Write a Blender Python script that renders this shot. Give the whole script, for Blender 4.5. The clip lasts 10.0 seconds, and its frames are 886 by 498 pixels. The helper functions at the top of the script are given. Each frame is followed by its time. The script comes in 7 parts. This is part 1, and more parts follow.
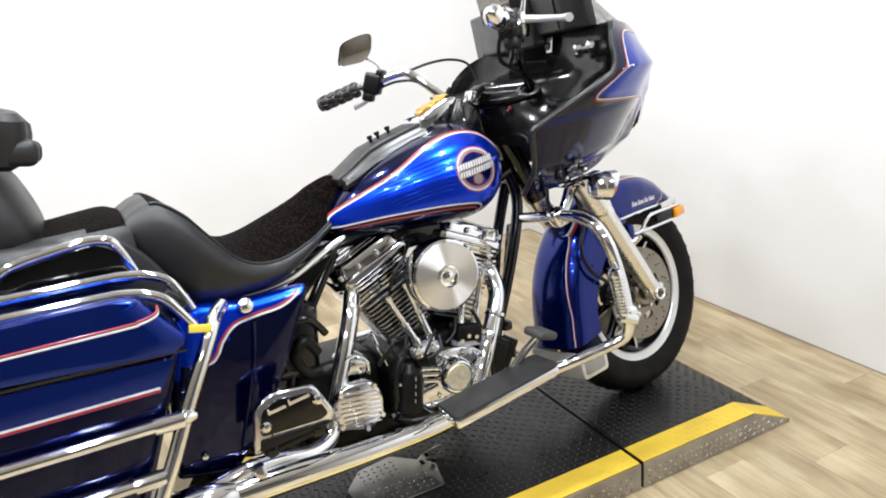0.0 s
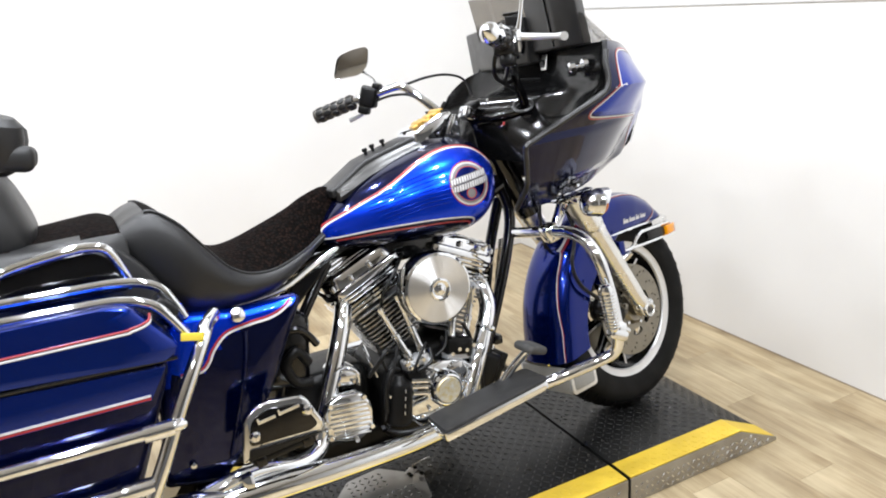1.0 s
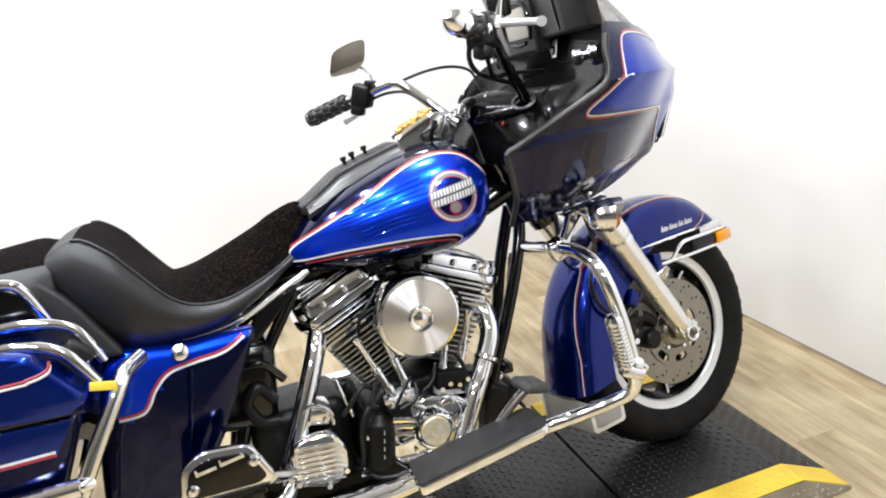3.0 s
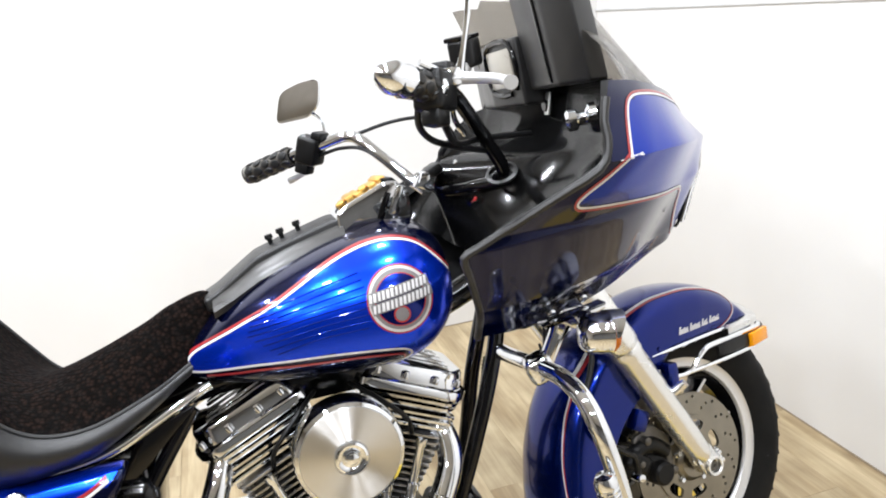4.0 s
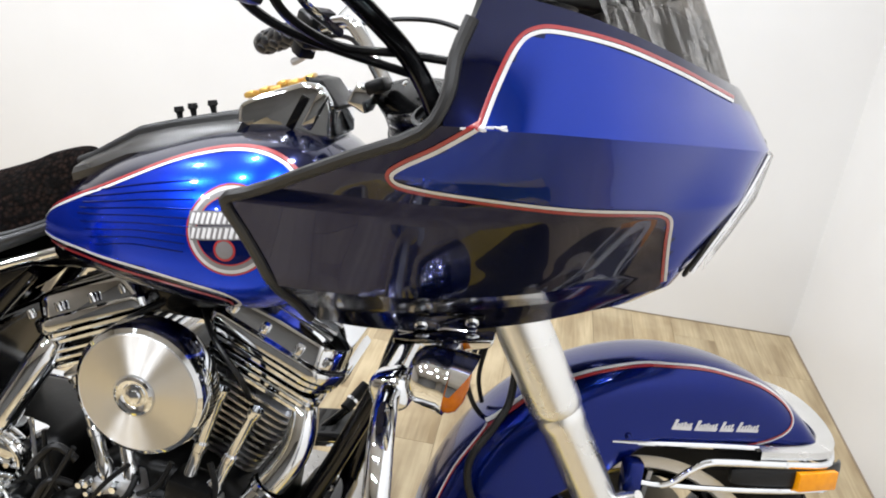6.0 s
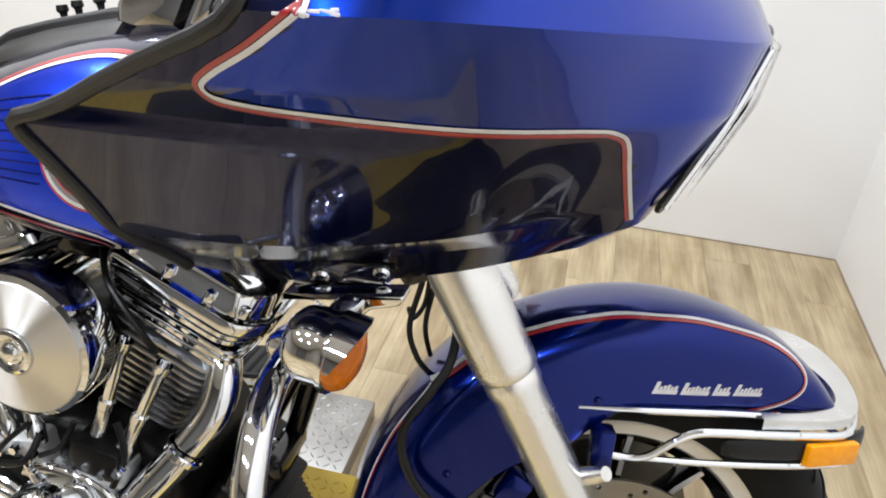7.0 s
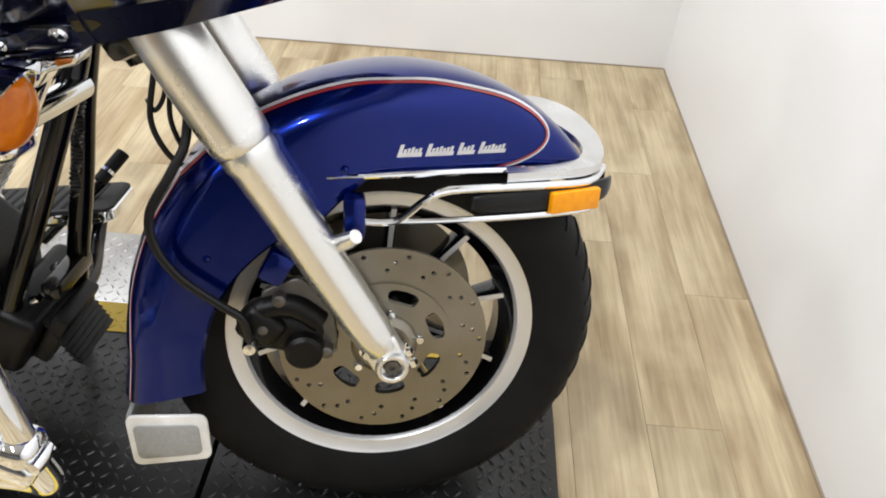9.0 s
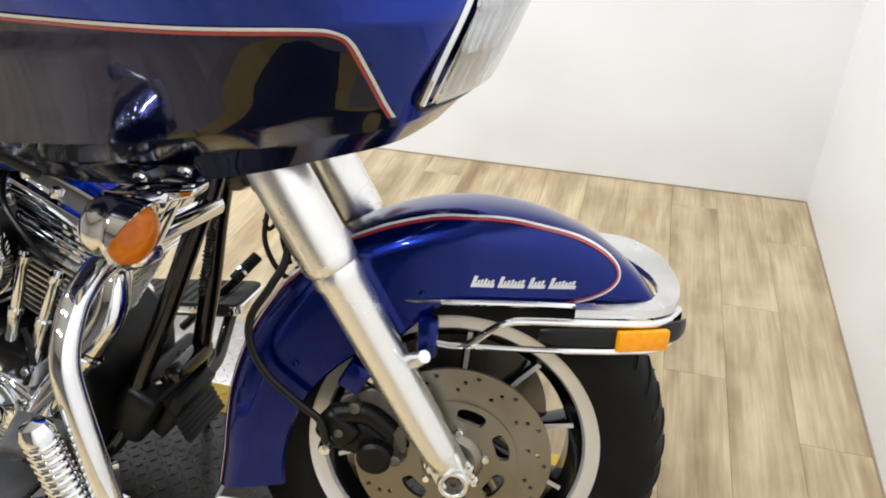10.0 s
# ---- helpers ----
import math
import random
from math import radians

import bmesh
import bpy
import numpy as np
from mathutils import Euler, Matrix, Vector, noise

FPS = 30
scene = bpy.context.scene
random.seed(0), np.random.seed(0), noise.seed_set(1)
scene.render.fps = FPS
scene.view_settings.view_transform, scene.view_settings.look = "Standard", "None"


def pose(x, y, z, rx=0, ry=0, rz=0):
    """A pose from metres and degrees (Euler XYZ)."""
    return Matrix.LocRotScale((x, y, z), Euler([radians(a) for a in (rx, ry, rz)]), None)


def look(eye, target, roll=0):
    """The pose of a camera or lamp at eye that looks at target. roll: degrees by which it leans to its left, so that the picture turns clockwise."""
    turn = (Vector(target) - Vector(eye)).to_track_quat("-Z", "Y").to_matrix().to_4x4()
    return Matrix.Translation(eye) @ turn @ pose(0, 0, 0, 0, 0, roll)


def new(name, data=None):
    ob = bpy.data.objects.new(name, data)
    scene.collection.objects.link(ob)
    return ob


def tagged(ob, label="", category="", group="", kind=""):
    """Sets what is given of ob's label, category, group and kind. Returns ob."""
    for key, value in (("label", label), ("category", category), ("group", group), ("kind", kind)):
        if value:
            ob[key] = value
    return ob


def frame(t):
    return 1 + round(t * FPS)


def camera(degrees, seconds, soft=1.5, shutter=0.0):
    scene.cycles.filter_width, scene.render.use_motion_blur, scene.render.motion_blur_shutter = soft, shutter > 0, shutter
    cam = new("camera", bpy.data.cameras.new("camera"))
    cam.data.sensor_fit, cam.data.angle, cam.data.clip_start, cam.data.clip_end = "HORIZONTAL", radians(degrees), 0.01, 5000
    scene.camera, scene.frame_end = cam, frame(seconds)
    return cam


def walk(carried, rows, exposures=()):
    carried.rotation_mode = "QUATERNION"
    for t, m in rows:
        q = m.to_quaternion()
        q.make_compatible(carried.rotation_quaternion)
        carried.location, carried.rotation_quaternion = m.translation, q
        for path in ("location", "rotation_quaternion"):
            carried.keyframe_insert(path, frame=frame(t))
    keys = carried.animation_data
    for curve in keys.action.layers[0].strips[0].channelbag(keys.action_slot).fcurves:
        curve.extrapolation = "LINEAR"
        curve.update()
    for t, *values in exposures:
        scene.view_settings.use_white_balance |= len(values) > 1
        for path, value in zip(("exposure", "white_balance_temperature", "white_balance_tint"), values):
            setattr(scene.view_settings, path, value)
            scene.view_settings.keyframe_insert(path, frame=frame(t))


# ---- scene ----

# ---------------- camera and its walk ----------------
cam = camera(60.42, 10.0, soft=1.9, shutter=0.0)
PATH = [
    (0, (-0.765, -1.821, 1.313), (-0.137, -0.550, 0.823), -5.02),
    (0.5, (-0.770, -1.826, 1.309), (-0.133, -0.557, 0.825), -4.05),
    (1, (-0.772, -1.831, 1.319), (-0.124, -0.561, 0.851), -3.70),
    (1.5, (-0.768, -1.835, 1.317), (-0.095, -0.578, 0.851), -3.07),
    (2, (-0.736, -1.816, 1.315), (-0.060, -0.575, 0.814), -3.57),
    (2.2, (-0.680, -1.808, 1.295), (-0.028, -0.560, 0.779), -4.68),
    (3.3, (-0.247, -1.604, 1.315), (0.130, -0.233, 0.838), -6.68),
    (3.5, (-0.183, -1.505, 1.322), (0.188, -0.133, 0.843), -6.31),
    (4, (-0.075, -1.334, 1.329), (0.309, 0.042, 0.869), -5.62),
    (4.5, (-0.009, -1.264, 1.313), (0.383, 0.092, 0.805), -4.35),
    (5, (0.128, -1.210, 1.301), (0.444, 0.160, 0.779), -5.75),
    (5.2, (0.225, -1.207, 1.288), (0.407, 0.193, 0.780), -0.82),
    (6.3, (0.621, -0.906, 1.243), (0.415, 0.445, 0.627), 5.13),
    (6.5, (0.649, -0.851, 1.238), (0.433, 0.492, 0.605), 4.50),
    (7, (0.665, -0.790, 1.200), (0.426, 0.485, 0.448), 4.49),
    (7.5, (0.731, -0.789, 1.146), (0.516, 0.433, 0.304), 4.17),
    (8, (0.805, -0.802, 1.124), (0.704, 0.394, 0.224), 3.80),
    (8.5, (0.850, -0.821, 1.114), (0.804, 0.353, 0.182), 4.40),
    (9, (0.870, -0.833, 1.115), (0.853, 0.330, 0.168), 4.04),
    (9.5, (0.892, -0.834, 1.128), (0.794, 0.364, 0.231), 1.44),
    (10, (0.981, -0.857, 1.189), (0.643, 0.371, 0.396), 0.49),
]
walk(cam, [(t, look(eye, target, roll)) for t, eye, target, roll in PATH], exposures=[(0, 0.0), (1.5, 0.04), (4.2, 0.07), (5.2, 0.0), (6.4, -0.10), (7.6, -0.12), (8.6, -0.05), (10, 0.02)])

# ---------------- world and light ----------------
world = bpy.data.worlds.new("world")
scene.world = world
world.use_nodes = True
world.node_tree.nodes["Background"].inputs[0].default_value = (0.9, 0.95, 1.0, 1)
world.node_tree.nodes["Background"].inputs[1].default_value = 0.1
scene.view_settings.exposure = 0.0

FLOOR = -0.085          # the floor; the deck of the lift is z = 0
WALL_X, WALL_Y = 1.59, 1.78
CEIL = 3.05

LAMPS = [(x, y) for y in (-2.5, -1.35, -0.2, 0.95) for x in (-2.0, -0.85, 0.3)]


# ---------------- materials ----------------
def material(name, color, rough=0.5, metal=0.0, color2=None, scale=20.0, bump=0.0, bump_scale=200.0,
             coat=0.0, spec=0.5, stretch=(1, 1, 1), rough2=None, detail=6.0, by_piece=0.0, coat_rough=0.03):
    """A surface with two scales of variation: broad colour and roughness drift, fine relief."""
    m = bpy.data.materials.new(name)
    m.use_nodes = True
    nt = m.node_tree
    b = nt.nodes["Principled BSDF"]
    b.inputs["Roughness"].default_value = rough
    b.inputs["Metallic"].default_value = metal
    b.inputs["Coat Weight"].default_value = coat
    b.inputs["Coat Roughness"].default_value = coat_rough
    b.inputs["Specular IOR Level"].default_value = spec
    tc = nt.nodes.new("ShaderNodeTexCoord")
    mp = nt.nodes.new("ShaderNodeMapping")
    mp.inputs["Scale"].default_value = stretch
    nt.links.new(tc.outputs["Object"], mp.inputs[0])
    n1 = nt.nodes.new("ShaderNodeTexNoise")
    n1.inputs["Scale"].default_value, n1.inputs["Detail"].default_value = scale, detail
    nt.links.new(mp.outputs[0], n1.inputs["Vector"])
    ramp = nt.nodes.new("ShaderNodeValToRGB")
    ramp.color_ramp.elements[0].position, ramp.color_ramp.elements[1].position = 0.3, 0.7
    c2 = color2 or tuple(c * 0.82 for c in color)
    ramp.color_ramp.elements[0].color = (*c2, 1)
    ramp.color_ramp.elements[1].color = (*color, 1)
    nt.links.new(n1.outputs["Fac"], ramp.inputs[0])
    out = ramp.outputs[0]
    if by_piece:
        info = nt.nodes.new("ShaderNodeObjectInfo")
        hsv = nt.nodes.new("ShaderNodeHueSaturation")
        mr = nt.nodes.new("ShaderNodeMapRange")
        mr.inputs["To Min"].default_value, mr.inputs["To Max"].default_value = 1 - by_piece, 1 + by_piece
        nt.links.new(info.outputs["Random"], mr.inputs["Value"])
        nt.links.new(mr.outputs[0], hsv.inputs["Value"])
        nt.links.new(out, hsv.inputs["Color"])
        out = hsv.outputs[0]
    nt.links.new(out, b.inputs["Base Color"])
    r2 = nt.nodes.new("ShaderNodeMapRange")
    r2.inputs["From Min"].default_value, r2.inputs["From Max"].default_value = 0.3, 0.7
    r2.inputs["To Min"].default_value = rough
    r2.inputs["To Max"].default_value = rough * 1.25 if rough2 is None else rough2
    nt.links.new(n1.outputs["Fac"], r2.inputs["Value"])
    nt.links.new(r2.outputs[0], b.inputs["Roughness"])
    if bump:
        n2 = nt.nodes.new("ShaderNodeTexNoise")
        n2.inputs["Scale"].default_value, n2.inputs["Detail"].default_value = bump_scale, 3
        nt.links.new(mp.outputs[0], n2.inputs["Vector"])
        bp = nt.nodes.new("ShaderNodeBump")
        bp.inputs["Strength"].default_value, bp.inputs["Distance"].default_value = bump, 0.001
        nt.links.new(n2.outputs["Fac"], bp.inputs["Height"])
        nt.links.new(bp.outputs[0], b.inputs["Normal"])
    return m


GAP_BROWN = material("brown_gap", (0.30, 0.24, 0.17), 0.8, scale=20)
WHITE_WALL = material("white_wall_paint", (0.775, 0.768, 0.752), 0.55, color2=(0.73, 0.718, 0.700), scale=1.6, bump=0.12, bump_scale=90)
CEILING = material("ceiling_paint", (0.70, 0.70, 0.70), 0.8, color2=(0.62, 0.62, 0.62), scale=1.2)
FIXTURE = material("fixture_white", (0.7, 0.7, 0.7), 0.5, scale=10)
DARK_WALL = material("unseen_wall_grey", (0.165, 0.162, 0.157), 0.7, color2=(0.12, 0.118, 0.114), scale=0.8)
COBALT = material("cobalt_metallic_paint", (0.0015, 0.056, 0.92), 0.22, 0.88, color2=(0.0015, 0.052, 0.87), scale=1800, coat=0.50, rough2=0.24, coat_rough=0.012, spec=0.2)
NAVY = material("navy_metallic_paint", (0.0006, 0.0120, 0.165), 0.20, 0.86, color2=(0.0006, 0.0105, 0.145), scale=1800, coat=0.50, rough2=0.22, coat_rough=0.012, spec=0.2)
MIDNIGHT = material("midnight_blue_paint", (0.0004, 0.0034, 0.042), 0.15, 0.8, color2=(0.0004, 0.0030, 0.037), scale=1800, coat=0.62, rough2=0.17, coat_rough=0.010, spec=0.2)
STRIPE_RED = material("red_pinstripe", (0.33, 0.018, 0.022), 0.3, coat=0.8, scale=60)
STRIPE_WHITE = material("silver_white_pinstripe", (0.66, 0.65, 0.65), 0.3, coat=0.8, scale=60)
CHROME = material("chrome", (0.90, 0.925, 0.96), 0.015, 1.0, color2=(0.84, 0.865, 0.90), scale=30, rough2=0.055)
BRUSHED = material("brushed_aluminium", (0.78, 0.78, 0.78), 0.34, 0.72, color2=(0.68, 0.68, 0.68), scale=12, rough2=0.42, bump=0.08, bump_scale=400)
SATIN_ALU = material("satin_fork_aluminium", (0.90, 0.90, 0.885), 0.22, 0.95, color2=(0.82, 0.82, 0.80), scale=6, rough2=0.32, bump=0.04, bump_scale=300)
DISC_STEEL = material("worn_disc_steel", (0.32, 0.295, 0.245), 0.28, 1.0, color2=(0.24, 0.22, 0.18), scale=14, rough2=0.5, bump=0.15, bump_scale=500)
BLACK_GLOSS = material("black_enamel", (0.002, 0.002, 0.0025), 0.12, scale=15, coat=0.2, spec=0.4)
BLACK_PLASTIC = material("black_plastic", (0.006, 0.006, 0.0065), 0.30, color2=(0.004, 0.004, 0.004), scale=30, bump=0.15, bump_scale=900, spec=0.3)
INNER_BLACK = material("satin_black_panel", (0.005, 0.005, 0.0055), 0.12, color2=(0.007, 0.007, 0.007), scale=12, spec=0.75)
ENGINE_BLACK = material("engine_black", (0.0025, 0.0025, 0.0025), 0.33, color2=(0.005, 0.0048, 0.0045), scale=25, bump=0.3, bump_scale=300, spec=0.22)
RUBBER = material("tyre_rubber", (0.004, 0.004, 0.004), 0.55, color2=(0.007, 0.0068, 0.0066), scale=18, bump=0.2, bump_scale=300, spec=0.16)
VINYL = material("black_vinyl", (0.006, 0.006, 0.0065), 0.36, color2=(0.010, 0.010, 0.0105), scale=9, bump=0.35, bump_scale=650, spec=0.55, rough2=0.50)
AMBER = material("amber_lens", (0.92, 0.36, 0.003), 0.12, color2=(0.82, 0.29, 0.002), scale=80, spec=0.35)
ORANGE = material("orange_lens", (0.62, 0.165, 0.003), 0.10, color2=(0.45, 0.10, 0.002), scale=60, spec=0.35)
DECK_BLACK = material("worn_black_deck_paint", (0.0035, 0.0035, 0.0035), 0.25, color2=(0.010, 0.010, 0.0098), scale=45, bump=0.4, bump_scale=180, rough2=0.42, spec=0.50)
# grey well above the deck's black: highlights on the tread painted in
TREAD_GLINT = material("tread_bar_glint", (0.06, 0.06, 0.059), 0.25, 0.3, color2=(0.015, 0.015, 0.015), scale=9, rough2=0.40)
YELLOW = material("safety_yellow_paint", (0.74, 0.52, 0.045), 0.42, color2=(0.60, 0.41, 0.035), scale=9, bump=0.2, bump_scale=200)
STEEL_PLATE = material("bare_tread_plate", (0.46, 0.45, 0.43), 0.30, 0.9, color2=(0.30, 0.29, 0.275), scale=10, rough2=0.48, bump=0.2, bump_scale=200)
WHITE_PLASTIC = material("milky_plastic", (0.74, 0.73, 0.70), 0.2, scale=40, coat=0.8)
GOLD = material("gold_trim", (0.75, 0.46, 0.12), 0.28, 0.7, scale=60)
YELLOW_TAG = material("yellow_tag", (0.78, 0.62, 0.06), 0.5, scale=40)
MIRROR = material("mirror_glass", (0.92, 0.91, 0.88), 0.02, 1.0, scale=5, rough2=0.02)
FLAP_GREY = material("dull_grey_reflector", (0.30, 0.30, 0.29), 0.45, color2=(0.25, 0.25, 0.24), scale=200, bump=0.4, bump_scale=500)
BAR_BRIGHT = material("bright_tread_bar", (0.80, 0.80, 0.79), 0.16, 1.0, color2=(0.62, 0.62, 0.60), scale=14, rough2=0.28)
PEDAL_GREY = material("worn_grey_rubber", (0.075, 0.073, 0.070), 0.7, color2=(0.030, 0.030, 0.029), scale=60, bump=0.6, bump_scale=250)
PAD_METAL = material("dark_pad_side", (0.030, 0.028, 0.026), 0.26, color2=(0.018, 0.017, 0.016), scale=9, stretch=(0.5, 1, 6), rough2=0.36, bump=0.1, bump_scale=200, spec=0.75)
BEIGE_WALL = material("unseen_wall_beige", (0.36, 0.325, 0.28), 0.7, color2=(0.30, 0.27, 0.23), scale=0.8)
RIM_PLASTIC = material("satin_rim_plastic", (0.016, 0.0155, 0.0155), 0.32, color2=(0.010, 0.010, 0.010), scale=25, bump=0.15, bump_scale=700)
GRIP_RUBBER = material("grip_rubber", (0.012, 0.012, 0.012), 0.38, color2=(0.007, 0.007, 0.007), scale=40, bump=0.2, bump_scale=500, spec=0.45)
CAST_GREY = material("dull_cast_metal", (0.16, 0.15, 0.135), 0.38, 0.85, color2=(0.09, 0.085, 0.075), scale=30, rough2=0.5, bump=0.2, bump_scale=300)
FOOT_RUBBER = material("worn_foot_rubber", (0.030, 0.029, 0.028), 0.55, color2=(0.012, 0.012, 0.012), scale=28, rough2=0.7, bump=0.4, bump_scale=350, spec=0.3)
RED_PLASTIC = material("red_plastic", (0.4, 0.02, 0.02), 0.4, scale=40)


def seat_fabric():
    """Dark brown woven insert with small raised squares."""
    m = material("brown_textured_insert", (0.011, 0.0062, 0.0048), 0.85, color2=(0.003, 0.002, 0.0017), scale=60, spec=0.07)
    nt = m.node_tree
    tc = nt.nodes.new("ShaderNodeTexCoord")
    v = nt.nodes.new("ShaderNodeTexVoronoi")
    v.inputs["Scale"].default_value = 125
    nt.links.new(tc.outputs["Object"], v.inputs["Vector"])
    b = nt.nodes.new("ShaderNodeBump")
    b.inputs["Strength"].default_value, b.inputs["Distance"].default_value = 0.9, 0.002
    nt.links.new(v.outputs["Distance"], b.inputs["Height"])
    pb = nt.nodes["Principled BSDF"]
    nt.links.new(b.outputs[0], pb.inputs["Normal"])
    src = pb.inputs["Base Color"].links[0].from_socket
    fleck = nt.nodes.new("ShaderNodeMapRange")
    fleck.inputs["From Min"].default_value, fleck.inputs["From Max"].default_value = 0.15, 0.6
    fleck.inputs["To Min"].default_value, fleck.inputs["To Max"].default_value = 1.5, 0.2
    nt.links.new(v.outputs["Distance"], fleck.inputs["Value"])
    mul = nt.nodes.new("ShaderNodeVectorMath")
    mul.operation = "SCALE"
    nt.links.new(src, mul.inputs[0])
    nt.links.new(fleck.outputs[0], mul.inputs["Scale"])
    nt.links.new(mul.outputs[0], pb.inputs["Base Color"])
    return m


SEAT_FABRIC = seat_fabric()


def glass(name, color, rough=0.02, ior=1.45):
    m = bpy.data.materials.new(name)
    m.use_nodes = True
    b = m.node_tree.nodes["Principled BSDF"]
    b.inputs["Base Color"].default_value = (*color, 1)
    b.inputs["Roughness"].default_value = rough
    b.inputs["Transmission Weight"].default_value = 1.0
    b.inputs["IOR"].default_value = ior
    return m


SMOKE = glass("smoked_screen", (0.30, 0.27, 0.23), 0.03, 1.15)
CLEAR = glass("clear_lens", (0.93, 0.94, 0.95), 0.03, 1.25)


def oak():
    """Pale oak vinyl planks: long grain along y, darker streaks and a few knots; each plank shifts in tone."""
    m = material("pale_oak_plank", (0.525, 0.428, 0.268), 0.38, color2=(0.325, 0.248, 0.142), scale=5.5, stretch=(3.2, 0.55, 1), rough2=0.5, by_piece=0.10, detail=8)
    nt = m.node_tree
    b = nt.nodes["Principled BSDF"]
    geo = nt.nodes.new("ShaderNodeNewGeometry")
    info = nt.nodes.new("ShaderNodeObjectInfo")
    addv = nt.nodes.new("ShaderNodeVectorMath")
    mul = nt.nodes.new("ShaderNodeMath")
    mul.operation, mul.inputs[1].default_value = "MULTIPLY", 37.0
    nt.links.new(info.outputs["Random"], mul.inputs[0])
    nt.links.new(geo.outputs["Position"], addv.inputs[0])
    nt.links.new(mul.outputs[0], addv.inputs[1])
    for node in nt.nodes:
        if node.type == "MAPPING":
            nt.links.new(addv.outputs[0], node.inputs[0])
            mapping = node
    fine = nt.nodes.new("ShaderNodeTexNoise")
    mp = nt.nodes.new("ShaderNodeMapping")
    mp.inputs["Scale"].default_value = (60, 2.5, 1)
    nt.links.new(addv.outputs[0], mp.inputs[0])
    fine.inputs["Scale"].default_value, fine.inputs["Detail"].default_value = 2.0, 5
    nt.links.new(mp.outputs[0], fine.inputs["Vector"])
    src = b.inputs["Base Color"].links[0].from_socket
    mix = nt.nodes.new("ShaderNodeMixRGB")
    mix.blend_type, mix.inputs[0].default_value = "MULTIPLY", 0.5
    rmp = nt.nodes.new("ShaderNodeValToRGB")
    rmp.color_ramp.elements[0].position, rmp.color_ramp.elements[1].position = 0.35, 0.62
    rmp.color_ramp.elements[0].color = (0.62, 0.56, 0.50, 1)
    rmp.color_ramp.elements[1].color = (1, 1, 1, 1)
    nt.links.new(fine.outputs["Fac"], rmp.inputs[0])
    nt.links.new(src, mix.inputs[1])
    nt.links.new(rmp.outputs[0], mix.inputs[2])
    # broad grey-brown streaks
    big = nt.nodes.new("ShaderNodeTexNoise")
    mp2 = nt.nodes.new("ShaderNodeMapping")
    mp2.inputs["Scale"].default_value = (7, 1.1, 1)
    nt.links.new(addv.outputs[0], mp2.inputs[0])
    big.inputs["Scale"].default_value, big.inputs["Detail"].default_value = 1.6, 4
    nt.links.new(mp2.outputs[0], big.inputs["Vector"])
    r3 = nt.nodes.new("ShaderNodeValToRGB")
    r3.color_ramp.elements[0].position, r3.color_ramp.elements[1].position = 0.30, 0.55
    r3.color_ramp.elements[0].color = (0.56, 0.48, 0.37, 1)
    r3.color_ramp.elements[1].color = (1, 1, 1, 1)
    nt.links.new(big.outputs["Fac"], r3.inputs[0])
    mix2 = nt.nodes.new("ShaderNodeMixRGB")
    mix2.blend_type, mix2.inputs[0].default_value = "MULTIPLY", 0.8
    nt.links.new(mix.outputs[0], mix2.inputs[1])
    nt.links.new(r3.outputs[0], mix2.inputs[2])
    # knots: small dark spots with soft edges
    kn = nt.nodes.new("ShaderNodeTexVoronoi")
    mp3 = nt.nodes.new("ShaderNodeMapping")
    mp3.inputs["Scale"].default_value = (6.5, 2.4, 1)
    nt.links.new(addv.outputs[0], mp3.inputs[0])
    kn.inputs["Scale"].default_value = 1.0
    nt.links.new(mp3.outputs[0], kn.inputs["Vector"])
    r4 = nt.nodes.new("ShaderNodeValToRGB")
    r4.color_ramp.elements[0].position, r4.color_ramp.elements[1].position = 0.02, 0.13
    r4.color_ramp.elements[0].color = (0.40, 0.31, 0.22, 1)
    r4.color_ramp.elements[1].color = (1, 1, 1, 1)
    nt.links.new(kn.outputs["Distance"], r4.inputs[0])
    mix3 = nt.nodes.new("ShaderNodeMixRGB")
    mix3.blend_type, mix3.inputs[0].default_value = "MULTIPLY", 0.55
    nt.links.new(mix2.outputs[0], mix3.inputs[1])
    nt.links.new(r4.outputs[0], mix3.inputs[2])
    # pale patches at random
    pw = nt.nodes.new("ShaderNodeTexNoise")
    pw.inputs["Scale"].default_value, pw.inputs["Detail"].default_value = 4.5, 5
    nt.links.new(addv.outputs[0], pw.inputs["Vector"])
    r5 = nt.nodes.new("ShaderNodeMapRange")
    r5.inputs["From Min"].default_value, r5.inputs["From Max"].default_value = 0.48, 0.72
    r5.inputs["To Min"].default_value, r5.inputs["To Max"].default_value = 0.0, 0.38
    nt.links.new(pw.outputs["Fac"], r5.inputs["Value"])
    mix4 = nt.nodes.new("ShaderNodeMixRGB")
    mix4.inputs[2].default_value = (0.62, 0.52, 0.335, 1)
    nt.links.new(r5.outputs[0], mix4.inputs[0])
    nt.links.new(mix3.outputs[0], mix4.inputs[1])
    nt.links.new(mix4.outputs[0], b.inputs["Base Color"])
    return m


OAK = oak()


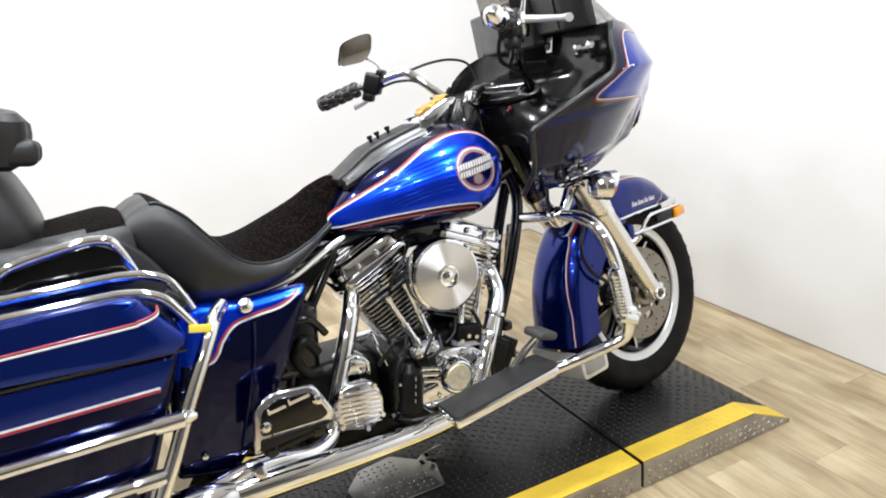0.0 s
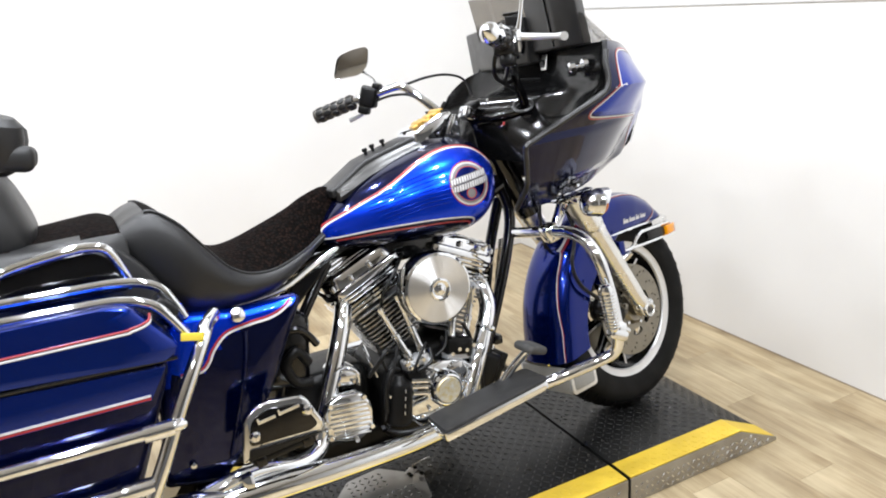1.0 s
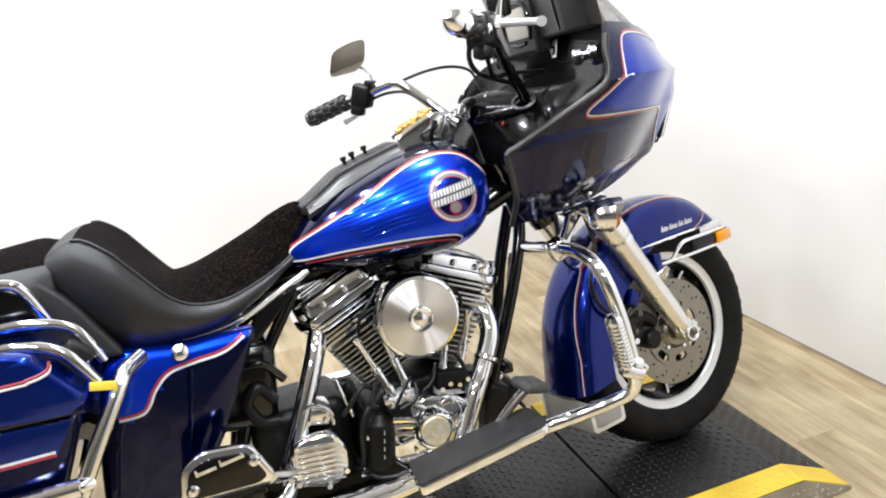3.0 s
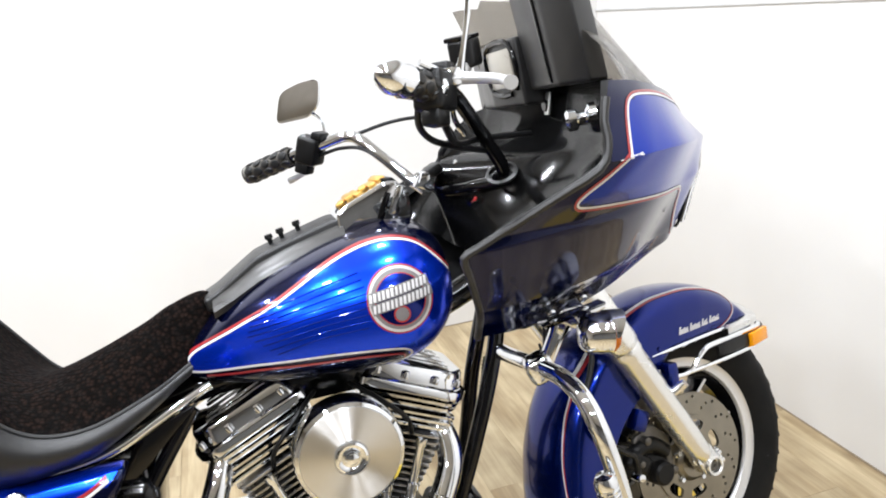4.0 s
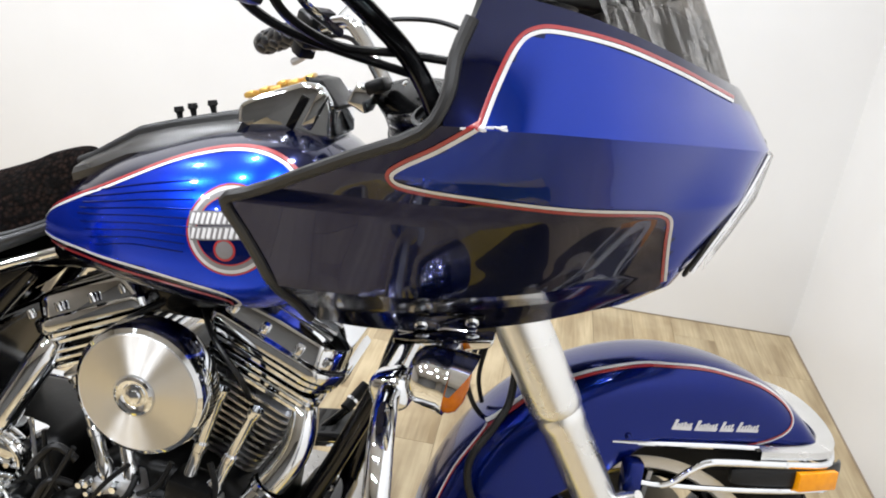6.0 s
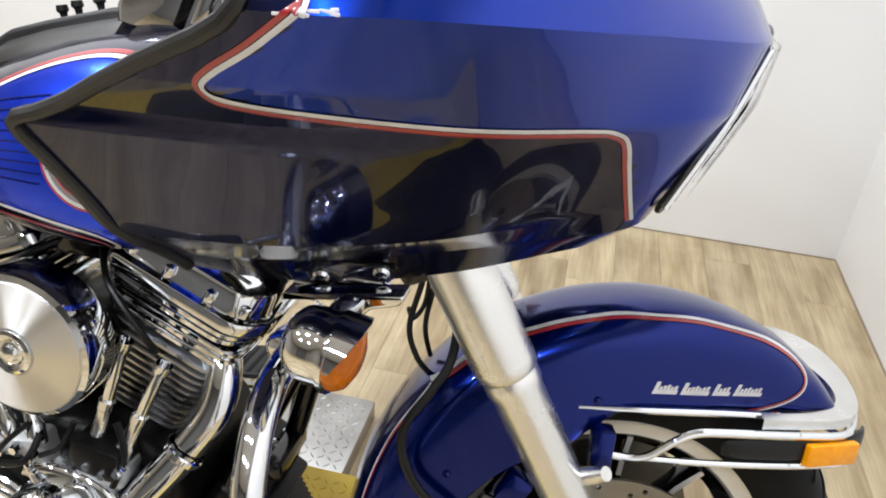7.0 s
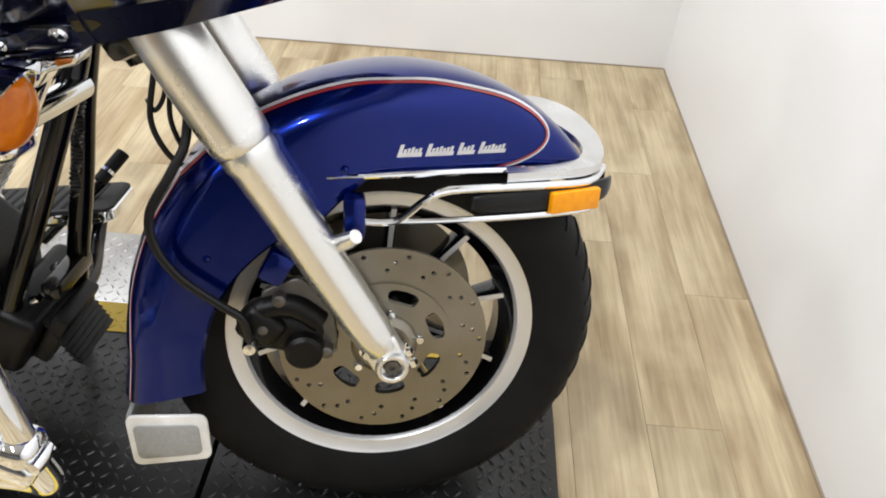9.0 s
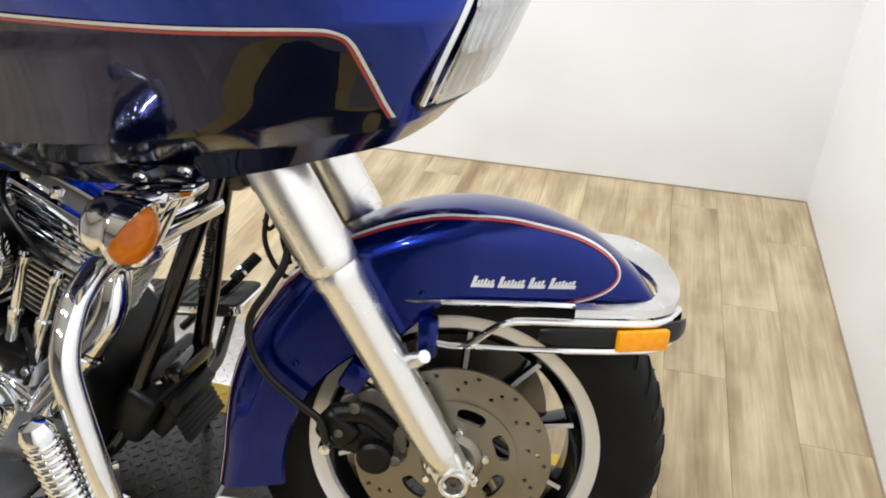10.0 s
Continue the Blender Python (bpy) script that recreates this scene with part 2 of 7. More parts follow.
# ---------------- mesh helpers ----------------
def spline(points, n=8, closed=False):
    """Catmull-Rom through the points, n steps a span."""
    p = [Vector(q) for q in points]
    out = []
    count = len(p) if closed else len(p) - 1
    for i in range(count):
        if closed:
            a, b, c, d = p[i - 1], p[i], p[(i + 1) % len(p)], p[(i + 2) % len(p)]
        else:
            a, b, c, d = p[max(i - 1, 0)], p[i], p[i + 1], p[min(i + 2, len(p) - 1)]
        for k in range(n):
            t = k / n
            out.append(0.5 * (2 * b + (c - a) * t + (2 * a - 5 * b + 4 * c - d) * t * t + (3 * b - a - 3 * c + d) * t ** 3))
    if not closed:
        out.append(p[-1].copy())
    return out


def loft(bm, rings, closed=True, caps=True, mat=0):
    """Skin a list of rings of equal length."""
    vs = [[bm.verts.new(p) for p in ring] for ring in rings]
    m = len(rings[0])
    for a, b in zip(vs, vs[1:]):
        for j in range(m if closed else m - 1):
            k = (j + 1) % m
            f = bm.faces.new((a[j], a[k], b[k], b[j]))
            f.material_index = mat
    if caps and closed:
        bm.faces.new(vs[0][::-1]).material_index = mat
        bm.faces.new(vs[-1]).material_index = mat
    return vs


def tube(points, radius, n=8, sides=14, bm=None, smooth=True, closed=False):
    """A round tube along a smooth path; radius a number or one for each point."""
    bm = bm or bmesh.new()
    radii = radius if isinstance(radius, (list, tuple)) else [radius] * len(points)
    path = spline(points, n, closed) if smooth else [Vector(p) for p in points]
    rr = [v.x for v in spline([(r, 0, 0) for r in radii], n, closed)] if smooth else radii
    normal = None
    rings = []
    for i, p in enumerate(path):
        d = (path[min(i + 1, len(path) - 1)] - path[max(i - 1, 0)]).normalized()
        if normal is None:
            normal = d.orthogonal().normalized()
        normal = (normal - d * normal.dot(d)).normalized()
        side = d.cross(normal)
        rings.append([p + rr[i] * (math.cos(a) * normal + math.sin(a) * side) for a in (2 * math.pi * k / sides for k in range(sides))])
    loft(bm, rings)
    return bm


def lathe(profile, origin=(0, 0, 0), axis=(0, 1, 0), sides=48, bm=None, mat=0):
    """Turn (radius, along) pairs round an axis."""
    bm = bm or bmesh.new()
    q = Vector((0, 0, 1)).rotation_difference(Vector(axis).normalized())
    o = Vector(origin)
    rings = [[o + q @ Vector((max(r, 1e-4) * math.cos(a), max(r, 1e-4) * math.sin(a), h)) for a in (2 * math.pi * k / sides for k in range(sides))] for r, h in profile]
    loft(bm, rings, caps=False, mat=mat)
    return bm


def block(size, at=(0, 0, 0), bevel=0.004, turn=(0, 0, 0), bm=None, segs=2):
    """A box with rounded edges, centred at a place."""
    bm = bm or bmesh.new()
    tmp = bmesh.new()
    bmesh.ops.create_cube(tmp, size=1.0)
    bmesh.ops.scale(tmp, vec=size, verts=tmp.verts)
    if bevel:
        bmesh.ops.bevel(tmp, geom=list(tmp.edges), offset=min(bevel, min(size) * 0.45), segments=segs, profile=0.5, affect="EDGES")
    tmp.transform(pose(*at, *turn))
    return add_mesh(bm, tmp)


def add_mesh(bm, tmp):
    me = bpy.data.meshes.new("tmp")
    tmp.to_mesh(me)
    tmp.free()
    bm.from_mesh(me)
    bpy.data.meshes.remove(me)
    return bm


def plate(outline, y0, y1, bevel=0.004, bm=None, segs=3):
    """A flat part: an outline of (x, z) given thickness from y0 to y1, with rounded edges."""
    bm = bm or bmesh.new()
    tmp = bmesh.new()
    a = [tmp.verts.new((x, y0, z)) for x, z in outline]
    b = [tmp.verts.new((x, y1, z)) for x, z in outline]
    n = len(outline)
    caps = [tmp.faces.new(a), tmp.faces.new(b[::-1])]
    for i in range(n):
        j = (i + 1) % n
        tmp.faces.new((a[j], a[i], b[i], b[j]))
    bmesh.ops.recalc_face_normals(tmp, faces=tmp.faces)
    if bevel:
        edges = [e for f in caps for e in f.edges]
        bmesh.ops.bevel(tmp, geom=edges, offset=bevel, segments=segs, profile=0.5, affect="EDGES")
    return add_mesh(bm, tmp)


def pierced(loops, y0, y1, bm=None):
    """A flat part bounded by loops of (x, z): the outer edge first, then its holes; from y0 to y1."""
    tmp = bmesh.new()
    edges = []
    for loop in loops:
        vs = [tmp.verts.new((x, y0, z)) for x, z in loop]
        edges += [tmp.edges.new((a, b)) for a, b in zip(vs, vs[1:] + vs[:1])]
    bmesh.ops.triangle_fill(tmp, use_beauty=True, use_dissolve=False, edges=edges)
    ext = bmesh.ops.extrude_face_region(tmp, geom=list(tmp.faces))
    bmesh.ops.translate(tmp, verts=[v for v in ext["geom"] if isinstance(v, bmesh.types.BMVert)], vec=(0, y1 - y0, 0))
    return add_mesh(bm or bmesh.new(), tmp)


def circle(r, cx=0.0, cz=0.0, n=96):
    return [(cx + r * math.cos(2 * math.pi * k / n), cz + r * math.sin(2 * math.pi * k / n)) for k in range(n)]


def rounded(points, r=0.02, n=5):
    """Round the corners of a polygon of (x, z)."""
    out = []
    m = len(points)
    for i in range(m):
        p, a, b = Vector(points[i]), Vector(points[i - 1]), Vector(points[(i + 1) % m])
        da, db = (a - p), (b - p)
        k = min(r, da.length * 0.45, db.length * 0.45)
        s, e = p + da.normalized() * k, p + db.normalized() * k
        for j in range(n + 1):
            t = j / n
            out.append(tuple((1 - t) ** 2 * s + 2 * t * (1 - t) * p + t * t * e))
    return out


def part(name, bm, material, parent, label="", matrix=None, smooth=True, angle=35):
    """Link a bmesh as one mesh object under a thing or a part."""
    bmesh.ops.recalc_face_normals(bm, faces=bm.faces)
    me = bpy.data.meshes.new(name)
    bm.to_mesh(me)
    bm.free()
    for mt in material if isinstance(material, (list, tuple)) else (material,):
        me.materials.append(mt)
    if smooth:
        me.shade_smooth()
        me.set_sharp_from_angle(angle=radians(angle))
    ob = new(name, me)
    while parent is not None and parent.parent is not None and parent.parent.parent is not None:
        matrix = parent.matrix_local @ (matrix or Matrix())
        parent = parent.parent
    if parent is not None:
        ob.parent = parent
    if matrix is not None:
        ob.matrix_local = matrix
    if label:
        ob["label"] = label
    return ob


def inside(poly, x, z):
    hit = False
    for (x1, z1), (x2, z2) in zip(poly, poly[1:] + poly[:1]):
        if (z1 > z) != (z2 > z) and x < (x2 - x1) * (z - z1) / (z2 - z1) + x1:
            hit = not hit
    return hit


def ribbon_on(tree, line, width, lift=0.0010, shift=0.0, n=22, closed=False, y_from=-1.0):
    """A painted line: a thin band laid onto the right-hand side of a body along a path of (x, z)."""
    pts = spline([(x, 0, z) for x, z in line], n, closed)
    bm = bmesh.new()
    rows = []
    m = len(pts)
    for i, p in enumerate(pts):
        a, b = (pts[i - 1], pts[(i + 1) % m]) if closed else (pts[max(i - 1, 0)], pts[min(i + 1, m - 1)])
        d = (b - a).normalized()
        side = Vector((-d.z, 0, d.x))
        row = []
        for s in (-0.5, 0.0, 0.5):
            q = p + side * (s * width + shift)
            hit, nor, _, _ = tree.ray_cast(Vector((q.x, y_from, q.z)), Vector((0, 1, 0)))
            if hit is None:
                row = None
                break
            nor = nor if nor.y < 0 else -nor
            row.append(hit + nor * (lift if s else lift * 1.3))
        rows.append(row)
    pairs = list(zip(rows, rows[1:])) + ([(rows[-1], rows[0])] if closed else [])
    for a, b in pairs:
        if a and b:
            va, vb = [bm.verts.new(v) for v in a], [bm.verts.new(v) for v in b]
            for k in range(2):
                bm.faces.new((va[k], va[k + 1], vb[k + 1], vb[k]))
    bmesh.ops.remove_doubles(bm, verts=bm.verts, dist=1e-5)
    return bm


# ---------------- the room ----------------
def wall(name, size, at, mat, label):
    bm = block(size, at, bevel=0)
    ob = part(name, bm, mat, None, smooth=False)
    return tagged(ob, label, "wall", kind="structure")


X0, Y0 = -4.6, -5.6
floor_bm = block((WALL_X - X0 + 0.2, WALL_Y - Y0 + 0.2, 0.10), ((WALL_X + X0) / 2, (WALL_Y + Y0) / 2, FLOOR - 0.054), bevel=0)
floor = tagged(part("floor", floor_bm, GAP_BROWN, None, smooth=False), "pale oak-look plank floor of the showroom", "floor", kind="structure")
HGT = CEIL - FLOOR
wall("wall_front", (0.12, WALL_Y - Y0 + 0.24, HGT), (WALL_X + 0.06, (WALL_Y + Y0) / 2, FLOOR + HGT / 2), WHITE_WALL, "plain white painted showroom wall ahead of the motorcycle")
wall("wall_side", (WALL_X - X0, 0.12, HGT), ((WALL_X + X0) / 2, WALL_Y + 0.06, FLOOR + HGT / 2), WHITE_WALL, "plain white painted showroom wall beside the motorcycle")
# two unseen walls added to close the room, toned for mirror and chrome reflections
wall("wall_rear", (0.12, WALL_Y - Y0 + 0.24, HGT), (X0 - 0.06, (WALL_Y + Y0) / 2, FLOOR + HGT / 2), BEIGE_WALL, "unseen beige wall added behind the motorcycle")
wall("wall_open", (WALL_X - X0, 0.12, HGT), ((WALL_X + X0) / 2, Y0 - 0.06, FLOOR + HGT / 2), DARK_WALL, "unseen grey wall added on the open side")
# ceiling out of view, its white chosen to brighten what chrome reflects
ceil_bm = block((WALL_X - X0 + 0.24, WALL_Y - Y0 + 0.24, 0.1), ((WALL_X + X0) / 2, (WALL_Y + Y0) / 2, CEIL + 0.05), bevel=0)
tagged(part("ceiling", ceil_bm, CEILING, None, smooth=False), "unseen white ceiling with round lights", "ceiling", kind="structure")

# a thin horizontal joint in the panelling of the wall ahead
tagged(part("trim", block((0.006, WALL_Y - Y0, 0.010), (WALL_X - 0.003, (WALL_Y + Y0) / 2, 1.238), 0.002), FIXTURE, None), "thin joint strip across the white wall", "trim", kind="structure")
# thin brown line where the walls meet the floor
for size, at in (((0.005, WALL_Y - Y0 - 0.01, 0.003), (WALL_X - 0.0025, (WALL_Y + Y0) / 2, FLOOR + 0.002)), ((WALL_X - X0 - 0.01, 0.004, 0.003), ((WALL_X + X0) / 2, WALL_Y - 0.0025, FLOOR + 0.002))):
    tagged(part("baseboard", block(size, at, 0), GAP_BROWN, None, smooth=False), "narrow dark gap at the foot of the wall", "baseboard", kind="structure")


# ceiling lights: a shallow round housing with a lamp in it
def ceiling_light(at):
    root = new("ceiling_light")
    root.location = at
    ring = lathe([(0.15, 0.05), (0.19, 0.045), (0.20, 0.0), (0.19, -0.012), (0.17, -0.012), (0.165, 0.02), (0.0, 0.02)], sides=32, axis=(0, 0, 1))
    part("housing", ring, FIXTURE, root)
    lamp = new("lamp", bpy.data.lights.new("lamp", "AREA"))
    lamp.data.shape, lamp.data.size, lamp.data.energy, lamp.data.color = "DISK", 0.18, 25.5, (0.93, 0.970, 1.04)
    lamp.parent = root
    lamp.location = (0, 0, 0.012)
    return tagged(root, "round white ceiling light, lit", "ceiling light", "ceiling lights")


for lx, ly in LAMPS:
    ceiling_light((lx, ly, CEIL - 0.052))


# ---------------- the lift ----------------
def tread(x0, x1, y0, y1, z, slope=0.0, pitch=0.020, length=0.0175, width=0.0052, high=0.0016):
    """Raised bars of a tread plate, crossing in turn."""
    verts, faces = [], []
    nx, ny = int((x1 - x0) / pitch), int((y1 - y0) / pitch)
    for i in range(nx):
        for j in range(ny):
            cx, cy = x0 + (i + 0.5) * pitch, y0 + (j + 0.5) * pitch
            a = radians(45 if (i + j) % 2 else -45)
            ux, uy = math.cos(a), math.sin(a)
            base = len(verts)
            for s, t, h in ((-1, 0, 0), (0, -1, 0), (1, 0, 0), (0, 1, 0), (-0.55, 0, 1), (0.55, 0, 1)):
                px, py = cx + ux * s * length / 2 - uy * t * width / 2, cy + uy * s * length / 2 + ux * t * width / 2
                verts.append((px, py, z + slope * (px - x0) + (high if h else 0)))
            faces += [tuple(base + k for k in f) for f in ((0, 1, 5, 4), (1, 2, 5), (2, 3, 4, 5), (3, 0, 4))]
    me = bpy.data.meshes.new("tread_relief")
    me.from_pydata(verts, [], faces)
    return me


def tread_part(parent, mat, *args, **kw):
    me = tread(*args, **kw)
    me.materials.append(mat)
    ob = new("tread_relief", me)
    ob.parent = parent
    return tagged(ob, kind="stuff")


def side_tread(parent, x0, x1, y, z0, z1, taper=None):
    """Tread bars on an upright side plate that faces -y."""
    verts, faces = [], []
    pitch, length, width, high = 0.020, 0.018, 0.0052, 0.0024
    for i in range(int((x1 - x0) / pitch)):
        for j in range(int((z1 - z0) / pitch)):
            cx, cz = x0 + (i + 0.5) * pitch, z0 + (j + 0.5) * pitch
            if taper and cz > taper(cx) - 0.012:
                continue
            a = radians(45 if (i + j) % 2 else -45)
            ux, uz = math.cos(a), math.sin(a)
            base = len(verts)
            for s, t, h in ((-1, 0, 0), (0, -1, 0), (1, 0, 0), (0, 1, 0), (-0.55, 0, 1), (0.55, 0, 1)):
                verts.append((cx + ux * s * length / 2 - uz * t * width / 2, y - (high if h else 0), cz + uz * s * length / 2 + ux * t * width / 2))
            faces += [tuple(base + k for k in f) for f in ((0, 1, 5, 4), (1, 2, 5), (2, 3, 4, 5), (3, 0, 4))]
    me = bpy.data.meshes.new("tread_relief")
    me.from_pydata(verts, [], faces)
    me.materials.append(BAR_BRIGHT)
    ob = new("tread_relief", me)
    ob.parent = parent
    return tagged(ob, kind="stuff")


DY0, DY1 = -0.42, 0.275         # edges of the lift across the motorcycle
SEAM, BEND, TIP = 0.490, 0.935, 1.095


def lift_section(name, x0, x1, ramp, label):
    root = new(name)
    root.location = (0, 0, 0)
    if ramp:
        prof = [(x0, 0.0), (BEND, 0.0), (TIP, FLOOR + 0.012), (TIP, FLOOR), (x0, FLOOR)]
    else:
        prof = [(x0, 0.0), (x1, 0.0), (x1, FLOOR), (x0, FLOOR)]
    part("deck", plate(prof, DY0 + 0.002, DY1, 0.002), DECK_BLACK, root)
    side = part("side_plate", plate([(x, z - 0.002 if z > FLOOR + 0.03 else z) for x, z in prof], DY0 - 0.004, DY0 + 0.001, 0.001), STEEL_PLATE, root, "bare tread-plate side")
    slope = (FLOOR + 0.012) / (TIP - BEND)
    side_tread(root, x0 + 0.01, (TIP if ramp else x1) - 0.01, DY0 - 0.004, FLOOR + 0.004, -0.004, (lambda x: min(0.0, slope * (x - BEND))) if ramp else None)
    # painted borders
    for ya, yb in ((DY0, DY0 + 0.080), (DY1 - 0.080, DY1)):
        bm = bmesh.new()
        stations = [(x0 + 0.002, 0.0), (BEND, 0.0), (TIP - 0.004, FLOOR + 0.013)] if ramp else [(x0, 0.0), (x1 - 0.002, 0.0)]
        lo = [[bm.verts.new((x, y, z + 0.0022)) for y in (ya, yb)] for x, z in stations]
        for a, b in zip(lo, lo[1:]):
            bm.faces.new((a[0], b[0], b[1], a[1]))
        ext = bmesh.ops.extrude_face_region(bm, geom=list(bm.faces))
        bmesh.ops.translate(bm, verts=[v for v in ext["geom"] if isinstance(v, bmesh.types.BMVert)], vec=(0, 0, -0.003))
        part("yellow_border", bm, YELLOW, root, smooth=False)
        tread_part(root, YELLOW, x0 + 0.008, (BEND if ramp else x1) - 0.004, ya + 0.002, yb - 0.002, 0.0024, high=0.0014)
    flat_end = BEND if ramp else x1
    tread_part(root, TREAD_GLINT, x0 + 0.008, flat_end - 0.004, DY0 + 0.084, DY1 - 0.084, 0.0005)
    if ramp:
        tread_part(root, TREAD_GLINT, BEND + 0.004, TIP - 0.01, DY0 + 0.084, DY1 - 0.084, 0.0005, slope=slope)
    return tagged(root, label, "motorcycle lift")


lift_section("lift_platform", -1.55, SEAM - 0.005, False, "black tread-plate lift deck with yellow painted borders")
lift_section("lift_front_ramp", SEAM + 0.005, TIP, True, "black tread-plate end ramp of the lift, yellow border")

# bare plate set into the deck under the motorcycle, and a bare step plate beside the far edge
plate_root = new("tread_plate_cover")
plate_root.location = (0, 0, 0.002)
sheet_bm = plate(rounded([(0.006, -0.086), (-0.095, 0.014), (-0.200, 0.000), (-0.262, -0.070), (-0.250, -0.195), (-0.020, -0.195)], 0.010), -0.0045, -0.0015, 0.0008)
sheet_bm.transform(Matrix.Rotation(radians(-90), 4, "X"))
part("sheet", sheet_bm, STEEL_PLATE, plate_root)
tread_part(plate_root, BAR_BRIGHT, -0.235, -0.025, -0.185, -0.085, 0.0045)
tread_part(plate_root, BAR_BRIGHT, -0.215, -0.095, -0.085, -0.005, 0.0045)
tagged(plate_root, "bare tread-plate cover lying on the black deck", "plate")
step_root = new("side_step_plate")
step_root.location = (0, 0, FLOOR)
part("sheet", block((0.9, 0.26, 0.05), (-0.17, DY1 + 0.14, 0.025), 0.003), STEEL_PLATE, step_root)
tread_part(step_root, STEEL_PLATE, -0.61, 0.27, DY1 + 0.015, DY1 + 0.265, 0.0502)
tagged(step_root, "bare tread-plate step on the floor beside the lift", "step plate")

# ---------------- the motorcycle ----------------
bike = new("motorcycle")
LEAN = Matrix.Translation((0, -0.063, 0)) @ Matrix.Rotation(radians(-8), 4, "X")
bike.matrix_world = LEAN
tagged(bike, "blue touring motorcycle with chrome V-twin, leaning on its side stand", "motorcycle")

# the steered front end: wheel-centred frame, turned 12 degrees to the left about the steering axis
HUB = Vector((0.778, 0, 0.319))
STEER = Matrix.Translation(HUB) @ Matrix.Rotation(radians(12), 4, Vector((-math.sin(radians(26)), 0, math.cos(radians(26)))))


def tree_of(bm):
    from mathutils.bvhtree import BVHTree
    bm.normal_update()
    return BVHTree.FromBMesh(bm)


def interp(x, xs, ys):
    return float(np.interp(x, xs, ys))


def smooth_interp(stations, n):
    """Catmull-Rom through rows of numbers."""
    rows = [list(r) for r in stations]
    out = []
    for i in range(len(rows) - 1):
        a, b, c, d = rows[max(i - 1, 0)], rows[i], rows[i + 1], rows[min(i + 2, len(rows) - 1)]
        for k in range(n):
            t = k / n
            out.append([0.5 * (2 * q + (r - p) * t + (2 * p - 5 * q + 4 * r - s) * t * t + (3 * q - p - 3 * r + s) * t ** 3) for p, q, r, s in zip(a, b, c, d)])
    out.append(rows[-1])
    return out


# ---- front wheel ----
def front_wheel():
    # tyre: a rounded section with worn shoulder
    tyre = lathe([(0.205, -0.040), (0.222, -0.052), (0.245, -0.060), (0.270, -0.064), (0.288, -0.061), (0.303, -0.049), (0.313, -0.031), (0.3185, -0.013), (0.3195, 0.0),
                  (0.3185, 0.013), (0.313, 0.031), (0.303, 0.049), (0.288, 0.061), (0.270, 0.064), (0.245, 0.060), (0.222, 0.052), (0.205, 0.040)], sides=96)
    ob = part("front_wheel", lathe([(0.030, -0.055), (0.048, -0.055), (0.052, -0.045), (0.040, -0.03), (0.034, 0.03), (0.048, 0.045), (0.045, 0.055), (0.03, 0.055)], sides=40), BLACK_GLOSS, bike, "cast front wheel with polished rim", STEER @ Matrix.Translation((-0.006, 0, 0)))
    part("tyre", tyre, RUBBER, ob, "black tyre with worn tread")
    # grooves of the tread on the shoulders
    bm = bmesh.new()
    for k in range(44):
        for sgn in (-1, 1):
            a = 2 * math.pi * (k + (0.25 if sgn > 0 else 0)) / 44
            pts = []
            for s, (r, y) in enumerate(((0.298, 0.0545), (0.309, 0.040), (0.3163, 0.024), (0.3195, 0.008))):
                aa = a + s * 0.035
                pts.append((r * math.cos(aa), sgn * y, r * math.sin(aa)))
            tube(pts, 0.0022, n=3, sides=5, bm=bm)
    part("tread_groove", bm, ENGINE_BLACK, ob)["kind"] = "stuff"
    rim = lathe([(0.191, -0.030), (0.195, -0.041), (0.1985, -0.045), (0.214, -0.047), (0.219, -0.050), (0.2225, -0.048), (0.2235, -0.042), (0.216, -0.034), (0.205, -0.026)], sides=96)
    part("rim", rim, BRUSHED, ob, "machined silver rim ring")
    part("rim", lathe([(0.191, 0.030), (0.195, 0.041), (0.1985, 0.045), (0.214, 0.047), (0.219, 0.050), (0.2225, 0.048), (0.2235, 0.042), (0.216, 0.034), (0.205, 0.026)], sides=96), BRUSHED, ob)
    part("rim_well", lathe([(0.195, -0.040), (0.188, -0.030), (0.175, -0.018), (0.175, 0.018), (0.188, 0.030), (0.195, 0.040), (0.203, 0.035), (0.203, -0.035), (0.195, -0.040)], sides=72), BLACK_GLOSS, ob, "black painted rim well")
    for k in range(10):
        a = radians(14 + 36 * k)
        ux, uz = math.cos(a), math.sin(a)
        spoke = bmesh.new()
        rings = []
        for r, w, h in ((0.045, 0.016, 0.026), (0.09, 0.009, 0.020), (0.14, 0.0065, 0.018), (0.182, 0.008, 0.024)):
            c = Vector((ux * r, 0, uz * r))
            t = Vector((-uz, 0, ux))
            rings.append([c + t * (w * p) + Vector((0, h * q, 0)) for p, q in ((-0.5, -1), (0.5, -1), (1, -0.6), (1, 0.6), (0.5, 1), (-0.5, 1), (-1, 0.6), (-1, -0.6))])
        loft(spoke, rings)
        sp = part("spoke", spoke, BLACK_GLOSS, ob)
        edge = bmesh.new()
        for y in (-0.0262,):
            rr = []
            for r in (0.10, 0.14, 0.188):
                c = Vector((ux * r, y + (0.006 if r < 0.15 else -0.0005) + (0.190 - r) * 0.02, uz * r))
                t = Vector((-uz, 0, ux)) * 0.0035
                rr.append([c - t, c + t, c + t + Vector((0, 0.004, 0)), c - t + Vector((0, 0.004, 0))])
            loft(edge, rr)
        part("spoke_edge", edge, BRUSHED, ob)
    # brake disc with real holes and slots
    holes = [circle(0.146), circle(0.094)]
    for k in range(14):
        a0 = 2 * math.pi * k / 14
        for da, r in ((0.0, 0.136), (0.13, 0.126), (0.21, 0.113)):
            holes.append(circle(0.0036, r * math.cos(a0 + da), r * math.sin(a0 + da), 10))
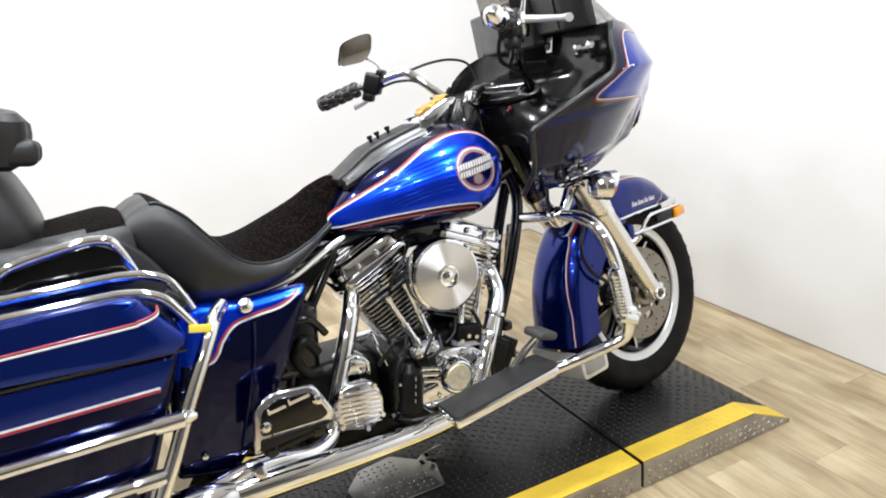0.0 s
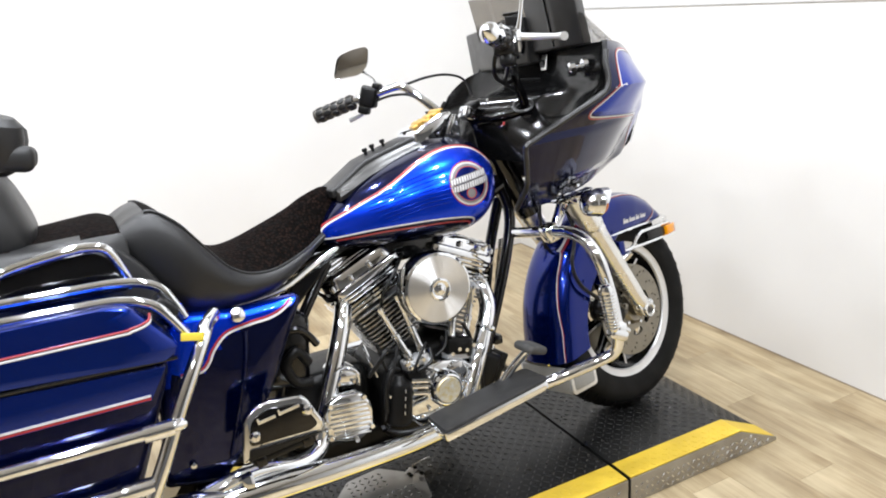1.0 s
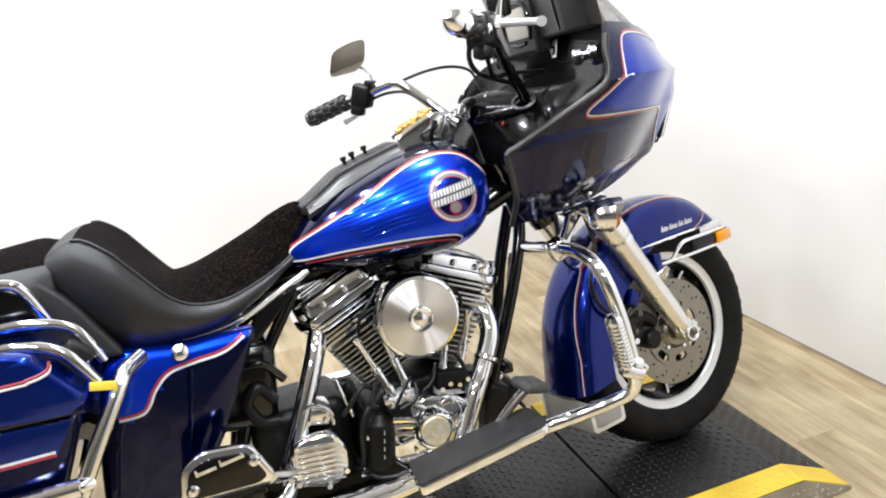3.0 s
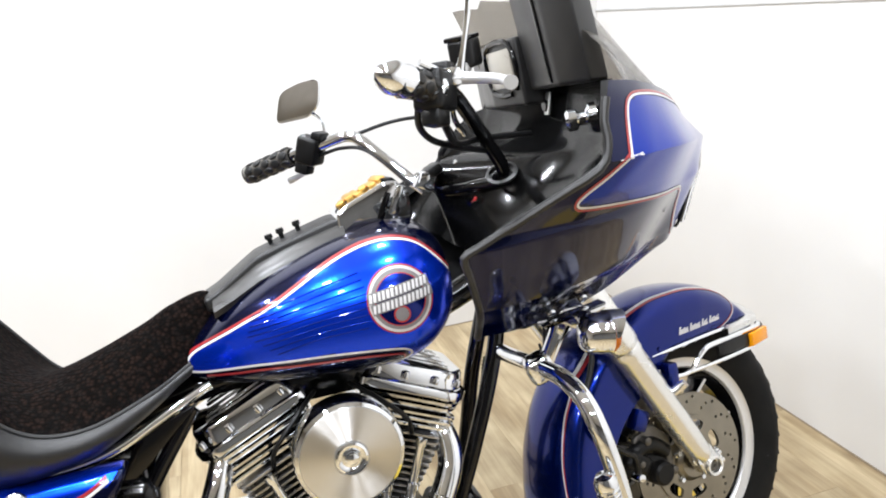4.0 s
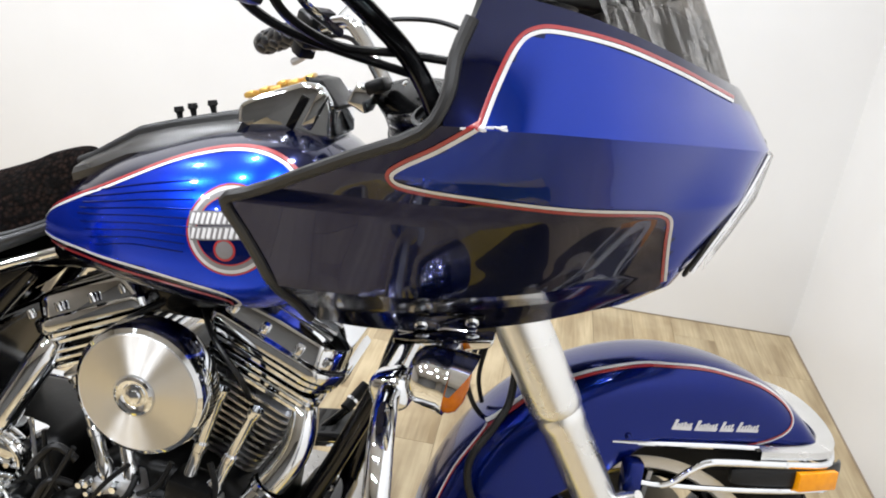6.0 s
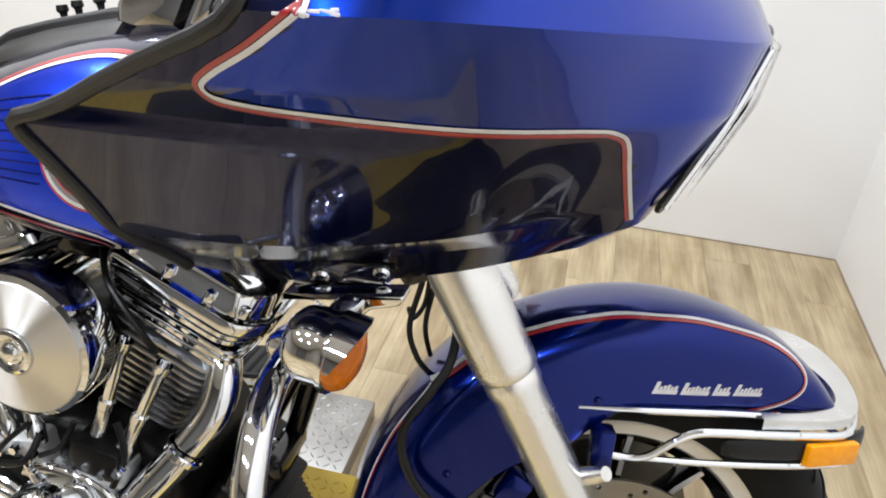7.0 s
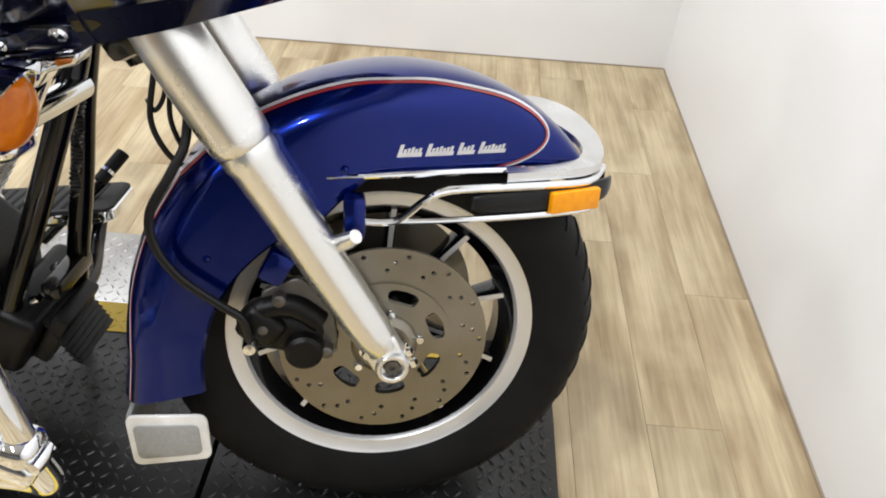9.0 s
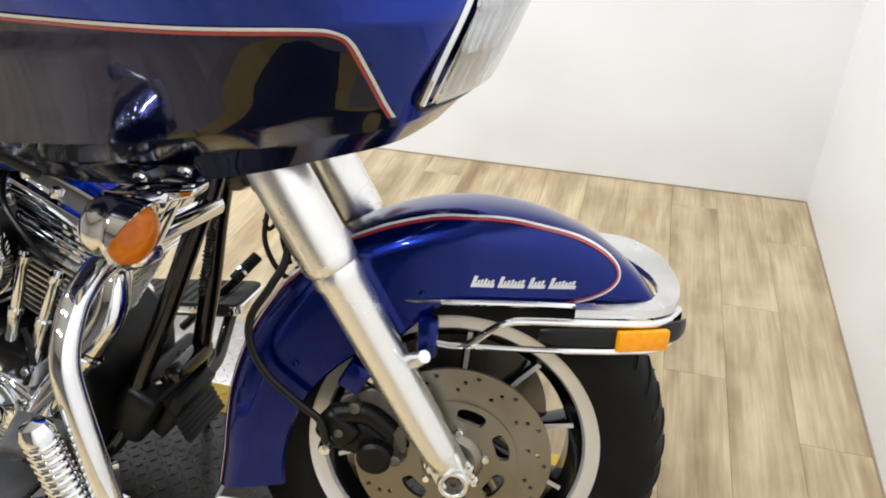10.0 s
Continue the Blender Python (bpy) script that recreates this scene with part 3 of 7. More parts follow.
    part("brake_disc", pierced(holes, -0.0725, -0.0675), DISC_STEEL, ob, "drilled steel brake disc", angle=30)
    slots = [circle(0.0955, n=72), circle(0.030, n=40)]
    for k in range(7):
        a0 = radians(20 + 360 / 7 * k)
        slot = []
        for q in range(20):
            b0 = 2 * math.pi * q / 20
            ca, sa = math.cos(b0), math.sin(b0)
            g = a0 + 0.285 * math.copysign(abs(ca) ** 0.6, ca)
            r = 0.076 + 0.0108 * math.copysign(abs(sa) ** 0.6, sa)
            slot.append((r * math.cos(g), r * math.sin(g)))
        slots.append(slot)
    part("disc_carrier", pierced(slots, -0.0765, -0.0685), DISC_STEEL, ob, "dull slotted inner ring of the brake disc", angle=30)
    part("hub_flange", lathe([(0.0, -0.088), (0.036, -0.088), (0.044, -0.082), (0.047, -0.077), (0.047, -0.060)], sides=40), DISC_STEEL, ob)
    for k in range(5):
        a = radians(72 * k + 8)
        part("disc_bolt", lathe([(0, -0.006), (0.005, -0.006), (0.0062, -0.004), (0.0062, 0)], (0.050 * math.cos(a), -0.078, 0.050 * math.sin(a)), sides=12), CHROME, ob)
    part("far_disc", lathe([(0.06, 0.068), (0.146, 0.068), (0.146, 0.073), (0.06, 0.073), (0.06, 0.068)], sides=64), DISC_STEEL, ob)
    return ob


front_wheel()


# ---- front fender ----
FEND_A = [42, 50, 62, 76, 90, 105, 122, 140, 158, 172, 182, 187, 192]
FEND_R = [0.368, 0.374, 0.380, 0.381, 0.379, 0.374, 0.368, 0.362, 0.357, 0.356, 0.360, 0.367, 0.378]
FEND_W = [0.028, 0.048, 0.060, 0.074, 0.083, 0.089, 0.094, 0.097, 0.100, 0.102, 0.103, 0.103, 0.103]


def fender_section(deg, out=0.0):
    """The bent section of the fender at an angle round the wheel: (y, radius) pairs from the right edge over the crown."""
    ro, w = interp(deg, FEND_A, FEND_R) + out, interp(deg, FEND_A, FEND_W) + out
    s = math.sin(radians(deg))
    ri = min(0.258 / max(s, 0.3), ro - 0.012) if deg < 95 else interp(deg, [95, 104, 116, 126, 192], [0.258, 0.238, 0.215, 0.222, 0.258])
    ri = min(ri, ro - 0.014)
    side = [(-w, ri + (ro - 0.055 - ri) * k / 8) for k in range(8)] if ro - 0.055 > ri else [(-w, ri)]
    while len(side) < 8:
        side.insert(0, (-w, ri))
    start = max(ro - 0.055, ri)
    cap = [(-w * abs(math.cos(a)) ** 0.75 if math.cos(a) > 0 else w * abs(math.cos(a)) ** 0.75, start + (ro - start) * math.sin(a) ** 0.8) for a in (math.pi * k / 20 for k in range(21))]
    pts = side + cap + [(-y, r) for y, r in side[::-1]]
    return pts


TRIM = Matrix.Translation((-0.004, 0, 0.015))      # rails, marker and badge sit on the lower edge


def front_fender():
    bm = bmesh.new()
    n = 90
    outer, inner = [], []
    for i in range(n + 1):
        deg = 42 + 150 * i / n
        a = radians(deg)
        sec = fender_section(deg)
        outer.append([Vector((r * math.cos(a), y, r * math.sin(a))) for y, r in sec])
        inner.append([Vector(((r - 0.004) * math.cos(a), y * 0.95, (r - 0.004) * math.sin(a))) for y, r in sec])
    va = loft(bm, outer, closed=False)
    vb = loft(bm, [row[::-1] for row in inner], closed=False)
    m = len(outer[0])
    for i in range(n):
        for j, k in ((0, m - 1), (m - 1, 0)):
            bm.faces.new((va[i][j], va[i + 1][j], vb[i + 1][k], vb[i][k]))
    for row in (0, n):
        for j in range(m - 1):
            bm.faces.new((va[row][j], va[row][j + 1], vb[row][m - 2 - j], vb[row][m - 1 - j]))
    tree = tree_of(bm)
    fender = part("front_fender", bm, NAVY, bike, "deep blue front fender with red and silver pinstripes", STEER, angle=50)

    # pinstripes: along the shoulder from the front tip over to the rear edge
    def on(deg, f):
        sec = fender_section(deg)
        r = sec[0][1] + (sec[18][1] - sec[0][1]) * f
        return (r * math.cos(radians(deg)), r * math.sin(radians(deg)))

    line = [(0.060, 0.250), (0.115, 0.254), (0.165, 0.266), (0.196, 0.285), (0.200, 0.305), (0.175, 0.328), (0.130, 0.348), (0.06, 0.3635), (0.0, 0.366), (-0.06, 0.360), (-0.13, 0.338), (-0.20, 0.300),
            (-0.262, 0.243), (-0.305, 0.172), (-0.332, 0.09), (-0.341, 0.0), (-0.346, -0.040), (-0.350, -0.072)]
    for run, w in ((line[:13], 1.0), (line[12:], 0.45)):
        part("pinstripe", ribbon_on(tree, run, 0.0026 * w), STRIPE_RED, fender)
        part("pinstripe", ribbon_on(tree, run, 0.0022 * w, shift=-0.0028 * w), STRIPE_WHITE, fender)
    for x, z in ((-0.062, 0.263), (-0.233, 0.147), (-0.245, 0.098)):
        hit = tree.ray_cast(Vector((x, -1, z)), Vector((0, 1, 0)))[0]
        if hit:
            part("fender_bolt", lathe([(0, -0.004), (0.004, -0.003), (0.0055, 0.0), (0.0055, 0.003)], hit, sides=12), NAVY, fender)
    # raised badge on the side: fine script as plain slanted bars, one for each word
    badge = bmesh.new()
    for x0, x1 in ((0.006, 0.037), (0.042, 0.078), (0.083, 0.106), (0.111, 0.148)):
        strokes = [(x0, x0 + 0.0050, 0.0160), (x0 + 0.003, x1, 0.0052)]
        strokes += [(x0 + 0.0065 + 0.0047 * k, x0 + 0.0101 + 0.0047 * k, 0.0098 + 0.0012 * (k % 3)) for k in range(int((x1 - x0 - 0.0065) / 0.0047))]
        for xa, xb, h in strokes:
            bar = []
            for f in np.linspace(0, 1, max(2, int((xb - xa) / 0.006) + 1)):
                ring = []
                for z, lift in ((0.2625, 0.0), (0.2625, 0.0020), (0.2625 + h, 0.0020), (0.2625 + h, 0.0)):
                    x = xa + (xb - xa) * float(f) + 0.30 * (z - 0.2625)
                    hit = tree.ray_cast(Vector((x, -1, z)), Vector((0, 1, 0)))[0]
                    ring.append(Vector((x, hit.y - lift, z)))
                bar.append(ring)
            loft(badge, bar)
    tagged(part("script_badge", badge, STRIPE_WHITE, fender, "silver script badge", TRIM), kind="stuff")
    # bright trim along the lower edge, running to the tip
    for sgn in (-1, 1):
        trim = tube([(-0.080, sgn * 0.090, 0.2375), (0.0, sgn * 0.087, 0.2405), (0.10, sgn * 0.074, 0.241), (0.20, sgn * 0.060, 0.2395), (0.262, sgn * 0.042, 0.238)], [0.002, 0.0045, 0.005, 0.005, 0.004], sides=10)
        part("edge_trim", trim, CHROME, fender, "chrome edge trim", TRIM)
    # pale ledge round the front tip, tilted up towards the far side
    outer = spline([(0.150, -0.082, 0.238), (0.215, -0.070, 0.238), (0.270, -0.052, 0.238), (0.302, -0.012, 0.240), (0.306, 0.038, 0.256), (0.282, 0.082, 0.276), (0.240, 0.106, 0.288), (0.195, 0.116, 0.290)], 6)
    inner = spline([(0.150, -0.070, 0.244), (0.210, -0.058, 0.244), (0.252, -0.036, 0.245), (0.272, -0.008, 0.248), (0.270, 0.026, 0.256), (0.246, 0.050, 0.268), (0.212, 0.062, 0.280), (0.180, 0.068, 0.284)], 6)
    skirt = bmesh.new()
    loft(skirt, [[q + Vector((0, 0, 0.001)), p + Vector((0, 0, 0.003)), p, p - Vector((0, 0, 0.009)), q - Vector((0, 0, 0.009))] for p, q in zip(outer, inner)])
    part("tip_skirt", skirt, BAR_BRIGHT, fender, "pale flared ledge at the fender tip", TRIM, angle=50)
    # rail bumper: upper and lower bars, struts and end rubbers
    for sgn in (-1, 1):
        rail = tube([(-0.038, sgn * 0.100, 0.184), (0.006, sgn * 0.100, 0.184), (0.040, sgn * 0.100, 0.210), (0.064, sgn * 0.098, 0.222), (0.10, sgn * 0.094, 0.2245), (0.20, sgn * 0.080, 0.224), (0.268, sgn * 0.058, 0.222), (0.308, 0, 0.221)], 0.0052, sides=10)
        part("bumper_rail", rail, CHROME, fender, "chrome fender rail", TRIM)
        rail = tube([(-0.010, sgn * 0.100, 0.183), (0.06, sgn * 0.098, 0.183), (0.14, sgn * 0.092, 0.184), (0.22, sgn * 0.080, 0.185), (0.275, sgn * 0.058, 0.184), (0.308, 0, 0.184)], 0.0045, sides=10)
        part("bumper_rail", rail, CHROME, fender, "chrome fender rail", TRIM)
    for sgn in (-1, 1):
        bar = loft_bar([(0.105, sgn * 0.088, 0.203, 0.010), (0.13, sgn * 0.086, 0.203, 0.015), (0.20, sgn * 0.076, 0.203, 0.0165), (0.262, sgn * 0.058, 0.203, 0.0165), (0.300, sgn * 0.035, 0.203, 0.015), (0.316, sgn * 0.014, 0.203, 0.011)])
        part("rail_rubber", bar, BLACK_PLASTIC, fender, "black rubber rail insert", TRIM)
        lens = block((0.076, 0.012, 0.030), (0.246, sgn * 0.0745, 0.2015), 0.003, (0, 0, 17 * -sgn))
        part("side_marker", lens, AMBER, fender, "rectangular amber marker lens", TRIM)
    # rear flap: bright frame with a grey panel, hung on the lower rear edge
    part("rear_flap", block((0.008, 0.196, 0.080), (-0.352, 0, -0.130), 0.003, (0, -3, 0)), FLAP_GREY, fender, "dull grey mud flap")
    for sgn in (-1, 1):
        part("flap_wing", plate(rounded([(-0.358, -0.086), (-0.250, -0.090), (-0.247, -0.166), (-0.353, -0.172)], 0.014), sgn * 0.103 - 0.003, sgn * 0.103 + 0.003, 0.002), WHITE_PLASTIC, fender, "pale flap frame")
        part("flap_panel", plate(rounded([(-0.349, -0.101), (-0.262, -0.104), (-0.260, -0.155), (-0.345, -0.159)], 0.010), sgn * 0.1070 - 0.001, sgn * 0.1070 + 0.001, 0.001), FLAP_GREY, fender, "dull grey reflector panel")
    return fender


def loft_bar(stations, wide=0.5, sides=14):
    """A rounded bar through (x, y, z, half height)."""
    bm = bmesh.new()
    rings = []
    rows = smooth_interp(stations, 5)
    for x, y, z, h in rows:
        rings.append([Vector((x, y + h * wide * math.copysign(abs(math.cos(a)) ** 0.7, math.cos(a)), z + h * math.copysign(abs(math.sin(a)) ** 0.7, math.sin(a)))) for a in (2 * math.pi * k / sides for k in range(sides))])
    loft(bm, rings)
    return bm


front_fender()


# ---- fork ----
def fork():
    up = Vector((-0.506, 0, 0.862)).normalized()
    for sgn in (-1, 1):
        base = Vector((0.004, sgn * 0.116, -0.008))
        lower = part("fork_leg", lathe([(0.0, 0.030), (0.0225, 0.031), (0.0255, 0.036), (0.0275, 0.060), (0.0295, 0.10), (0.0320, 0.335), (0.0345, 0.342), (0.0345, 0.354), (0.033, 0.360)], base, up, sides=32), SATIN_ALU, bike, "satin aluminium fork slider", STEER)
        part("fork_cover", lathe([(0.033, 0.358), (0.0370, 0.363), (0.0382, 0.375), (0.0382, 0.47), (0.036, 0.60), (0.03, 0.62)], base, up, sides=32), SATIN_ALU, lower, "polished upper fork cover")
        # axle boss and clamp
        lug = block((0.050, 0.034, 0.050), tuple(base + up.normalized() * 0.026), 0.006, (0, -28, 0), segs=3)
        part("axle_lug", lug, SATIN_ALU, lower, "cast axle lug")
        boss = lathe([(0.0, 0.014), (0.0125, 0.014), (0.0135, 0.011), (0.0150, 0.011), (0.0150, 0.024), (0.0165, 0.026), (0.0205, 0.026), (0.0230, 0.022), (0.0235, -0.018), (0.0, -0.018)], (0, sgn * 0.116, 0), (0, sgn, 0), sides=32)
        part("axle_clamp", boss, SATIN_ALU, lower, "cast ring round the axle")
        part("axle_nut", lathe([(0.0, 0.018), (0.0040, 0.018), (0.0045, 0.021), (0.0110, 0.021), (0.0125, 0.019), (0.0125, 0.008), (0.0, 0.008)], (0, sgn * 0.116, 0), (0, sgn, 0), sides=6), CAST_GREY, lower, "dull axle nut")
        part("pinch_bolt", lathe([(0, 0.022), (0.0060, 0.022), (0.0075, 0.019), (0.0075, 0.012), (0.0105, 0.011), (0.0105, 0.006), (0.0, 0.006)], (-0.033, sgn * 0.112, 0.018), (0, sgn, 0), sides=18), CHROME, lower, "bright pinch bolt")
        for dx, dz in ((0.021, 0.022), (0.028, 0.004)):
            part("clamp_nut", lathe([(0, -0.006), (0.0060, -0.006), (0.0070, -0.004), (0.0070, 0.005), (0.0045, 0.006), (0.0045, 0.012), (0.0, 0.013)], (dx, sgn * 0.130, dz), (-0.45, 0, 0.9), sides=6), CHROME, lower)
        part("fender_mount", tube([(-0.085, sgn * 0.112, 0.168), (-0.060, sgn * 0.128, 0.185), (-0.050, sgn * 0.140, 0.196)], [0.012, 0.011, 0.009], sides=12), SATIN_ALU, lower)
        blk = block((0.028, 0.030, 0.055), (-0.050, sgn * 0.096, 0.205), 0.006)
        part("mount_block", blk, NAVY, lower, "blue fender mounting block")
        part("mount_block", block((0.034, 0.030, 0.045), (-0.148, sgn * 0.094, 0.135), 0.006, (0, 30, 0)), NAVY, lower)
        # caliper
        if sgn < 0:
            cal = block((0.112, 0.048, 0.066), (-0.140, -0.080, 0.034), 0.022, (0, 12, 0), segs=4)
            tube([(-0.190, -0.092, 0.036), (-0.172, -0.096, 0.070), (-0.130, -0.098, 0.078), (-0.094, -0.096, 0.052)], 0.017, bm=cal, sides=12)
            cp = part("brake_caliper", cal, ENGINE_BLACK, lower, "black brake caliper")
            body = lathe([(0, -0.030), (0.020, -0.030), (0.025, -0.026), (0.0275, -0.01), (0.0275, 0.03), (0.0, 0.03)], (-0.116, -0.090, 0.014), sides=28)
            part("piston_housing", body, ENGINE_BLACK, cp)
            part("caliper_bridge", block((0.060, 0.038, 0.044), (-0.170, -0.096, 0.052), 0.012, (0, 40, 0), segs=3), ENGINE_BLACK, cp)
            part("hose_fitting", lathe([(0, -0.014), (0.008, -0.013), (0.010, -0.006), (0.010, 0.012)], (-0.185, -0.116, 0.030), sides=12), CHROME, cp, "bright hose fitting")
            br = plate(rounded([(-0.172, 0.098), (-0.120, 0.120), (-0.078, 0.082), (-0.070, 0.02), (-0.092, -0.004), (-0.112, 0.045), (-0.165, 0.066)], 0.014), -0.098, -0.086, 0.003)
            part("caliper_bracket", br, CAST_GREY, cp, "cast caliper bracket")
            for x, z in ((-0.146, 0.092), (-0.086, 0.012), (-0.168, 0.050)):
                part("caliper_bolt", lathe([(0, -0.010), (0.005, -0.010), (0.0085, -0.008), (0.0095, 0.0), (0.0095, 0.012)], (x, -0.106, z), sides=14), CAST_GREY, cp)
        else:
            part("brake_caliper", block((0.105, 0.045, 0.060), (-0.105, 0.088, 0.038), 0.014, (0, 38, 0), segs=3), ENGINE_BLACK, lower)
    hose = tube([(-0.185, -0.120, 0.040), (-0.192, -0.125, 0.075), (-0.217, -0.124, 0.095), (-0.264, -0.122, 0.135), (-0.289, -0.120, 0.179), (-0.289, -0.118, 0.221), (-0.262, -0.112, 0.267), (-0.243, -0.10, 0.310), (-0.243, -0.07, 0.40), (-0.27, -0.05, 0.5)], 0.0058, sides=10)
    part("brake_hose", hose, BLACK_PLASTIC, bike, "black front brake hose", STEER)


fork()


# ---- fuel tank ----
def tank():
    stations = [(-0.212, 0.742, 0.762, 0.034), (-0.192, 0.728, 0.790, 0.066), (-0.150, 0.715, 0.830, 0.104), (-0.100, 0.706, 0.868, 0.140), (-0.030, 0.700, 0.905, 0.180), (0.050, 0.696, 0.935, 0.207),
                (0.120, 0.693, 0.953, 0.221), (0.180, 0.697, 0.961, 0.224), (0.225, 0.712, 0.957, 0.212), (0.262, 0.742, 0.940, 0.184), (0.284, 0.775, 0.915, 0.140), (0.295, 0.808, 0.885, 0.080), (0.299, 0.830, 0.865, 0.03)]
    rows = smooth_interp(stations, 9)
    rings = []
    m = 96
    for x, zb, zt, w in rows:
        ring = []
        for k in range(m):
            a = 2 * math.pi * k / m
            c, s = math.cos(a), math.sin(a)
            y = w * math.copysign(abs(c) ** 0.82, c)
            zc = zb + (zt - zb) * 0.44
            h = (zt - zc) if s > 0 else (zc - zb)
            z = zc + h * math.copysign(abs(s) ** (0.90 if s > 0 else 0.72), s)
            ring.append(Vector((x, y, z)))
        rings.append(ring)
    bm = bmesh.new()
    loft(bm, rings)
    panel = [(-0.178, 0.785), (-0.100, 0.826), (-0.035, 0.857), (0.053, 0.903), (0.110, 0.925), (0.156, 0.934), (0.195, 0.932), (0.225, 0.920), (0.250, 0.896), (0.275, 0.865), (0.310, 0.80), (0.290, 0.72), (0.22, 0.690), (0.185, 0.712),
             (0.176, 0.740), (0.152, 0.7565), (0.09, 0.763), (0.028, 0.765), (-0.052, 0.763), (-0.110, 0.758), (-0.165, 0.751), (-0.194, 0.750), (-0.199, 0.760)]
    poly = [(v.x, v.z) for v in spline([(x, 0, z) for x, z in panel], 4, True)]
    for f in bm.faces:
        c = f.calc_center_median()
        if inside(poly, c.x, c.z):
            f.material_index = 1
    tree = tree_of(bm)
    ob = part("fuel_tank", bm, (MIDNIGHT, COBALT), bike, "two-tone blue fuel tank with red and silver pinstripes", angle=60)
    upper = panel[-1:] + panel[:10]
    part("pinstripe", ribbon_on(tree, upper, 0.0034), STRIPE_WHITE, ob)
    part("pinstripe", ribbon_on(tree, upper, 0.0034, shift=0.0040), STRIPE_RED, ob)
    lower = [(-0.194, 0.750), (-0.165, 0.751), (-0.110, 0.758), (-0.052, 0.763), (0.028, 0.765), (0.09, 0.763), (0.152, 0.7565), (0.175, 0.748), (0.180, 0.737), (0.170, 0.728)]
    part("pinstripe", ribbon_on(tree, lower, 0.0042), STRIPE_WHITE, ob)
    low2 = [(-0.165, 0.743), (-0.110, 0.748), (-0.052, 0.753), (0.028, 0.753), (0.09, 0.752), (0.146, 0.746), (0.166, 0.740), (0.168, 0.732)]
    part("pinstripe", ribbon_on(tree, low2, 0.0042), STRIPE_RED, ob)
    # pale fanned lines of the tank graphic
    for k in range(9):
        z0, z1 = 0.790 + 0.0080 * k, 0.804 + 0.0112 * k
        part("graphic_line", ribbon_on(tree, [(-0.070 - 0.004 * k + 0.007 * abs(k - 4), z0 - 0.012), (0.03, (z0 + z1) / 2), (0.118 - 0.002 * abs(k - 4), z1)], 0.0015, n=14), NAVY, ob)
    # round emblem: rings, bar and small disc, as plain shapes
    cx, cz = 0.170, 0.841

    def disc_on(cx, cz, r, mat, lift, name, r_in=0.0):
        bm2 = bmesh.new()
        n = 72
        rad = [r_in, (r_in + r) / 2, r] if r_in else [r * k / 10 for k in range(11)]
        vs = []
        for q in rad:
            row = []
            for k in range(n):
                a = 2 * math.pi * k / n
                hit, nor, _, _ = tree.ray_cast(Vector((cx + q * math.cos(a), -1, cz + q * math.sin(a))), Vector((0, 1, 0)))
                row.append(bm2.verts.new(hit + (nor if nor.y < 0 else -nor) * lift))
            vs.append(row)
        for a, b in zip(vs, vs[1:]):
            for k in range(n):
                bm2.faces.new((a[k], a[(k + 1) % n], b[(k + 1) % n], b[k]))
        bmesh.ops.remove_doubles(bm2, verts=bm2.verts, dist=1e-6)
        return part(name, bm2, mat, ob)

    disc_on(cx, cz, 0.0575, STRIPE_RED, 0.0011, "emblem_ring", 0.0550)
    disc_on(cx, cz, 0.0548, EMBLEM_PALE, 0.0009, "emblem_ring", 0.0500)
    disc_on(cx, cz, 0.0500, EMBLEM_GREY, 0.0009, "emblem_ring", 0.0442)
    disc_on(cx, cz, 0.0440, STRIPE_RED, 0.0011, "emblem_ring", 0.0422)
    disc_on(cx, cz, 0.0420, NAVY, 0.0008, "emblem_field")
    disc_on(cx - 0.002, cz - 0.024, 0.0145, STRIPE_RED, 0.0014, "emblem_ring", 0.0118)
    disc_on(cx - 0.002, cz - 0.024, 0.0116, EMBLEM_GREY, 0.0013, "emblem_disc")
    # two slanted rows of pale blocks on a grey band
    for row in range(2):
        zc = cz + 0.0165 - row * 0.0185
        part("emblem_band", ribbon_on(tree, [(cx - 0.055 + 0.004 * row, zc - 0.0085), (cx, zc), (cx + 0.053 + 0.004 * row, zc + 0.0085)], 0.0172, lift=0.0015, n=10), EMBLEM_GREY, ob, "grey slanted band")
        bx = cx - 0.051 + 0.004 * row
        for k in range(7):
            w = (0.0046, 0.0040, 0.0048, 0.0036)[(k + row) % 4]
            for off in (0.0, 0.0072):
                x, bz = bx + off, zc + (bx + off - cx) * 0.158
                part("emblem_bar", ribbon_on(tree, [(x, bz - 0.0068), (x + 0.0008, bz), (x + 0.0016, bz + 0.0068)], w, lift=0.0019, n=4), STRIPE_WHITE, ob)
            bx += 0.0150
    # centre strip and console
    strip = loft_bar([(-0.115, 0, 0.868, 0.004), (-0.03, 0, 0.912, 0.006), (0.05, 0, 0.941, 0.006), (0.12, 0, 0.958, 0.006), (0.16, 0, 0.967, 0.006)], wide=7.0)
    part("tank_strip", strip, VINYL, ob, "black leather tank strip")
    for sgn in (-1, 1):
        part("strip_edge", tube([(-0.112, sgn * 0.046, 0.866), (-0.03, sgn * 0.052, 0.910), (0.05, sgn * 0.052, 0.940), (0.12, sgn * 0.050, 0.958), (0.165, sgn * 0.05, 0.966)], 0.0035, sides=8), CHROME, ob)
    return ob


EMBLEM_PALE = material("emblem_pale", (0.50, 0.49, 0.48), 0.35, coat=0.6, scale=60)
EMBLEM_GREY = material("emblem_grey", (0.16, 0.15, 0.15), 0.4, coat=0.6, scale=60)
tank()


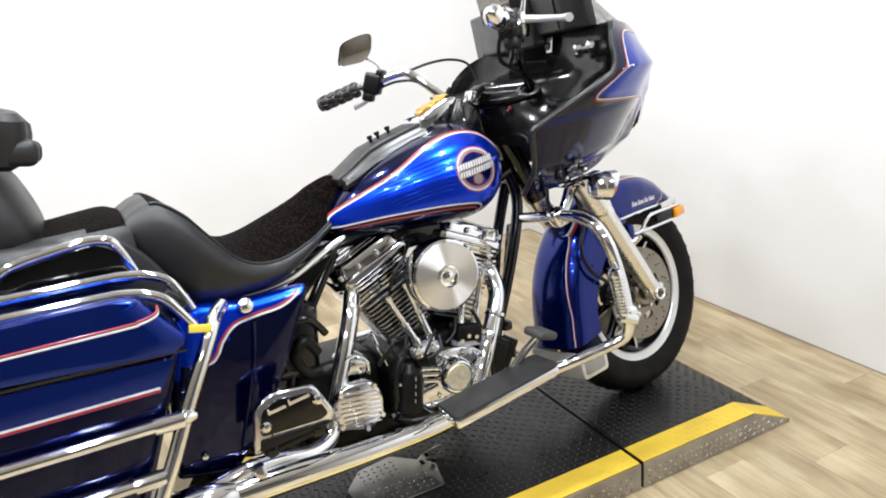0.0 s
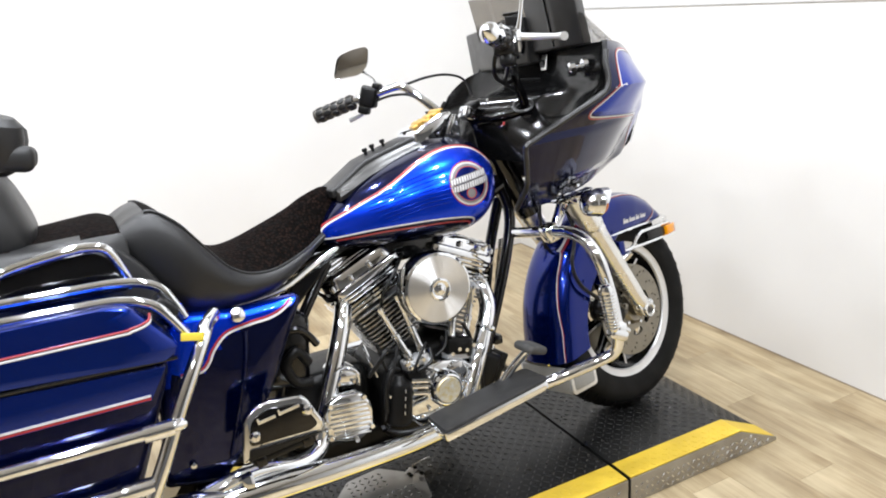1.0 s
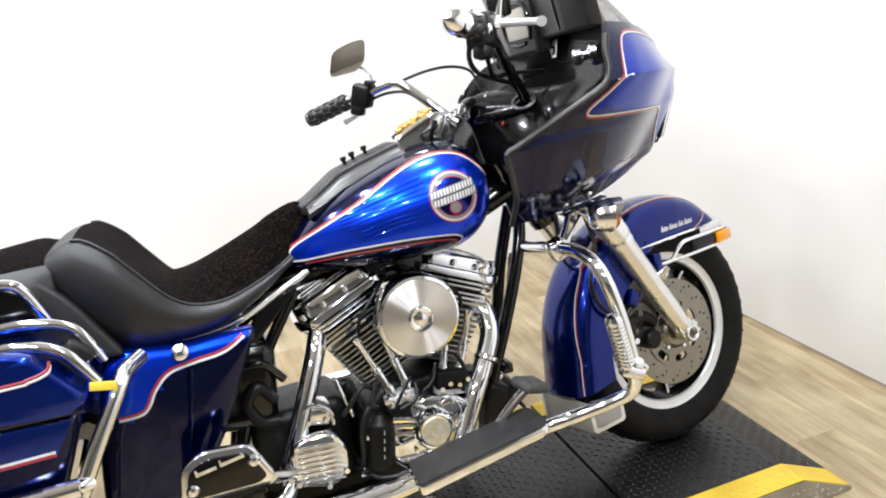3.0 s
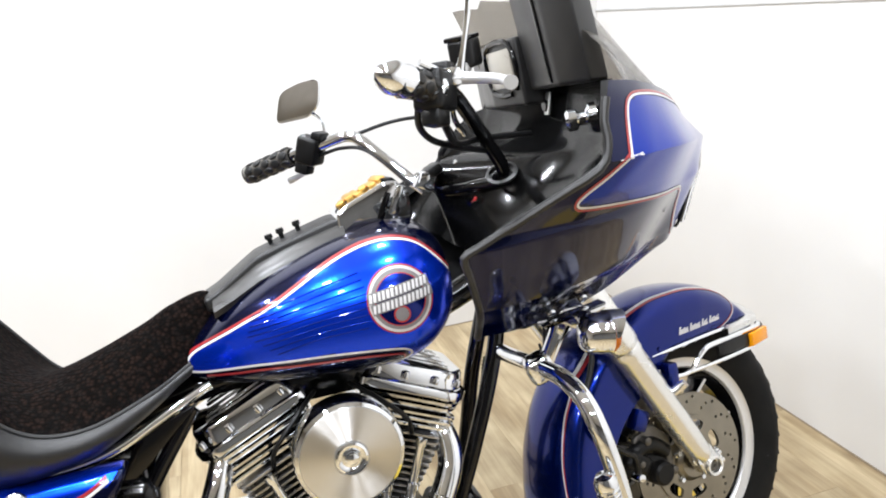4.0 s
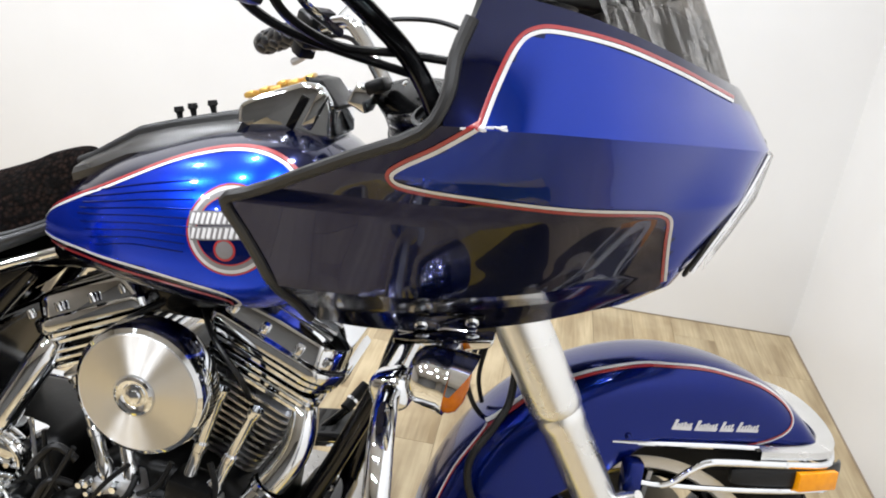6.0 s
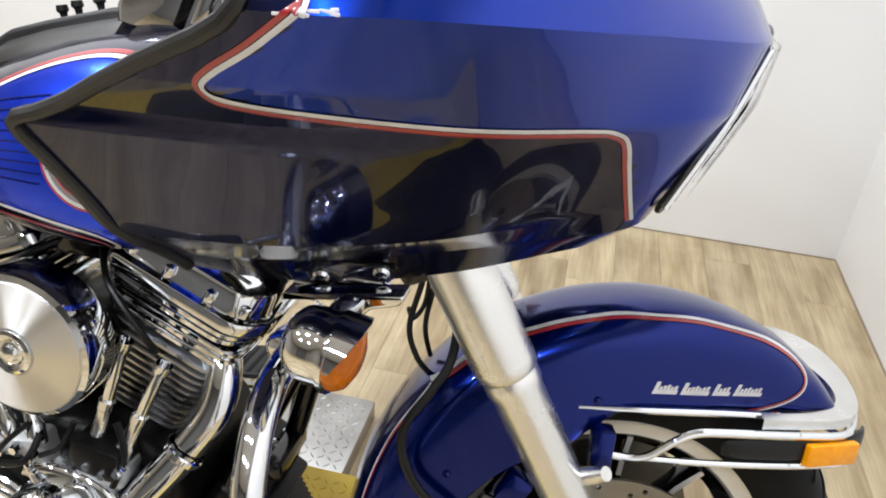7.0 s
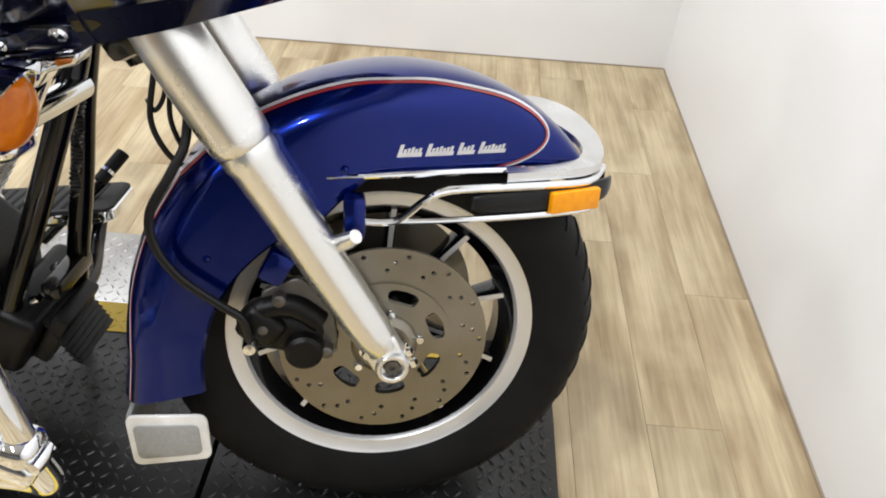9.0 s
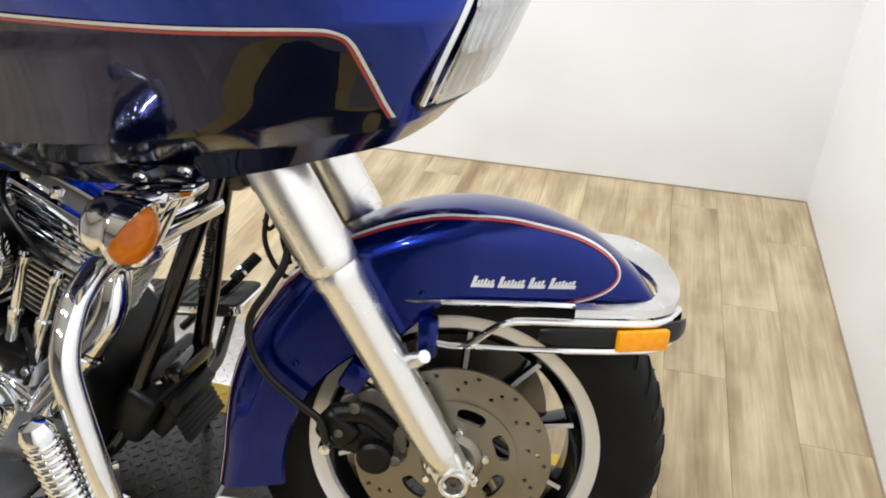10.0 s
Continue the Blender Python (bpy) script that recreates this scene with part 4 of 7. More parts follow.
def console():
    """The padded strip, its metal side plates and the chrome cowl on the tank."""
    top = [(-0.150, 0.868), (-0.123, 0.881), (-0.048, 0.930), (0.005, 0.947), (0.095, 0.972), (0.125, 0.975)]
    low = [(0.125, 0.935), (0.05, 0.915), (-0.03, 0.880), (-0.10, 0.850), (-0.145, 0.845)]
    ob = part("dash_console", plate(rounded(top + low, 0.006), -0.054, 0.054, 0.006), VINYL, bike, "black padded tank console")
    for sgn in (-1, 1):
        side = bmesh.new()
        rings = []
        for x, zt, zl in ((-0.135, 0.872, 0.850), (-0.098, 0.892, 0.866), (-0.048, 0.922, 0.892), (0.005, 0.941, 0.909), (0.06, 0.956, 0.922), (0.115, 0.970, 0.938)):
            rings.append([Vector((x, sgn * 0.048, zt - 0.004)), Vector((x, sgn * 0.056, zt - 0.006)), Vector((x, sgn * 0.080, zl + 0.008)), Vector((x, sgn * 0.084, zl)), Vector((x, sgn * 0.080, zl - 0.012)), Vector((x, sgn * 0.048, zl - 0.012))])
        loft(side, rings)
        part("pad_side", side, PAD_METAL, ob, "dark glossy pad side")
    cowl = rounded([(0.104, 0.940), (0.106, 0.984), (0.125, 0.996), (0.200, 1.028), (0.226, 1.027), (0.246, 1.000), (0.250, 0.950), (0.18, 0.935)], 0.010)
    part("console_side", plate(cowl, -0.062, 0.062, 0.008), CHROME, ob, "chrome console cowl")
    for sgn in (-1, 1):
        part("cowl_gap", block((0.012, 0.004, 0.052), (0.196, sgn * 0.0635, 0.984), 0.001, (0, 24, 0)), BLACK_GLOSS, ob)
        part("cowl_band", block((0.016, 0.008, 0.058), (0.222, sgn * 0.0650, 0.990), 0.003, (0, 24, 0)), CHROME, ob)
    part("console_face", plate(rounded([(0.196, 1.034), (0.222, 1.033), (0.252, 0.998), (0.240, 0.985), (0.215, 1.015)], 0.004), -0.050, 0.050, 0.004), BLACK_PLASTIC, ob)
    for x, z in ((-0.014, 0.939), (0.008, 0.947), (0.040, 0.956)):
        part("console_knob", lathe([(0, 0.020), (0.007, 0.020), (0.008, 0.013), (0.005, 0.010), (0.004, 0.0)], (x, 0.008, z), (-0.2, 0, 1), sides=12), BLACK_PLASTIC, ob)
    for k in range(6):
        tilt = (-0.026 + 0.006 * (k % 2))
        part("gilt_plate", block((0.018, 0.052, 0.009), (0.122 + 0.0150 * k, tilt, 0.998 + 0.0063 * k + (0.002 if k % 2 else 0)), 0.004, (0, -25, 12 * (k % 3) - 12)), GOLD, ob, "gilt cast console badge" if k == 0 else "")
    return ob


console()


# ---- fairing ----
FAIR_ROWS = [
    [(0.292, -0.236, 0.752), (0.360, -0.228, 0.748), (0.450, -0.214, 0.754), (0.550, -0.186, 0.771), (0.635, -0.146, 0.790), (0.700, -0.104, 0.806), (0.722, 0.000, 0.812)],
    [(0.286, -0.274, 0.783), (0.360, -0.268, 0.784), (0.450, -0.246, 0.791), (0.550, -0.214, 0.806), (0.638, -0.182, 0.822), (0.728, -0.152, 0.844), (0.760, 0.000, 0.852)],
    [(0.274, -0.328, 0.820), (0.355, -0.326, 0.823), (0.450, -0.310, 0.829), (0.557, -0.275, 0.842), (0.651, -0.212, 0.857), (0.743, -0.161, 0.877), (0.775, 0.000, 0.884)],
    [(0.260, -0.355, 0.865), (0.348, -0.355, 0.868), (0.450, -0.342, 0.874), (0.564, -0.306, 0.885), (0.667, -0.235, 0.899), (0.761, -0.168, 0.916), (0.792, 0.000, 0.922)],
    [(0.240, -0.393, 0.925), (0.340, -0.397, 0.930), (0.450, -0.388, 0.935), (0.575, -0.349, 0.944), (0.688, -0.266, 0.956), (0.786, -0.178, 0.969), (0.815, 0.000, 0.973)],
    [(0.285, -0.396, 0.946), (0.368, -0.400, 0.950), (0.460, -0.394, 0.953), (0.580, -0.358, 0.960), (0.695, -0.272, 0.972), (0.794, -0.177, 0.982), (0.821, 0.000, 0.986)],
    [(0.345, -0.423, 0.978), (0.410, -0.427, 0.982), (0.480, -0.421, 0.985), (0.585, -0.375, 0.990), (0.696, -0.272, 0.998), (0.799, -0.172, 1.003), (0.828, 0.000, 1.006)],
    [(0.458, -0.455, 1.036), (0.506, -0.452, 1.038), (0.545, -0.440, 1.040), (0.618, -0.397, 1.040), (0.712, -0.294, 1.036), (0.804, -0.169, 1.030), (0.830, 0.000, 1.028)],
    [(0.462, -0.440, 1.095), (0.510, -0.426, 1.096), (0.560, -0.402, 1.095), (0.625, -0.354, 1.088), (0.702, -0.268, 1.078), (0.785, -0.140, 1.066), (0.810, 0.000, 1.066)],
    [(0.478, -0.430, 1.152), (0.520, -0.402, 1.150), (0.568, -0.370, 1.144), (0.632, -0.318, 1.130), (0.698, -0.246, 1.112), (0.765, -0.125, 1.096), (0.788, 0.000, 1.096)],
]


def fairing_grid(shrink=0.0):
    for r in (5, 6):
        for c in range(3, 7):
            low, high = Vector(FAIR_ROWS[4][c]), Vector(FAIR_ROWS[7][c])
            FAIR_ROWS[r][c] = tuple(low.lerp(high, (FAIR_ROWS[r][c][2] - low.z) / (high.z - low.z)))
    rows = [spline([Vector(p) for p in row], 8) for row in FAIR_ROWS]
    cols = len(rows[0])
    grid = [[None] * cols for _ in range((len(rows) - 1) * 7 + 1)]
    for j in range(cols):
        col = [r[j] for r in rows]
        s = spline(col, 7)
        for i, p in enumerate(s):
            k, f = divmod(i, 7)
            lin = col[k].lerp(col[min(k + 1, len(col) - 1)], f / 7)
            grid[i][j] = p.lerp(lin, 0.92 if k <= 1 or 5 <= k <= 7 else 0.8)
    return grid


def far_shoulder(p):
    """Lower the far upper corner to a round shoulder that fits the camera's view."""
    if p.y < 0.30 or p.z < 0.95:
        return p
    drop = 0.022 + 0.070 * min(1.0, (p.y - 0.30) / 0.135) ** 2.2
    return Vector((p.x, p.y, p.z - drop * min(1.0, (p.z - 0.95) / 0.20) ** 1.5))


def fairing():
    grid = fairing_grid()
    nr, nc = len(grid), len(grid[0])
    half = [[p for p in row] for row in grid]
    full = [row + [far_shoulder(Vector((p.x, -p.y, p.z))) for p in row[-2::-1]] for row in half]
    bm = bmesh.new()
    vs = loft(bm, full, closed=False)
    bmesh.ops.recalc_face_normals(bm, faces=bm.faces)
    bm.normal_update()
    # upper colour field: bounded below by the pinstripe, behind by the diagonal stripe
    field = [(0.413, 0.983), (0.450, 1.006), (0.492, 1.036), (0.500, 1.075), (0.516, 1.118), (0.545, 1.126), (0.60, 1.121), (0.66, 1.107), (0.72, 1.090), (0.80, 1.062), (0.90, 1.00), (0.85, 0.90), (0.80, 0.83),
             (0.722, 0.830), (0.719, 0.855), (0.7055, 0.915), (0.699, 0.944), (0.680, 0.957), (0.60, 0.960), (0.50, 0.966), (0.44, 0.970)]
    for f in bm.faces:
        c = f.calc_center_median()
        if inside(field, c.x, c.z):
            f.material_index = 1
    tree = tree_of(bm)
    # shell thickness
    inner = [[None] * len(full[0]) for _ in full]
    for i, row in enumerate(vs):
        for j, v in enumerate(row):
            n = v.normal if v.normal.dot(Vector((v.co.x - 0.45, v.co.y, 0))) > 0 else -v.normal
            inner[i][j] = v.co - n * 0.012
    vi = loft(bm, [r[::-1] for r in inner], closed=False, mat=2)
    m = len(full[0])
    for i in range(nr - 1):
        for j, k in ((0, m - 1), (m - 1, 0)):
            bm.faces.new((vs[i][j], vs[i + 1][j], vi[i + 1][k], vi[i][k])).material_index = 2
    for i in (0, nr - 1):
        for j in range(m - 1):
            bm.faces.new((vs[i][j], vs[i][j + 1], vi[i][m - 2 - j], vi[i][m - 1 - j])).material_index = 2
    ob = part("fairing", bm, (MIDNIGHT, COBALT_SHADED, BLACK_PLASTIC), bike, "large blue frame-mounted fairing with pinstripes", angle=13)
    back = [(0.440, 0.970), (0.4185, 0.973), (0.4125, 0.981), (0.424, 0.992), (0.455, 1.012), (0.492, 1.040)]
    low = [(0.4185, 0.973), (0.440, 0.970), (0.50, 0.966), (0.60, 0.961), (0.668, 0.958), (0.688, 0.9545), (0.699, 0.944), (0.7055, 0.915), (0.712, 0.885), (0.719, 0.855)]
    top = [(0.492, 1.036), (0.500, 1.075), (0.510, 1.108), (0.522, 1.122), (0.545, 1.126), (0.60, 1.121), (0.66, 1.107), (0.715, 1.091), (0.748, 1.081)]
    for line, s in ((back, 1), (low, -1), (top, 1)):
        part("pinstripe", ribbon_on(tree, line, 0.0037), STRIPE_WHITE, ob)
        part("pinstripe", ribbon_on(tree, line, 0.0036, shift=0.0042 * s), STRIPE_RED, ob)
    # chipped paint at the corner of the stripe
    chip = bmesh.new()
    rnd = random.Random(2)
    for k in range(6):
        x, z = 0.476 + rnd.random() * 0.036, 1.036 + rnd.random() * 0.006
        hit = tree.ray_cast(Vector((x, -1, z)), Vector((0, 1, 0)))[0]
        if hit:
            block((0.005 + rnd.random() * 0.007, 0.0010, 0.0024), tuple(hit), 0.0004, (0, rnd.random() * 30 - 10, 0), chip, 1)
    part("paint_chip", chip, STRIPE_WHITE, ob, "pale chipped paint")
    # rolled rim round the rear opening
    for sgn in (-1, 1):
        edge = [(row[0].x - 0.002, sgn * -row[0].y if sgn > 0 else row[0].y, row[0].z) for row in half[::4]]
        edge = [tuple(far_shoulder(Vector(p))) for p in edge]
        part("fairing_rim", tube(edge, 0.0066, n=3, sides=10), RIM_PLASTIC, ob, "black moulded rim of the fairing")
        flange = bmesh.new()
        loft(flange, [[Vector((x, y, z)), Vector((x + 0.016, y - sgn * 0.026, z)), Vector((x + 0.050, y - sgn * 0.040, z))] for x, y, z in edge], closed=False)
        bmesh.ops.solidify(flange, geom=list(flange.faces), thickness=0.003)
        part("fairing_flange", flange, BLACK_PLASTIC, ob, "black inner flange of the fairing")
    # lower lip with slots and mount screws
    for sgn in (-1, 1):
        lip = tube([(0.300, sgn * 0.266, 0.785), (0.36, sgn * 0.262, 0.785), (0.45, sgn * 0.240, 0.792), (0.55, sgn * 0.208, 0.807), (0.64, sgn * 0.175, 0.824)], 0.0035, sides=10)
        part("lower_lip", lip, MIDNIGHT, ob)
        for k in range(3):
            part("vent_slot", block((0.052, 0.005, 0.008), (0.350 + 0.066 * k, sgn * (0.258 - 0.012 * k), 0.780 + 0.004 * k), 0.002, (-35 * sgn, -4, 0)), BLACK_GLOSS, ob)
    for x, z in ((0.431, 0.766), (0.493, 0.782)):
        for sgn in (-1, 1):
            part("mount_screw", lathe([(0, 0.007), (0.006, 0.006), (0.0085, 0.003), (0.0085, -0.004)], (x, sgn * (0.213 + 0.042 * x), z), (0.2, sgn, -0.5), sides=16), CHROME, ob)
    # headlamp: bezel, reflector and clear lens across the nose
    bez = tube([(0.806, -0.160, 1.022), (0.796, -0.165, 0.97), (0.775, -0.166, 0.92), (0.752, -0.163, 0.868), (0.762, -0.12, 0.860), (0.775, 0.0, 0.858), (0.762, 0.12, 0.860), (0.752, 0.163, 0.868), (0.775, 0.166, 0.92), (0.796, 0.165, 0.97), (0.806, 0.160, 1.022), (0.825, 0.10, 1.034), (0.832, 0.0, 1.036), (0.825, -0.10, 1.034)], 0.0030, n=5, sides=8, closed=True)
    lamp = part("headlamp", bez, BLACK_PLASTIC, ob, "black headlamp surround", Matrix.Translation((-0.009, 0, 0)))
    strip = tube([(0.808, -0.156, 1.024), (0.790, -0.164, 0.97), (0.769, -0.166, 0.92), (0.748, -0.165, 0.870)], 0.005, n=6, sides=8)
    part("lamp_trim", strip, CHROME, lamp, "chrome headlamp trim")
    refl, lens = bmesh.new(), bmesh.new()
    prof = [(0.806, 1.022), (0.798, 0.97), (0.777, 0.92), (0.754, 0.870)]
    loft(refl, [[Vector((x + 0.002 + 0.022 * (1 - (abs(y) / 0.159) ** 2), y, z)) for y in np.linspace(-0.156, 0.156, 9)] for x, z in prof], closed=False)
    part("reflector", refl, CHROME, lamp, "silvered headlamp reflector")
    rings = []
    for x, z in prof:
        rings.append([Vector((x + 0.008 + 0.024 * (1 - (abs(y) / 0.159) ** 2), y, z)) for y in np.linspace(-0.158, 0.158, 25)])
    loft(lens, rings, closed=False)
    ext = bmesh.ops.solidify(lens, geom=list(lens.faces), thickness=0.003)
    part("lens", lens, CLEAR, lamp, "clear moulded headlamp lens")
    # windshield: low smoked screen rising from the top edge
    scr = bmesh.new()
    rows = []
    for k in range(7):
        f = k / 6
        row = []
        for p in full[-1]:
            if abs(p.y) < 0.352:
                row.append(Vector((p.x - 0.004 - 0.125 * f - 0.02 * f * f, p.y * (1 - 0.52 * f), p.z - 0.010 + 0.26 * f - 0.05 * abs(p.y) * f)))
        rows.append(row)
    loft(scr, rows, closed=False)
    bmesh.ops.solidify(scr, geom=list(scr.faces), thickness=0.004)
    part("windshield", scr, SMOKE, ob, "smoked plastic windshield")
    return ob


# the tank's cobalt again, with the fairing's shade put into the colour
COBALT_SHADED = material("shaded_cobalt_paint", (0.001, 0.028, 0.34), 0.22, 0.88, color2=(0.001, 0.026, 0.31), scale=1800, coat=0.65, rough2=0.22, coat_rough=0.012, spec=0.2)
fairing()


# ---- inner fairing and dash ----
LINER = [
    [(0.243, -0.384, 0.908), (0.325, -0.335, 0.880), (0.362, -0.225, 0.868), (0.350, -0.110, 0.872), (0.338, 0.0, 0.876)],
    [(0.250, -0.388, 0.926), (0.352, -0.345, 0.908), (0.385, -0.230, 0.905), (0.352, -0.105, 0.920), (0.328, 0.0, 0.925)],
    [(0.345, -0.412, 0.976), (0.412, -0.355, 0.953), (0.418, -0.230, 0.950), (0.362, -0.098, 0.968), (0.312, 0.0, 0.980)],
    [(0.410, -0.430, 1.014), (0.462, -0.355, 0.995), (0.462, -0.230, 0.992), (0.392, -0.118, 1.008), (0.290, 0.0, 1.020)],
    [(0.449, -0.438, 1.042), (0.500, -0.350, 1.032), (0.505, -0.235, 1.030), (0.430, -0.125, 1.038), (0.345, 0.0, 1.050)],
    [(0.456, -0.438, 1.068), (0.516, -0.342, 1.064), (0.528, -0.235, 1.060), (0.505, -0.125, 1.058), (0.470, 0.0, 1.060)],
    [(0.465, -0.436, 1.100), (0.528, -0.330, 1.102), (0.546, -0.225, 1.100), (0.545, -0.115, 1.098), (0.540, 0.0, 1.098)],
    [(0.480, -0.428, 1.153), (0.545, -0.318, 1.156), (0.562, -0.210, 1.156), (0.560, -0.105, 1.156), (0.558, 0.0, 1.156)],
]


def inner_fairing():
    # one smooth black moulding: hollow beside the nacelle, rising to the instruments
    rows = [spline([Vector(p) for p in row], 6) for row in LINER]
    cols = [spline([r[j] for r in rows], 5) for j in range(len(rows[0]))]
    half = [[c[i] for c in cols] for i in range(len(cols[0]))]
    full = [row + [far_shoulder(Vector((p.x, -p.y, p.z))) for p in row[-2::-1]] for row in half]
    bm = bmesh.new()
    loft(bm, full, closed=False)
    bmesh.ops.solidify(bm, geom=list(bm.faces), thickness=-0.004)
    ob = part("inner_fairing", bm, INNER_BLACK, bike, "black moulded inner fairing with instrument panel", angle=50)
    # instrument pod: a faceted box across the top, leaning back
    def slab(pts, z0, z1, lean, name, mat, label=""):
        low = [Vector((x, y, z0)) for x, y in pts]
        high = [Vector((x + lean, y, z1)) for x, y in pts]
        bm2 = bmesh.new()
        loft(bm2, [low, high])
        bmesh.ops.recalc_face_normals(bm2, faces=bm2.faces)
        bmesh.ops.bevel(bm2, geom=list(bm2.edges), offset=0.007, segments=3, profile=0.5, affect="EDGES")
        return part(name, bm2, mat, ob, label)

    pod = slab([(0.534, -0.268), (0.512, -0.190), (0.517, -0.055), (0.575, -0.050), (0.588, -0.235)], 1.156, 1.345, -0.030, "instrument_pod", RIM_PLASTIC, "black faceted instrument pod")
    slab([(0.505, -0.048), (0.500, 0.110), (0.572, 0.400), (0.630, 0.395), (0.600, -0.046)], 1.130, 1.262, -0.012, "gauge_housing", RIM_PLASTIC, "black gauge housing")
    part("pod_rib", tube([(0.516, -0.165, 1.165), (0.508, -0.165, 1.205), (0.488, -0.165, 1.335)], 0.007, n=4, sides=10), BLACK_GLOSS, pod)
    part("pod_face", block((0.006, 0.115, 0.076), (0.494, 0.034, 1.206), 0.006, (0, -6, 2)), BEIGE, pod, "pale gauge faces behind glass")
    part("pod_bezel", tube([(0.500, -0.026, 1.163), (0.491, -0.026, 1.250), (0.488, 0.094, 1.250), (0.497, 0.094, 1.163)], 0.006, n=4, sides=8, closed=True), BLACK_GLOSS, pod)
    # small bright toggle plate hanging under the pod
    tg = part("toggle_plate", block((0.004, 0.038, 0.044), (0.540, -0.072, 1.128), 0.002, (0, 10, -12)), SATIN_ALU, ob, "bright toggle plate")
    part("toggle_hole", lathe([(0, -0.006), (0.010, -0.006), (0.012, 0.0)], (0.537, -0.072, 1.124), (1, 0, 0), sides=18), BLACK_GLOSS, tg)
    # ignition switch with its key
    k = part("key_switch", tube([(0.372, -0.092, 0.966), (0.357, -0.100, 0.969), (0.346, -0.108, 0.966)], 0.0055, n=3, sides=10), CHROME, ob, "chrome switch with red tab")
    part("key_tab", block((0.005, 0.006, 0.009), (0.358, -0.110, 0.974), 0.002, (0, 30, 0)), RED_PLASTIC, k)
    # chrome clamp block and bright switch
    part("switch_block", block((0.032, 0.045, 0.034), (0.285, -0.040, 1.015), 0.005, (0, 25, 0)), CHROME, ob, "chrome handlebar clamp")
    part("switch_hood", block((0.030, 0.048, 0.020), (0.303, -0.042, 1.034), 0.006, (0, -25, 0)), BLACK_PLASTIC, ob)
    for x, y, z in ((0.414, -0.152, 0.988), (0.345, -0.06, 1.043)):
        part("dash_screw", lathe([(0, -0.004), (0.004, -0.003), (0.005, 0.0)], (x, y, z), (1, 0.4, -0.6), sides=12), CHROME, ob)
    # collar where the handlebar comes through
    part("bar_collar", lathe([(0.020, 0.0), (0.028, 0.002), (0.030, 0.008), (0.024, 0.010)], (0.404, -0.146, 1.012), (-0.35, -0.45, 0.8), sides=24), RIM_PLASTIC, ob, "black rubber collar round the bar")
    # round vent knob near the outer wall
    knob = lathe([(0, 0.052), (0.013, 0.052), (0.019, 0.047), (0.019, 0.034), (0.012, 0.028), (0.012, 0.018), (0.024, 0.012), (0.024, 0.0)], (0.540, -0.262, 1.098), (-0.85, 0.30, -0.05), sides=24)
    part("vent_knob", knob, CHROME, ob, "chrome vent knob")
    return ob


BEIGE = material("pale_gauge_face", (0.42, 0.39, 0.33), 0.25, color2=(0.30, 0.28, 0.24), scale=12, coat=0.6)
inner_fairing()


